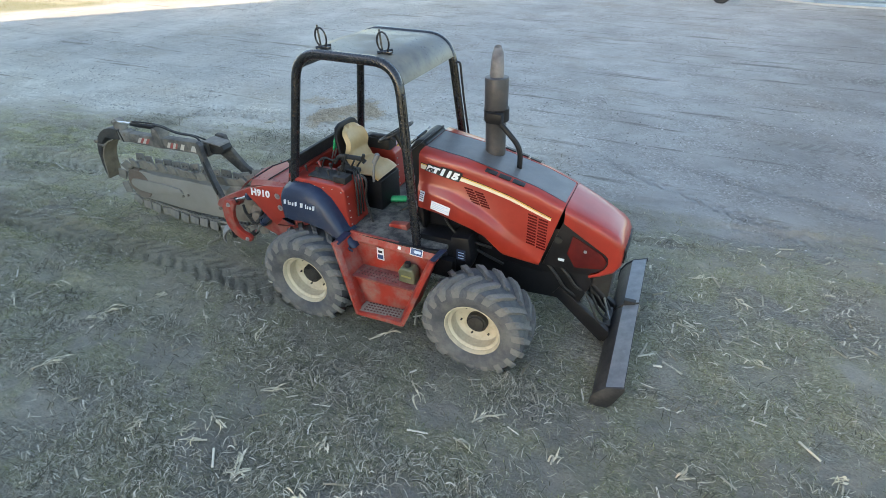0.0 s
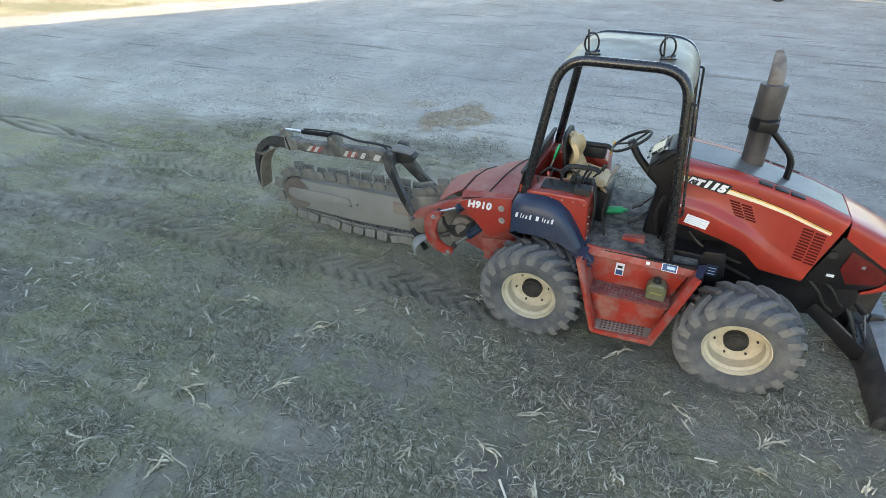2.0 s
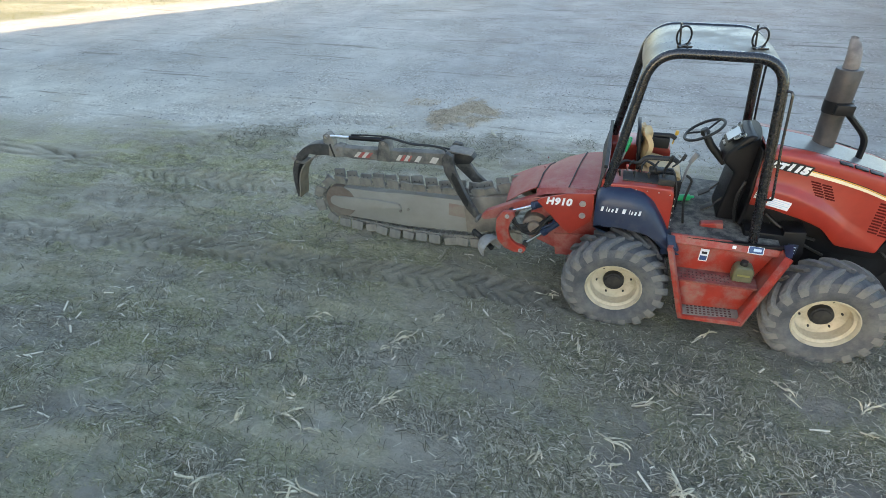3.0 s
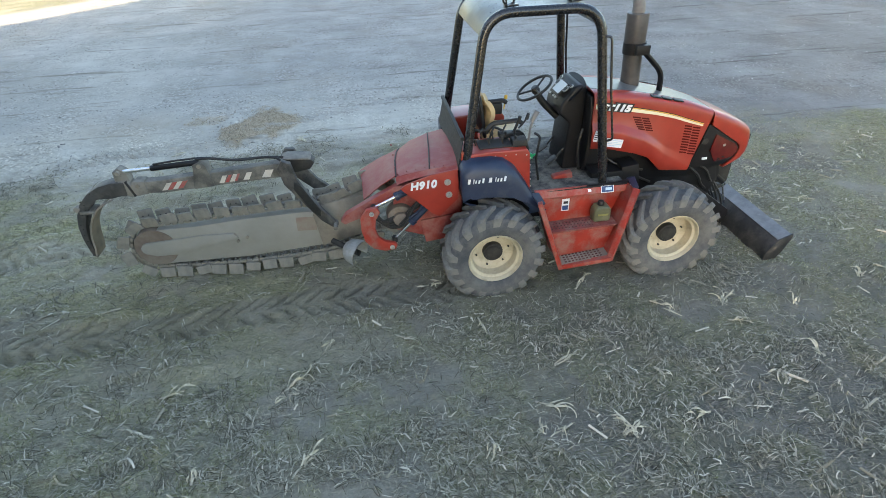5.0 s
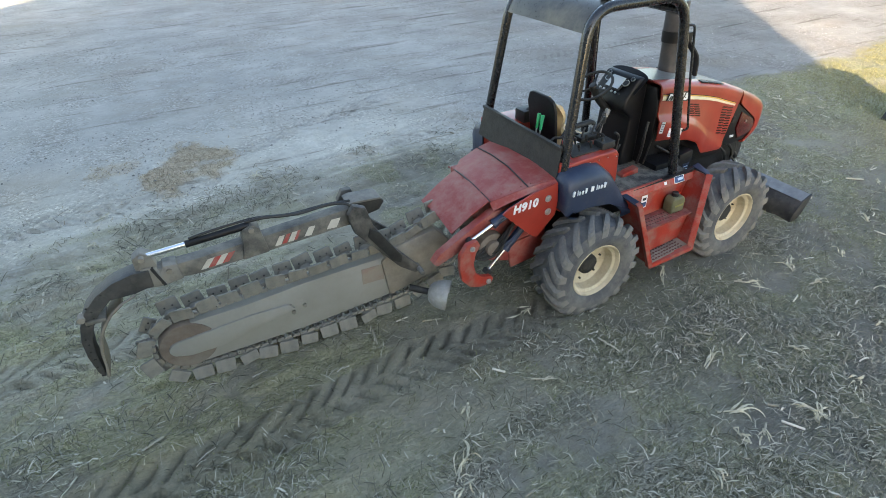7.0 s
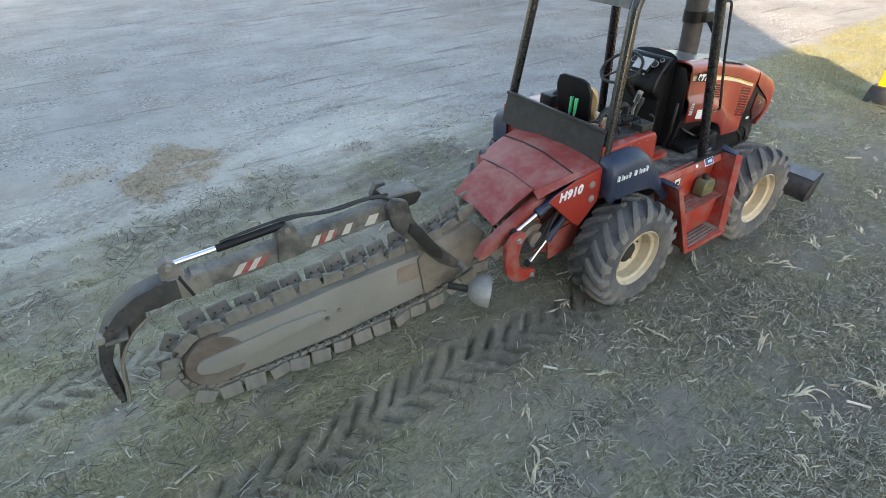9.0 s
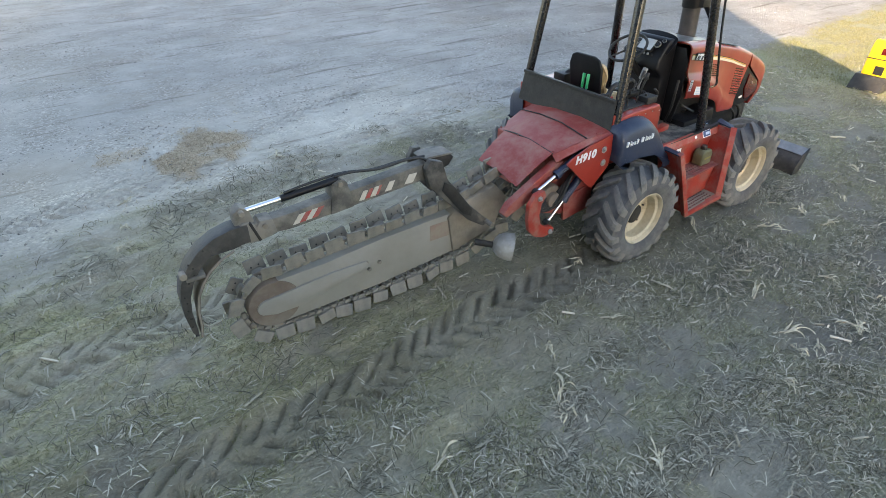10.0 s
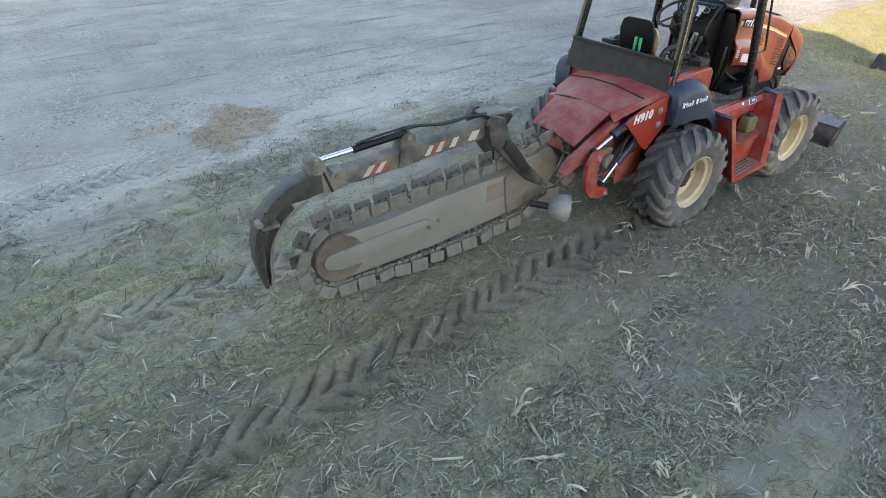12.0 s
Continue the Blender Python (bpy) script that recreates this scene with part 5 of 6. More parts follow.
FL = [[(-1.880, -0.465, 1.145), (-1.865, -0.15, 1.165), (-1.795, 0.28, 1.09)], [(-2.04, -0.43, 1.03), (-2.02, -0.13, 1.085), (-2.0, 0.21, 1.04)], [(-2.20, -0.39, 0.885), (-2.205, -0.12, 0.945), (-2.22, 0.14, 0.95)]]
part("guard_seam", tube([Vector(p) + Vector((0, 0, 0.007)) for p in RG[1]], 0.006, 6), M_GRIME, guard)
part("guard_seam", tube([Vector(p) + Vector((0.004, 0, 0.008)) for p in RG[3]], 0.007, 6), M_GRIME, guard)
part("guard_flap", grid(FL, 0.010), M_RED_DULL, guard, "dusty red hinged flap", 25)
part("guard_side", grid([[(-1.30, -0.578, 1.243), (-1.56, -0.558, 1.223), (-1.76, -0.513, 1.173), (-1.875, -0.468, 1.128)], [(-1.30, -0.62, 1.225), (-1.56, -0.60, 1.19), (-1.76, -0.56, 1.13), (-1.87, -0.52, 1.075)]], 0.010), M_RED_DULL, guard)
for k in range(7):
    x = -1.34 - 0.085 * k
    z = float(np.interp(-x, [1.3, 1.56, 1.76, 1.875], [1.248, 1.228, 1.178, 1.135]))
    part("guard_bolt", rod((x, -0.565 + 0.02 * k, z), (x, -0.565 + 0.02 * k, z + 0.008), 0.006, segs=6), M_RED_DULL, guard, smooth=0)
for y in (-0.3, 0.0, 0.25):
    part("guard_bolt", rod((-1.865, y, 1.145), (-1.868, y, 1.160), 0.007, segs=6), M_RED_DULL, guard, smooth=0)
plate = part("side_plate", prism([(-1.85, 1.085), (-1.80, 1.12), (-1.56, 1.20), (-1.31, 1.235), (-1.295, 1.05), (-1.31, 0.93), (-1.49, 0.755), (-1.56, 0.80)], -0.635, -0.615, "y", 0.005), M_RED, machine, "red side plate with white lettering and two bolts")
for x, z in ((-1.405, 1.115), (-1.395, 0.985)):
    bt = rod((x, -0.637, z), (x, -0.643, z), 0.032, segs=18)
    rod((x, -0.643, z), (x, -0.657, z), 0.017, segs=6, bm=bt)
    part("plate_bolt", bt, M_BOLT, plate, "zinc bolt and washer")
lettering("H910", 0.072, 0.0015, Matrix.Translation((-1.755, -0.637, 1.065)) @ pose(0, 0, 0, 90, -3, 0), M_WHITE, plate, "unit_lettering", 0.005, 0.2, "white lettering")
rf = prism([(-1.95, 0.55), (-1.9, 0.98), (-1.6, 1.14), (-1.24, 1.18), (-1.24, 0.50), (-1.6, 0.42)], -0.44, -0.40, "y", 0.008)
box(-1.75, -1.22, -0.40, 0.45, 0.52, 1.05, 0.02, rf)
part("rear_frame", rf, M_RED_DULL, machine, "dirty red rear frame")
mo = rod((-1.86, -0.50, 0.70), (-1.86, -0.36, 0.70), 0.13, 0.14, 26, 0.015)
rod((-1.86, -0.54, 0.70), (-1.86, -0.50, 0.70), 0.07, 0.075, 20, 0.01, mo)
part("drive_motor", mo, M_RUST, machine, "rusty round drive housing")
part("rear_skirt", prism([(-1.62, 0.36), (-1.66, 0.62), (-1.30, 0.66), (-1.26, 0.40)], -0.46, -0.43, "y", 0.006), M_RED_DULL, machine)

settle(made, Matrix.Translation((0.028, 0.015, 0.03)))

# side arm with hook, and its cylinders
made = set(bpy.data.objects)
arm = part("side_arm", prism([(-2.46, 0.70), (-2.40, 0.775), (-2.18, 0.89), (-1.90, 1.03), (-1.80, 1.03), (-1.84, 0.95), (-2.06, 0.84), (-2.12, 0.76), (-2.22, 0.735), (-2.42, 0.665)], -0.52, -0.44, "y", 0.012), M_RED_DULL, machine, "dirty red lift arm")
hk = [(-2.20, 0.86), (-2.10, 0.875), (-2.075, 0.82), (-2.12, 0.74), (-2.135, 0.64), (-2.11, 0.54), (-2.05, 0.485), (-1.96, 0.46), (-1.935, 0.43), (-1.96, 0.385), (-2.06, 0.38), (-2.17, 0.42), (-2.245, 0.51), (-2.27, 0.64), (-2.265, 0.77)]
hook = part("hook_plate", prism(hk, -0.625, -0.575, "y", 0.010), M_RED_STEP, machine, "worn red curved hook plate")
for x, z in ((-2.155, 0.815), (-1.99, 0.42)):
    bt = rod((x, -0.627, z), (x, -0.636, z), 0.024, segs=16)
    rod((x, -0.636, z), (x, -0.652, z), 0.014, segs=6, bm=bt)
    part("hook_pin", bt, M_BOLT, hook)
for p, q, r, tail in (((-2.13, -0.545, 0.835), (-1.915, -0.548, 0.932), 0.022, (-1.60, -0.55, 1.075)), ((-1.955, -0.545, 0.46), (-1.785, -0.548, 0.635), 0.020, (-1.52, -0.55, 0.90))):
    cyl = sub("hydraulic_cylinder", label="navy hydraulic cylinder with a bright chrome rod")
    part("piston_rod", rod(p, q, r * 0.8, segs=14), M_CHROME, cyl, "bright chrome rod")
    bb = rod(q, tail, 0.036, segs=18, bevel=0.004)
    rod(Vector(q) - (Vector(tail) - Vector(q)).normalized() * 0.0, Vector(q).lerp(Vector(tail), 0.10), 0.043, segs=18, bm=bb)
    part("barrel", bb, M_NAVY, cyl)
    part("rod_eye", rod((p[0], p[1] - 0.03, p[2]), (p[0], p[1] + 0.03, p[2]), 0.03, segs=16), M_GRIME, cyl)
for k in range(5):
    h = rounded([(-1.55 - 0.03 * k, -0.50, 1.0 - 0.05 * k), (-1.75 - 0.03 * k, -0.56 + 0.02 * k, 0.82 - 0.04 * k), (-1.84, -0.56 + 0.02 * k, 0.62 + 0.03 * k), (-1.98 - 0.02 * k, -0.50, 0.55 + 0.02 * k), (-2.12, -0.46, 0.66 + 0.02 * k)], 0.12)
    part("hydraulic_hose", tube(h, 0.014, 8), M_INK if k % 2 else M_GRIME, machine, "black hydraulic hose")
for k in range(2):
    h = rounded([(-1.87, -0.57, 0.98 - 0.03 * k), (-1.76, -0.60, 1.02), (-1.66, -0.60, 0.92), (-1.68, -0.58, 0.78), (-1.80, -0.57, 0.70)], 0.08)
    part("hydraulic_hose", tube(h, 0.012, 8), M_NAVY, machine, "dark hydraulic hose")

settle(made, Matrix.Translation((0.047, 0.012, 0.065)))

# spoil auger end
made = set(bpy.data.objects)
au = sub("spoil_auger", label="worn grey spoil auger end")
axis0, axis1 = Vector((-2.42, -0.36, 0.345)), Vector((-2.28, -0.47, 0.315))
d = (axis1 - axis0).normalized()
ua = d.cross(Vector((0, 0, 1))).normalized()
va = ua.cross(d)
rows = []
for t in np.linspace(0.0, 1.0, 10):
    r = 0.135 * math.sqrt(1 - (1 - float(t)) ** 2.4) + 0.004
    rows.append([axis0 + d * ((axis1 - axis0).length * float(t) * 1.05) + (ua * math.cos(a) + va * math.sin(a)) * r for a in np.linspace(-0.5, 3.64, 20)])
part("auger_cup", grid(rows, 0.014), surf("worn_bright_steel", (0.26, 0.26, 0.25), (0.38, 0.38, 0.365), 9, 0.5, metal=0.15, bump=0.15, dirt=(0.24, 0.225, 0.19), dirt_amount=0.55, dirt_scale=8), au, "worn grey half-round cup")
part("auger_shaft", rod(axis0 - d * 0.16, axis1, 0.030, segs=14), M_GRIME, au)

settle(made, Matrix.Translation((0.0, -0.01, 0.045)))

# digging bar
YB = -0.085
bar = sub("digging_bar", label="long digging bar caked with dried soil")
NOSE = Vector((-4.345, 0, 0.378))
out = [(-4.30, 0.172), (-3.45, 0.195), (-2.48, 0.295), (-2.44, 0.62), (-2.50, 0.70), (-2.9, 0.685), (-3.4, 0.655), (-3.9, 0.60), (-4.30, 0.585)]
part("bar_body", prism(out, YB - 0.075, YB + 0.075, "y", 0.01), M_BARSIDE, bar, "flat bar side polished and smeared with soil")
slug = [(-4.475 + 0.0, 0.36)] + [(-4.40 - 0.09 * math.sin(a), 0.375 + 0.075 * math.cos(a)) for a in np.linspace(2.4, 0.3, 7)] + [(-3.85, 0.50), (-3.55, 0.50), (-3.50, 0.44), (-3.85, 0.36), (-4.1, 0.29), (-4.35, 0.285)]
part("bar_slug", prism(slug[1:], YB - 0.10, YB - 0.07, "y", 0.012), M_BARSIDE, bar, "raised adjusting arm")
nd = spin([(0.02, -0.082), (0.205, -0.082), (0.215, -0.07), (0.215, 0.07), (0.205, 0.082), (0.02, 0.082)], 44)
bmesh.ops.translate(nd, verts=nd.verts, vec=(NOSE.x, YB, NOSE.z))
part("nose_roller", nd, M_RUST, bar, "rusty round nose roller")
part("bar_mount", prism([(-2.66, 0.28), (-2.72, 0.66), (-2.60, 0.78), (-2.20, 0.86), (-2.05, 0.70), (-2.2, 0.40)], YB - 0.10, YB + 0.10, "y", 0.02), M_SOILSTEEL, bar, "soil-caked bar mount")
part("red_patch", box(-2.90, -2.70, YB - 0.078, YB - 0.074, 0.47, 0.63, 0.0), surf("worn_red_patch", (0.24, 0.165, 0.135), (0.255, 0.215, 0.175), 8, 0.8, bump=0.1, dirt=(0.27, 0.24, 0.19), dirt_amount=0.5, dirt_scale=12), bar)
part("bar_slot", prism([(-2.665, 0.40), (-2.69, 0.60), (-2.66, 0.60), (-2.635, 0.40)], YB - 0.083, YB - 0.07, "y", 0.004), M_GRIME, bar)
for x, z in ((-3.54, 0.475), (-3.42, 0.44), (-3.52, 0.40)):
    part("bar_bolt", rod((x, YB - 0.095, z), (x, YB - 0.07, z), 0.018, segs=6), M_BOOM, bar, smooth=0)

# chain path round the bar
HEAD = Vector((-2.12, 0, 0.66))
def chain_path():
    pts = []
    for x, z in ((-2.12, 0.40), (-2.48, 0.215), (-3.0, 0.145), (-3.5, 0.118), (-4.0, 0.118), (-4.33, 0.125)):
        pts.append((x, z))
    for a in np.linspace(-1.45, -4.75, 12):
        pts.append((NOSE.x + 0.25 * math.cos(a), NOSE.z + 0.25 * math.sin(a)))
    for x, z in ((-4.1, 0.642), (-3.6, 0.685), (-3.1, 0.728), (-2.6, 0.765), (-2.15, 0.92)):
        pts.append((x, z))
    for a in np.linspace(1.5, -1.3, 8):
        pts.append((HEAD.x + 0.27 * math.cos(a), HEAD.z + 0.27 * math.sin(a)))
    return np.array(pts)


CP = chain_path()
CP = np.vstack([CP, CP[:1]])
seg = np.hypot(*np.diff(CP, axis=0).T)
cum = np.concatenate([[0], np.cumsum(seg)])


CHAIN_OUT = 1.0 if float(np.sum(CP[:-1, 0] * CP[1:, 1] - CP[1:, 0] * CP[:-1, 1])) < 0 else -1.0


def on_chain(s):
    s = s % cum[-1]
    x, z = np.interp(s, cum, CP[:, 0]), np.interp(s, cum, CP[:, 1])
    x2, z2 = np.interp((s + 0.02) % cum[-1], cum, CP[:, 0]), np.interp((s + 0.02) % cum[-1], cum, CP[:, 1])
    t = Vector((x2 - x, 0, z2 - z)).normalized()
    n = Vector((-t.z, 0, t.x)) * CHAIN_OUT
    return Vector((x, YB, z)), t, n


chain = sub("digging_chain", label="heavy digging chain with soil-caked flat teeth")
links = bpy.data.meshes.new("chain_link")
bm = box(-0.028, 0.028, -0.052, -0.036, -0.017, 0.017, 0.006)
box(-0.028, 0.028, 0.036, 0.052, -0.017, 0.017, 0.006, bm)
rod((0.022, -0.058, 0), (0.022, 0.058, 0), 0.011, segs=8, bm=bm)
bm.to_mesh(links)
bm.free()
links.materials.append(M_TOOTH)
N = int(cum[-1] / 0.066)
for k in range(N):
    p, t, nrm = on_chain(k * cum[-1] / N)
    o = new("chain_link", links)
    o.parent = chain
    o.matrix_world = Matrix(((t.x, 0, nrm.x, p.x), (0, 1, 0, p.y), (t.z, 0, nrm.z, p.z), (0, 0, 0, 1)))


def tooth_mesh(w, h, side):
    """A flat cutter plate on a foot, leaning out to one side of the chain."""
    bm = prism([(-w / 2, 0.0), (-w / 2 + 0.004, h * 0.96), (-w / 2 + 0.012, h), (w / 2 - 0.014, h), (w / 2 - 0.002, h * 0.9), (w / 2, 0.0)], -0.009, 0.009, "y", 0.004)
    bmesh.ops.transform(bm, matrix=Matrix(((1, 0, 0, 0), (0, 1, side * 0.16, side * 0.07), (0, 0, 1, 0.0), (0, 0, 0, 1))), verts=bm.verts)
    prism([(-0.045, 0.0), (-0.045, 0.02), (-0.03, 0.03), (0.03, 0.03), (0.045, 0.02), (0.045, 0.0)], side * 0.0, side * 0.075, "y", 0.004, bm)
    m = bpy.data.meshes.new("digging_tooth")
    bmesh.ops.recalc_face_normals(bm, faces=bm.faces)
    bm.to_mesh(m)
    bm.free()
    m.materials.append(M_TOOTH)
    return m


def hole_mesh():
    bm = bmesh.new()
    bmesh.ops.create_cone(bm, cap_ends=True, segments=10, radius1=0.007, radius2=0.007, depth=0.022, matrix=pose(0, 0, 0, 90, 0, 0))
    m = bpy.data.meshes.new("tooth_bolt")
    bm.to_mesh(m)
    bm.free()
    m.materials.append(M_GRIME)
    return m


TEETH = {s: [tooth_mesh(w, h, s) for w, h in ((0.155, 0.105), (0.15, 0.095), (0.158, 0.115))] for s in (-1, 1)}
HOLE = hole_mesh()
jit = random.Random(5)
NT = 2 * int(cum[-1] / 0.172)
for k in range(NT):
    p, t, nrm = on_chain(k * cum[-1] / NT + 0.03)
    side = -1 if k % 2 else 1
    o = new("digging_tooth", TEETH[side][(k * 7 // 2) % 3])
    o.parent = chain
    o.matrix_world = Matrix(((t.x, 0, nrm.x, p.x + nrm.x * 0.012), (0, 1, 0, p.y), (t.z, 0, nrm.z, p.z + nrm.z * 0.012), (0, 0, 0, 1))) @ pose(0, 0, jit.uniform(-0.012, 0.006), jit.gauss(0, 5), jit.gauss(0, 5), jit.gauss(0, 4))
    for dx in (-0.03, 0.03):
        q = new("tooth_bolt", HOLE)
        q.parent = o
        q.location = (dx, side * 0.075, 0.05)

# crumber boom
YA = -0.11
boom = sub("crumber_boom", label="dirty dark steel crumber boom with red and white warning stripes")
bt = prism([(-4.42, 1.02), (-4.42, 1.12), (-4.1, 1.135), (-3.0, 1.245), (-2.86, 1.25), (-2.86, 1.10), (-3.0, 1.10), (-4.1, 1.005)], YA - 0.055, YA + 0.055, "y", 0.008)
part("boom_tube", bt, M_BOOM, boom)
for u0, u1, mtl in ((0.0, 0.05, M_DECALWHITE), (0.052, 0.10, M_DECALRED), (0.102, 0.15, M_DECALWHITE), (0.152, 0.20, M_DECALRED)):
    x0, x1 = -4.08 + u0, -4.08 + u1
    zb = lambda x: float(np.interp(x, [-4.1, -3.0], [1.03, 1.125]))
    part("warning_stripe", prism([(x0 - 0.02, zb(x0)), (x1 - 0.02, zb(x1)), (x1 + 0.04, zb(x1) + 0.075), (x0 + 0.04, zb(x0) + 0.075)], YA - 0.059, YA - 0.054, "y", 0.0), mtl, boom, smooth=0)
for x0, w, mtl in ((-3.54, 0.05, M_DECALWHITE), (-3.485, 0.04, M_DECALRED), (-3.44, 0.05, M_DECALWHITE), (-3.31, 0.06, M_DECALWHITE), (-3.40, 0.035, M_DECALRED), (-3.13, 0.085, M_DECALWHITE)):
    part("warning_stripe", prism([(x0 - 0.015, zb(x0)), (x0 + w - 0.02, zb(x0)), (x0 + w + 0.02, zb(x0) + 0.075), (x0 + 0.03, zb(x0) + 0.075)], YA - 0.059, YA - 0.054, "y", 0.0), mtl, boom, smooth=0)
part("boom_sleeve", prism([(-4.50, 1.0), (-4.52, 1.12), (-4.45, 1.16), (-4.38, 1.15), (-4.36, 1.10), (-4.33, 1.145), (-4.24, 1.14), (-4.22, 1.01), (-4.36, 0.985)], YA - 0.07, YA + 0.06, "y", 0.012), M_BOOM, boom, "soil-caked sleeve")
part("boom_saddle", prism([(-3.80, 1.03), (-3.76, 1.28), (-3.69, 1.31), (-3.64, 1.27), (-3.60, 1.05)], YA - 0.07, YA + 0.07, "y", 0.012), M_BOOM, boom)
part("cylinder_lug", prism([(-4.50, 1.14), (-4.50, 1.24), (-4.44, 1.28), (-4.38, 1.24), (-4.36, 1.14)], YA - 0.05, YA + 0.05, "y", 0.012), M_BOOM, boom)
for x, z in ((-4.44, 1.24), (-4.30, 1.10), (-3.70, 1.27)):
    part("boom_pin", rod((x, YA - 0.085, z), (x, YA + 0.07, z), 0.020, segs=12), M_SOILSTEEL, boom)
part("sleeve_strap", prism([(-4.36, 0.99), (-4.41, 1.15), (-4.39, 1.155), (-4.34, 0.995)], YA - 0.078, YA + 0.065, "y", 0.004), M_GRIME, boom)
cy = sub("crumber_cylinder", label="black hydraulic cylinder on the boom with a chrome rod")
part("piston_rod", rod((-4.44, YA - 0.03, 1.235), (-4.14, YA - 0.03, 1.258), 0.019, segs=14), M_CHROME, cy, "bright chrome rod")
part("barrel", rod((-4.15, YA - 0.03, 1.257), (-3.70, YA - 0.03, 1.295), 0.027, segs=18, bevel=0.005), M_BLACK, cy)
part("hydraulic_hose", tube(rounded([(-3.73, YA - 0.03, 1.325), (-3.60, YA - 0.04, 1.335), (-3.35, YA - 0.03, 1.29), (-3.10, YA - 0.02, 1.31), (-2.95, YA - 0.05, 1.305), (-2.90, YA - 0.08, 1.20), (-2.86, -0.22, 1.05)], 0.1), 0.012, 8), M_INK, cy)
part("hydraulic_hose", tube(rounded([(-4.12, YA - 0.03, 1.295), (-3.95, YA - 0.02, 1.315), (-3.65, YA, 1.33), (-3.4, YA, 1.285), (-3.1, YA + 0.02, 1.295), (-2.92, YA, 1.29)], 0.1), 0.010, 8), M_INK, cy)

# elbow strut from the boom down to the side arm
M_STRUT = surf("dark_dusty_steel", (0.028, 0.027, 0.026), (0.07, 0.065, 0.058), 7, 0.6, bump=0.25, dirt=(0.21, 0.19, 0.16), dirt_amount=0.45, dirt_scale=5)
el = [(-2.98, 1.22), (-2.93, 1.30), (-2.84, 1.28), (-2.80, 1.12), (-2.66, 0.90), (-2.50, 0.73), (-2.44, 0.67), (-2.50, 0.63), (-2.62, 0.70), (-2.82, 0.92), (-2.94, 1.05)]
sb = prism(el, -0.03, 0.03, "y", 0.012)
for vv in sb.verts:
    t = min(1, max(0, (vv.co.x + 2.95) / 0.5))
    vv.co.y += -0.20 - 0.20 * t
strut = part("boom_strut", sb, M_STRUT, boom, "dark curved strut")
pad = prism([(-2.83, 1.10), (-2.76, 1.06), (-2.60, 0.82), (-2.61, 0.75), (-2.68, 0.78), (-2.85, 1.02)], -0.045, -0.026, "y", 0.008)
for vv in pad.verts:
    vv.co.y += -0.20 - 0.20 * min(1, max(0, (vv.co.x + 2.95) / 0.5))
part("strut_pad", pad, M_GRIME, boom, "black rubber pad on the strut")
part("strut_pin", rod((-2.47, -0.50, 0.675), (-2.47, -0.36, 0.675), 0.022, segs=12), M_BOOM, boom)
tail = part("boom_tail", prism([(-2.96, 1.20), (-2.88, 1.272), (-2.68, 1.265), (-2.63, 1.22), (-2.68, 1.15), (-2.83, 1.12)], -0.12, 0.02, "y", 0.014), M_GRIME, boom, "soil-caked boom bracket")
part("tail_plate", prism([(-2.95, 1.272), (-2.90, 1.288), (-2.68, 1.28), (-2.66, 1.264)], -0.15, 0.03, "y", 0.004), M_BOOM, boom, "soil-dusted cover plate")
twin = prism(el, -0.03, 0.03, "y", 0.012)
for vv in twin.verts:
    vv.co.y += 0.08 + 0.18 * min(1, max(0, (vv.co.x + 2.95) / 0.5))
part("boom_strut", twin, M_STRUT, boom, "dark curved strut")

# crumber shoe
arc_o = [(-4.42, 1.145), (-4.53, 1.15), (-4.66, 1.115), (-4.78, 1.045), (-4.875, 0.945), (-4.94, 0.83), (-4.975, 0.70), (-4.98, 0.56), (-4.965, 0.40), (-4.945, 0.35)]
arc_i = [(-4.915, 0.35), (-4.895, 0.45), (-4.885, 0.58), (-4.855, 0.70), (-4.80, 0.80), (-4.735, 0.88), (-4.65, 0.945), (-4.55, 0.99), (-4.46, 1.01), (-4.42, 1.01)]
mid_i = []
for k, (x, z) in enumerate(arc_i):
    ox, oz = arc_o[len(arc_o) - 1 - k]
    f = 0.42 if k < 7 else 0.0
    mid_i.append((x + (ox - x) * f, z + (oz - z) * f))
M_SHOE = surf("dark_shoe_steel", (0.035, 0.034, 0.033), (0.075, 0.07, 0.063), 7, 0.55, bump=0.25, dirt=(0.17, 0.155, 0.13), dirt_amount=0.42, dirt_scale=5)
shoe = part("crumber_shoe", prism(arc_o + mid_i, YA - 0.085, YA + 0.06, "y", 0.006), M_SHOE, boom, "curved dark steel crumber shoe")
part("shoe_liner", grid([[(x, YA + w, z) for w in (-0.10, 0.0, 0.09)] for x, z in arc_i[:7]], 0.012), surf("ochre_rust", (0.10, 0.08, 0.052), (0.17, 0.135, 0.088), 8, 0.8, bump=0.2, dirt=(0.16, 0.14, 0.11), dirt_amount=0.4), shoe, "rusty inner liner")
part("liner_edge", tube([(x, YA - 0.10, z) for x, z in arc_i[:8]], 0.009, 8), M_SOILSTEEL, shoe)
hj = random.Random(3)
for k in range(14):
    i = hj.randrange(1, 7)
    x0, z0 = arc_o[len(arc_o) - 1 - i]
    x1, z1 = mid_i[i]
    f, g_ = hj.uniform(0.2, 0.8), hj.uniform(-0.05, 0.05)
    x, z = x0 + (x1 - x0) * f, z0 + (z1 - z0) * f + g_
    part("band_hole", rod((x, YA - 0.0875, z), (x, YA - 0.08, z), 0.007, segs=8), M_INK, shoe, smooth=0)
part("rod_eye", rod((-4.91, YA - 0.11, 0.90), (-4.91, YA - 0.05, 0.90), 0.025, segs=14), M_SOILSTEEL, shoe)
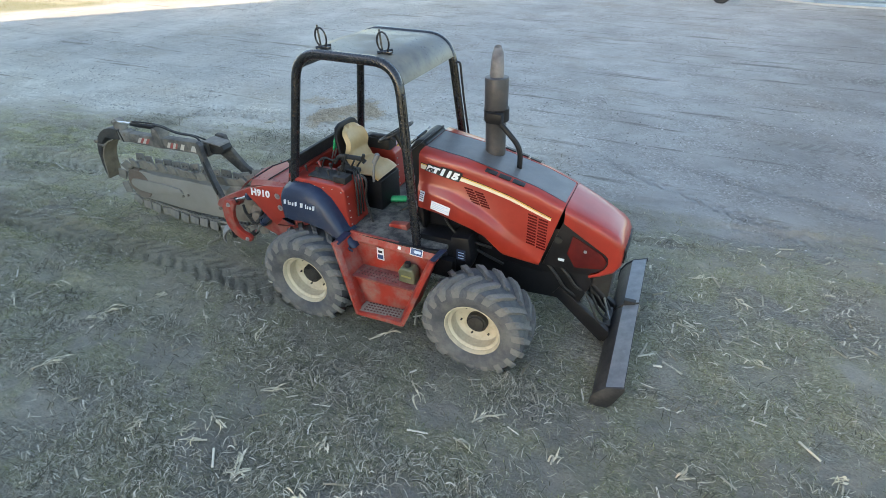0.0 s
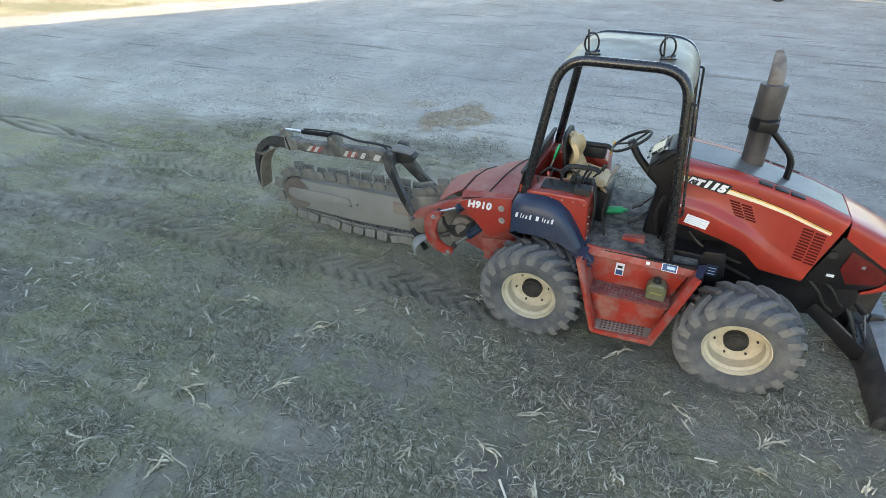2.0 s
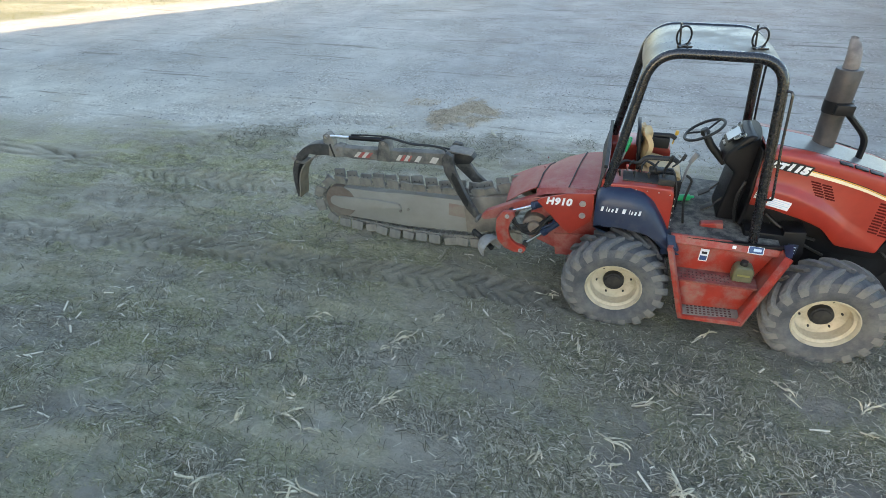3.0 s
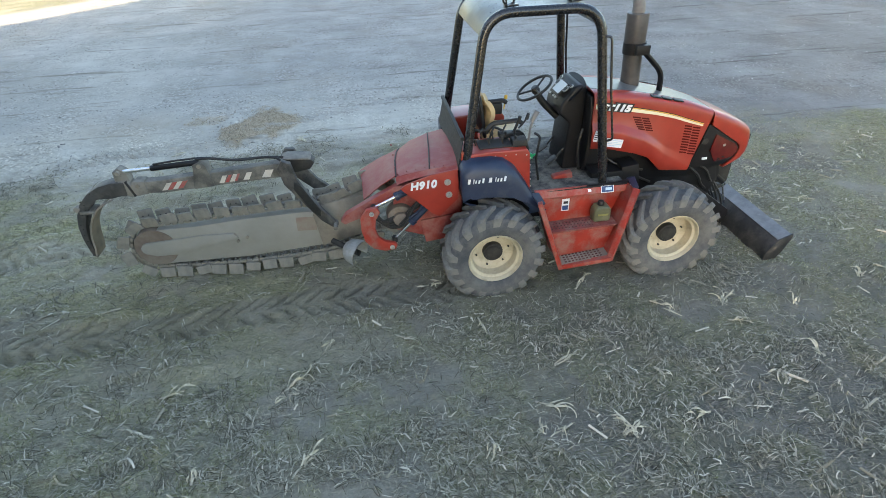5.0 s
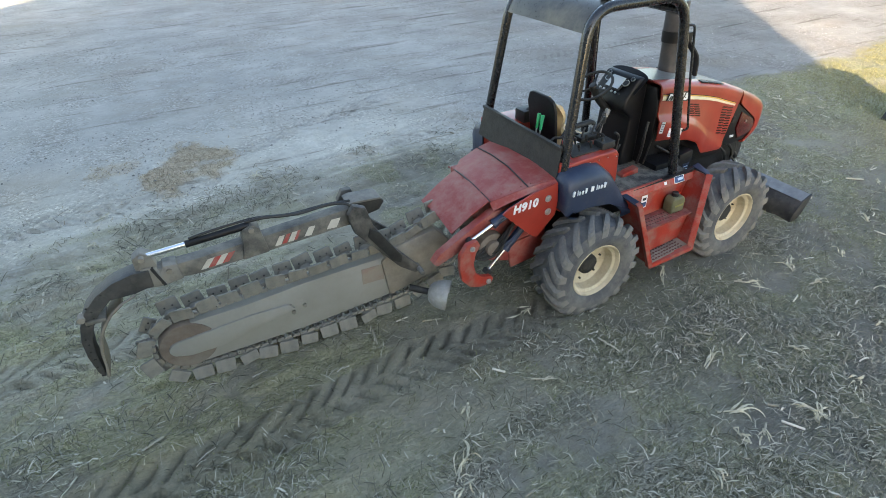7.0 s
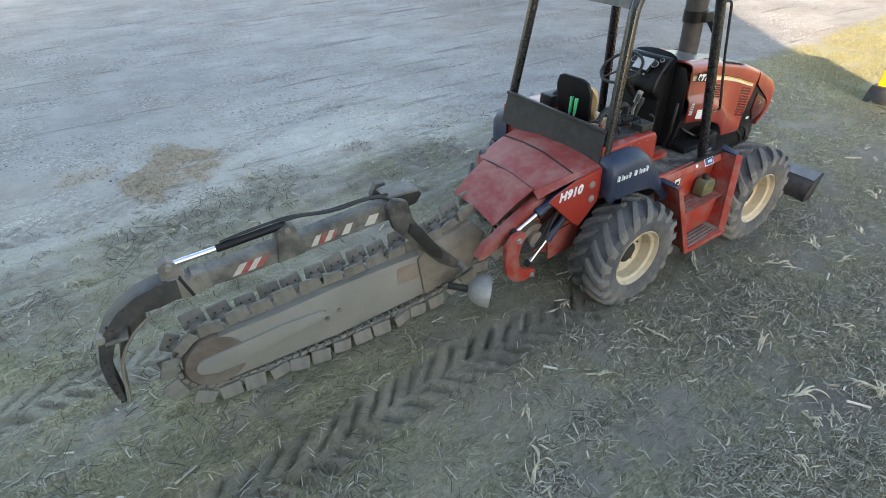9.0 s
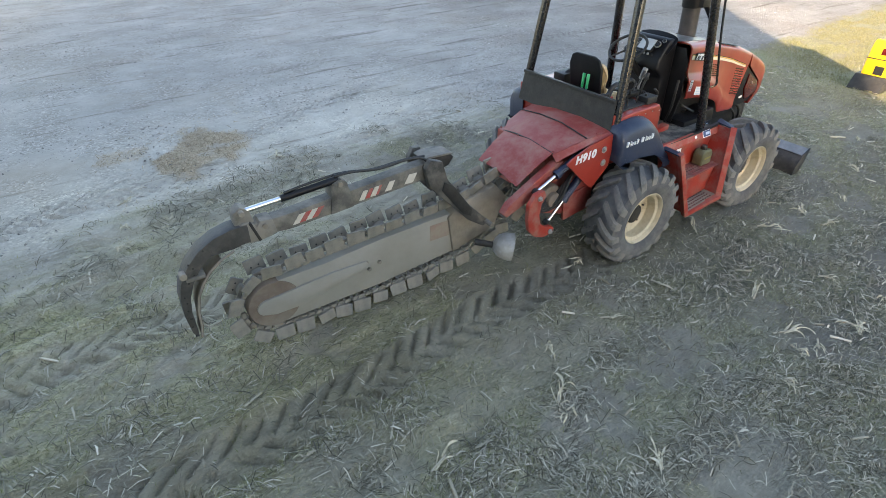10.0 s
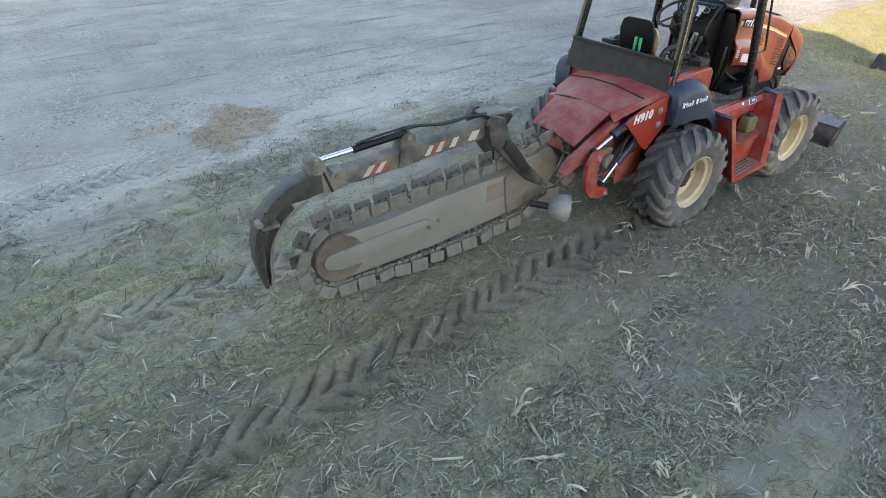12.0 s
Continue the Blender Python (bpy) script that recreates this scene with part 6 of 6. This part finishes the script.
part("shoe_lug", box(-4.90, -4.77, YA - 0.10, YA + 0.06, 0.84, 0.87, 0.008), M_BOOM, shoe)

# the digging end hangs a little askew
askew = Matrix.Translation((-2.7, -0.01, 0.585)) @ pose(0, 0, 0, 0, 1.7, -1.2) @ Matrix.Translation((2.7, 0.085, -0.6))
for e in (bar, chain, boom, cy):
    e.matrix_local = askew

# front blade
mB = Matrix.Translation((2.10, 0.042, 0.0)) @ pose(0, 0, 0, 1.8, 0, 1.9)
blade = sub("dozer_blade", label="black steel front dozer blade, scratched top painted grey as if sky-lit")
prof = [(-0.16, -0.03), (-0.155, 0.11), (-0.115, 0.20), (-0.05, 0.268), (0.082, 0.322), (0.086, 0.308), (-0.03, 0.252), (-0.09, 0.188), (-0.128, 0.105), (-0.132, -0.03)]
M_BLADE = surf("black_blade_steel", (0.014, 0.015, 0.017), (0.032, 0.032, 0.033), 6, 0.5, bump=0.15, dirt=(0.11, 0.103, 0.092), dirt_amount=0.45, dirt_scale=5)
# lighter copy of the blade steel: sky light on the top put into the colour
M_BLADE_SKYLIT = surf("skylit_scratched_steel", (0.14, 0.155, 0.17), (0.215, 0.23, 0.245), 9, 0.36, bump=0.2, dirt=(0.34, 0.35, 0.36), dirt_amount=0.3, dirt_scale=22)
for y0, y1 in ((-0.94, 0.165), (0.195, 0.955)):
    b = prism(prof, y0, y1, "y", 0.005)
    bmesh.ops.transform(b, matrix=mB, verts=b.verts)
    part("mouldboard", b, M_BLADE, blade)
    # overlay strip that paints the sky-lit upper curl
    b = prism([(-0.056, 0.272), (0.078, 0.326), (0.076, 0.331), (-0.058, 0.277)], y0 + 0.002, y1 - 0.002, "y", 0.0)
    bmesh.ops.transform(b, matrix=mB, verts=b.verts)
    part("skylit_top_strip", b, M_BLADE_SKYLIT, blade, "scratched blade top with sky light painted in as blue-grey")
for y in (-0.955, 0.955):
    b = prism([(-0.17, -0.03), (-0.165, 0.12), (-0.12, 0.21), (-0.055, 0.282), (0.088, 0.338), (0.092, 0.30), (0.03, 0.12), (-0.06, -0.03)], y, y + 0.018, "y", 0.004)
    bmesh.ops.transform(b, matrix=mB, verts=b.verts)
    part("end_plate", b, M_BLADE, blade)
b = box(-0.150, -0.112, -0.94, 0.955, -0.06, 0.05, 0.006)
bmesh.ops.transform(b, matrix=mB, verts=b.verts)
part("cutting_edge", b, M_BOOM, blade)
b = box(-0.21, -0.14, -0.14, 0.14, 0.04, 0.24, 0.01)
box(-0.06, 0.05, 0.155, 0.205, 0.25, 0.345, 0.008, b)
bmesh.ops.transform(b, matrix=mB, verts=b.verts)
part("pivot_bracket", b, M_GRIME, blade)
for y in (-0.16, 0.26):
    part("push_arm", prism([(1.40, 0.50), (1.46, 0.60), (1.97, 0.22), (1.985, 0.10), (1.90, 0.08)], y - 0.03, y + 0.03, "y", 0.01), M_BLACK, blade, "grimy black push arm")
lc = sub("lift_cylinder", label="blade lift cylinder with a bright rod")
part("barrel", rod((1.60, -0.08, 0.78), (1.86, -0.10, 0.55), 0.036, segs=16, bevel=0.004), M_BLACK, lc)
part("piston_rod", rod((1.86, -0.10, 0.55), (1.965, -0.10, 0.26), 0.011, segs=12), M_CHROME, lc, "bright rod")
for k in range(4):
    part("hydraulic_hose", tube(rounded([(1.62, -0.14 + 0.09 * k, 0.70), (1.78, -0.20 + 0.1 * k, 0.48), (1.86, -0.20 + 0.11 * k, 0.30 + 0.02 * k), (1.955, -0.06 + 0.06 * k, 0.20)], 0.12), 0.012, 8), M_INK, lc)
part("radiator_guard", box(1.72, 1.90, -0.12, 0.24, 0.55, 0.84, 0.02), M_GRIME, machine, "dirty guard under the nose")

# ---- other things on the place ----
yel = base("yellow_attachment", "yellow painted machine attachment on a brown steel stand with its shade put into the colour beside the grass", "machine", (6.17, 0.26, 0))
body = part("body", prism([(0.10, 0.22), (0.12, 0.66), (0.15, 0.76), (0.20, 0.80), (0.28, 0.80), (0.28, 0.22)], -0.52, -0.02, "y", 0.04), M_YELLOW, yel)
part("seam", box(0.108, 0.15, -0.52, -0.018, 0.50, 0.515, 0.0), M_INK, body, smooth=0)
part("slot", prism([(0.112, 0.58), (0.117, 0.68), (0.15, 0.68), (0.15, 0.58)], -0.32, -0.20, "y", 0.0), M_LENS, body, smooth=0)
part("slot", box(0.096, 0.14, -0.34, -0.20, 0.26, 0.40, 0.0), M_INK, body, smooth=0)
# near-black metal here: the shade on the brown stand is painted in
part("stand", prism([(-0.10, 0.0), (0.06, 0.24), (0.24, 0.24), (0.28, 0.0)], -0.46, 0.04, "y", 0.01), M_GRIME, yel, "brown steel stand with its shade put into the colour")

gbn = base("grain_bin", "round galvanised corrugated steel bin standing on grass", "bin", (7.6, 29.0, 0))
rows = []
for i in range(81):
    z = 0.05 + i * 0.05
    r = 6.5 + 0.035 * math.sin(z / 0.2 * math.tau / 1.0)
    rows.append([(r * math.cos(a), r * math.sin(a), z) for a in np.linspace(math.pi * 0.9, math.pi * 2.1, 90)])
part("bin_wall", grid(rows, 0.01), M_GALV, gbn, smooth=180)
for k in range(6):
    a = math.pi * (1.1 + 0.16 * k)
    part("stiffener", box(-0.05, 0.05, -0.05, 0.05, 0.0, 4.0, 0.01, m=Matrix.Translation((6.58 * math.cos(a), 6.58 * math.sin(a), 0)) @ pose(0, 0, 0, 0, 0, math.degrees(a))), M_GALV, gbn)
part("foundation", grid([[(6.7 * math.cos(a), 6.7 * math.sin(a), z) for a in np.linspace(math.pi * 0.9, math.pi * 2.1, 90)] for z in (-0.05, 0.06)], 0.1), M_SIDING, gbn)
tw = base("trailer_wheel", "black rubber wheel standing at the lot's far edge", "wheel", (2.55, 21.5, 0.36))
part("tyre", spin([(0.2, -0.09), (0.33, -0.11), (0.37, -0.08), (0.37, 0.08), (0.33, 0.11), (0.2, 0.09)], 32), M_GRIME, tw)
part("rim", spin([(0.02, -0.03), (0.2, -0.05), (0.205, 0.05), (0.02, 0.03)], 28), M_BLACK, tw)

# the barn behind the camera, whose long shadow covers the lot
d_sun, n_sun = Vector((0.64, 0.77, 0)).normalized(), Vector((0.77, -0.64, 0)).normalized()
barn = base("barn", "large grey metal-sided barn that shades the lot", "barn")
mb = Matrix(((n_sun.x, d_sun.x, 0, 0), (n_sun.y, d_sun.y, 0, 0), (0, 0, 1, 0), (0, 0, 0, 1)))
bw = box(-20.8, 4.72, -30, -15, 0, 13.5, 0.0)
bmesh.ops.transform(bw, matrix=mb, verts=bw.verts)
part("wall", bw, M_SIDING, barn, smooth=0)
br_ = prism([(-30.4, 13.5), (-22.5, 15.2), (-14.6, 13.5), (-14.6, 13.6), (-22.5, 15.35), (-30.4, 13.6)], -20.8, 4.72, "x", 0.0)
bmesh.ops.transform(br_, matrix=mb, verts=br_.verts)
part("roof", br_, M_ROOFSHEET, barn, smooth=0)


# ---- litter on the ground ----
def strips(name, n_try, area, chance, length, width, arch, material, label, category, seed, upright=False, curl=0.35, aligned=0.0, k=4):
    """Loose blades or stalks scattered on the ground, each a narrow bent strip, joined in one mesh."""
    g = np.random.default_rng(seed)
    x, y = g.uniform(area[0], area[1], n_try), g.uniform(area[2], area[3], n_try)
    keep = g.random(n_try) < chance(x, y)
    x, y = x[keep], y[keep]
    n = len(x)
    L = g.uniform(*length, n) * g.uniform(0.6, 1.0, n)
    W = g.uniform(*width, n)
    a = g.uniform(0, math.tau, n)
    if aligned:
        a = math.tau * 2 * fbm(x, y, 0.9, seed + 5, 3) + g.normal(0, aligned, n)
    z = height(x, y)
    bend = g.uniform(-curl, curl, n)
    co = np.zeros((n, k, 2, 3))
    for i in range(k):
        t = i / (k - 1)
        ang = a + bend * t
        if upright:
            px = x + np.cos(ang) * L * 0.55 * t ** 1.6
            py = y + np.sin(ang) * L * 0.55 * t ** 1.6
            pz = z + L * (0.85 * t - 0.25 * t * t)
            w = W * (1 - 0.85 * t)
        else:
            px = x + np.cos(ang) * L * (t - 0.5)
            py = y + np.sin(ang) * L * (t - 0.5)
            pz = np.maximum(height(px, py), z - 0.01) + 0.004 + g.uniform(arch[0], arch[1], n) * (0.35 + 0.65 * math.sin(math.pi * t))
            w = W * (0.55 + 0.45 * math.sin(math.pi * (0.15 + 0.7 * t)))
        tilt = g.uniform(-0.5, 0.5, n)
        for s in (0, 1):
            q = (s - 0.5) * w
            co[:, i, s, 0], co[:, i, s, 1], co[:, i, s, 2] = px - np.sin(ang) * q, py + np.cos(ang) * q, pz + q * tilt
    idx = np.arange(n * k * 2).reshape(n, k, 2)
    quads = np.stack([idx[:, :-1, 0], idx[:, :-1, 1], idx[:, 1:, 1], idx[:, 1:, 0]], -1).reshape(-1, 4)
    me = bpy.data.meshes.new(name)
    me.vertices.add(n * k * 2)
    me.vertices.foreach_set("co", co.astype(np.float32).ravel())
    me.loops.add(quads.size)
    me.loops.foreach_set("vertex_index", quads.astype(np.int32).ravel())
    me.polygons.add(len(quads))
    me.polygons.foreach_set("loop_start", np.arange(0, quads.size, 4, dtype=np.int32))
    me.update(calc_edges=True)
    return tagged(link(name, me, material, smooth=180), label, category, kind="stuff")


def field(x, y):
    return 1 - lot_mask(x, y)


M_TUFT = litter_mat("fresh_grass", [(0.0, (0.08, 0.14, 0.03)), (0.6, (0.16, 0.22, 0.06)), (1.0, (0.30, 0.32, 0.12))])
M_WEED = litter_mat("brown_weeds", [(0.0, (0.20, 0.155, 0.10)), (0.5, (0.38, 0.31, 0.21)), (1.0, (0.60, 0.52, 0.38))])


def strawy(x, y):
    return np.clip(0.02 + 0.98 * straw_mask(x, y) * (0.18 + 0.82 * sstep(fbm(x, y, 3.1, 81), 0.40, 0.60)), 0, 1) * (0.04 + 0.96 * field(x, y)) * free(x, y)


def matted(x, y):
    """Fine dead grass in patches on the field, absent from bare strips."""
    return np.clip(0.02 + 0.9 * sstep(0.55 * fbm(x, y, 2.6, 87) + 0.45 * grass_mask(x, y), 0.28, 0.58), 0, 1) * field(x, y) * free(x, y)


strips("straw_litter", 100000, (-4.5, 5.5, -4.4, -0.9), strawy, (0.03, 0.14), (0.0028, 0.0078), (0.0, 0.035), M_STRAW, "weathered grey-brown straw and stalk litter strewn over the soil", "straw", 11, curl=0.05, aligned=0.9, k=3)
strips("straw_litter", 130000, (-10, 8, -5, 4), strawy, (0.03, 0.14), (0.0028, 0.0078), (0.0, 0.03), M_STRAW, "weathered grey-brown straw scattered thinly over the field", "straw", 21, curl=0.05, aligned=1.1, k=3)
strips("straw_litter", 30000, (-8, 1.0, 0.8, 4.6), lambda x, y: 0.75 * sstep(fbm(x, y, 1.9, 97), 0.50, 0.60) * np.exp(-((y - lot_edge(x) - 0.1) / 0.65) ** 2), (0.05, 0.20), (0.005, 0.011), (0.0, 0.03), M_STRAW, "weathered pale stalks strewn along the lot's edge", "straw", 31, curl=0.05, k=3)
strips("straw_litter", 34000, (-8.0, -2.6, -3.6, 2.6), strawy, (0.04, 0.19), (0.004, 0.0085), (0.0, 0.018), M_STRAW, "broken grey straw trodden into the soil behind the digging chain", "straw", 41, curl=0.02, aligned=0.7, k=3)
strips("grass_tuft", 5000, (-4.4, -2.5, 0.0, 0.9), lambda x, y: np.exp(-((x + 3.4) / 0.5) ** 2 - ((y - 0.42) / 0.16) ** 2), (0.04, 0.11), (0.004, 0.008), (0, 0), M_TUFT, "fresh green grass tuft beside the digging bar", "grass", 32, upright=True, k=3)
strips("field_grass", 60000, (-40, -16, -2, 18), lambda x, y: (0.3 + 0.7 * sstep(fbm(x, y, 0.8, 98), 0.4, 0.6)) * sstep(0.64 * y - 0.77 * x, 22.4, 23.2), (0.05, 0.14), (0.008, 0.018), (0, 0), M_FARGRASS, "dry yellow grass on the far field", "grass", 33, upright=True, k=3)
strips("dead_grass", 150000, (-9, 5.5, -4.6, 3), matted, (0.02, 0.07), (0.0025, 0.005), (0.0, 0.015), M_MAT, "fine yellowed and dull green grass pressed flat on the soil", "grass", 27, curl=0.15, aligned=1.0, k=3)
strips("dry_weeds", 16000, (-5.6, -2.6, 3.0, 5.8), lambda x, y: 0.02 + 0.8 * pile_mask(x, y), (0.04, 0.13), (0.004, 0.009), (0.0, 0.03), M_WEED, "flattened brown dry weeds on the lot", "weeds", 22, curl=0.5, k=3)
strips("husk_litter", 9000, (-9, 8, -5, 6), lambda x, y: np.clip(0.04 + 0.75 * sstep(straw_mask(x, y), 0.25, 0.7), 0, 1) * (0.06 + 0.94 * field(x, y)) * free(x, y), (0.04, 0.15), (0.005, 0.015), (0.003, 0.035), M_HUSK, "pale dry corn husks and leaves lying on the soil", "husks", 12, curl=0.7, aligned=1.0, k=5)
strips("thin_grass", 170000, (-10, 9, -5, 4), lambda x, y: np.clip(grass_mask(x, y) * 1.2, 0, 1) * (0.45 + 0.55 * sstep(-x, 2.0, 3.5) + 0.3 * sstep(x, 2.0, 3.0)), (0.02, 0.065), (0.003, 0.006), (0, 0), M_GRASS, "thin short green and yellowed grass", "grass", 13, upright=True, k=3)
strips("far_grass", 150000, (6.0, 17, -2.5, 4.6), lambda x, y: np.clip(grass_mask(x, y), 0, 1) * sstep(fbm(x, y, 2.2, 95), 0.34, 0.52) * (0.12 + 0.88 * sstep(0.77 * x - 0.64 * y, 3.9, 4.7)), (0.03, 0.085), (0.004, 0.009), (0, 0), M_FARGRASS, "short yellow-green grass at the lot's edge", "grass", 14, upright=True, k=3)


def stalk_bits(n_try, seed):
    """Short broken lengths of corn stalk, six-sided, joined in one mesh."""
    g = np.random.default_rng(seed)
    x, y = g.uniform(-7, 6, n_try), g.uniform(-4.3, 3.6, n_try)
    keep = g.random(n_try) < (0.1 + 0.9 * straw_mask(x, y)) * (0.15 + 0.85 * field(x, y)) * free(x, y)
    x, y = x[keep], y[keep]
    n = len(x)
    L, r, a = g.uniform(0.05, 0.20, n), g.uniform(0.005, 0.011, n), g.uniform(0, math.tau, n)
    v = []
    for end in (-0.5, 0.5):
        cx, cy = x + np.cos(a) * L * end, y + np.sin(a) * L * end
        cz = height(cx, cy) + r * 0.8
        for q in np.arange(6) * math.tau / 6:
            v.append(np.stack([cx - np.sin(a) * r * math.cos(q), cy + np.cos(a) * r * math.cos(q), cz + r * math.sin(q)], -1))
    co = np.stack(v, 1)
    sides = [(j, (j + 1) % 6, 6 + (j + 1) % 6, 6 + j) for j in range(6)]
    f = [tuple(12 * i + q for q in face) for i in range(n) for face in sides + [tuple(range(5, -1, -1)), tuple(range(6, 12))]]
    m = bpy.data.meshes.new("stalk_bits")
    m.from_pydata(co.reshape(-1, 3).tolist(), [], f)
    return tagged(link("stalk_bits", m, M_HUSK, smooth=40), "short broken pieces of pale dry corn stalk", "stalks", kind="stuff")


stalk_bits(900, 45)


def pebbles(n_try, seed):
    """Loose gravel on the lot: small uneven stones, joined."""
    g = np.random.default_rng(seed)
    x, y = g.uniform(-16, 12, n_try), g.uniform(0.5, 17, n_try)
    keep = g.random(n_try) < lot_mask(x, y) * (0.06 + 0.94 * sstep(fbm(x, y, 0.9, 91), 0.44, 0.66))
    x, y = x[keep], y[keep]
    n = len(x)
    r = 0.006 + 0.016 * g.random(n) ** 3
    z = height(x, y)
    base_v = np.array([(1, 0, 0), (0, 1, 0), (-1, 0, 0), (0, -1, 0), (0, 0, 0.8), (0, 0, -0.5)], float)
    co = base_v[None] * r[:, None, None] * g.uniform(0.6, 1.3, (n, 6, 1))
    a = g.uniform(0, math.tau, n)
    c, s = np.cos(a)[:, None], np.sin(a)[:, None]
    co = np.stack([co[..., 0] * c - co[..., 1] * s + x[:, None], co[..., 0] * s + co[..., 1] * c + y[:, None], co[..., 2] + (z + r * 0.2)[:, None]], -1)
    tri = np.array([(0, 1, 4), (1, 2, 4), (2, 3, 4), (3, 0, 4), (1, 0, 5), (2, 1, 5), (3, 2, 5), (0, 3, 5)])
    f = (tri[None] + 6 * np.arange(n)[:, None, None]).reshape(-1, 3)
    m = bpy.data.meshes.new("gravel")
    m.from_pydata(co.reshape(-1, 3).tolist(), [], f.tolist())
    return tagged(link("gravel", m, M_STONE, smooth=0), "loose grey gravel scattered over the packed lot", "gravel", kind="stuff")


M_STONE = litter_mat("grey_gravel", [(0.0, (0.16, 0.15, 0.14)), (0.5, (0.29, 0.275, 0.255)), (0.9, (0.38, 0.365, 0.34)), (1.0, (0.55, 0.535, 0.51))])
pebbles(60000, 15)

# husk clumps that stand out singly
def clump(x, y, seed, size):
    g = random.Random(seed)
    z = float(height(np.array([x]), np.array([y]))[0])
    ob = base("corn_stalk", "dry pale corn stalk with curled husk leaves lying on the soil", "corn stalk", (x, y, z), "corn stalks on the field")
    main = g.uniform(0, math.tau)
    part("stalk", rod((-math.cos(main) * size * 0.5, -math.sin(main) * size * 0.5, 0.012), (math.cos(main) * size * 0.25, math.sin(main) * size * 0.25, 0.02), 0.008, 0.006, 7), M_HUSK, ob)
    for k in range(g.randint(4, 7)):
        a, L, w = main + g.gauss(0, 0.35), size * g.uniform(0.4, 1.1), g.uniform(0.006, 0.014)
        lift, bend, twist = g.uniform(0.004, 0.05), g.uniform(-1.6, 1.6), g.uniform(-2.2, 2.2)
        o = []
        s0 = size * g.uniform(-0.6, 0.3)
        p = Vector((math.cos(main) * s0 + g.gauss(0, 0.015), math.sin(main) * s0 + g.gauss(0, 0.015), 0.012))
        for i in range(8):
            t = i / 7
            b = a + bend * t * t
            p = p + Vector((math.cos(b), math.sin(b), 0)) * L / 7
            c = Vector((p.x, p.y, 0.010 + lift * math.sin(math.pi * min(1, t * 0.95))))
            sd = Vector((-math.sin(b) * math.cos(twist * t), math.cos(b) * math.cos(twist * t), math.sin(twist * t) * 0.8)) * w * (0.75 + 0.25 * math.sin(9 * t + seed)) * (0.3 + 0.7 * math.sin(math.pi * (0.12 + 0.82 * t)))
            o.append([c - sd, c + sd])
        part("husk_leaf", grid(o, 0.0012), M_HUSKLEAF, ob, smooth=60)
    return ob


M_HUSKLEAF = surf("curled_husk", (0.38, 0.335, 0.22), (0.70, 0.64, 0.48), 18, 0.75, bump=0.2)
spots = [(1.18, -1.45), (-0.82, -2.6), (-2.77, -2.58), (-3.52, -2.9), (1.13, -1.75), (0.54, -1.40), (-1.39, -2.68), (-3.1, -3.6), (-0.1, -0.97), (-0.34, -2.66), (2.65, 0.43), (3.15, 1.13), (3.34, 0.17), (2.72, 1.37), (1.83, -1.58), (-3.61, -2.71), (0.14, -2.2), (-3.53, -2.55),
         (-0.99, -2.52), (-0.88, -2.36), (-2.9, -1.9), (-0.36, -2.7), (-1.55, -0.65), (-0.6, -1.95)]
g0 = random.Random(7)
while len(spots) < 50:
    x, y = g0.uniform(-4.5, 6.0), g0.uniform(-4.0, 0.5)
    if (y < -1.25 or x > 2.5) and float(rut(np.array([x]), np.array([y]))[0]) < 0.005:
        spots.append((x, y))
for i, (x, y) in enumerate(spots):
    clump(x, y, 100 + i, g0.uniform(0.10, 0.22))
for i in range(10):
    clump(g0.uniform(-5.5, -2.5), g0.uniform(2.2, 3.6), 300 + i, g0.uniform(0.1, 0.2))
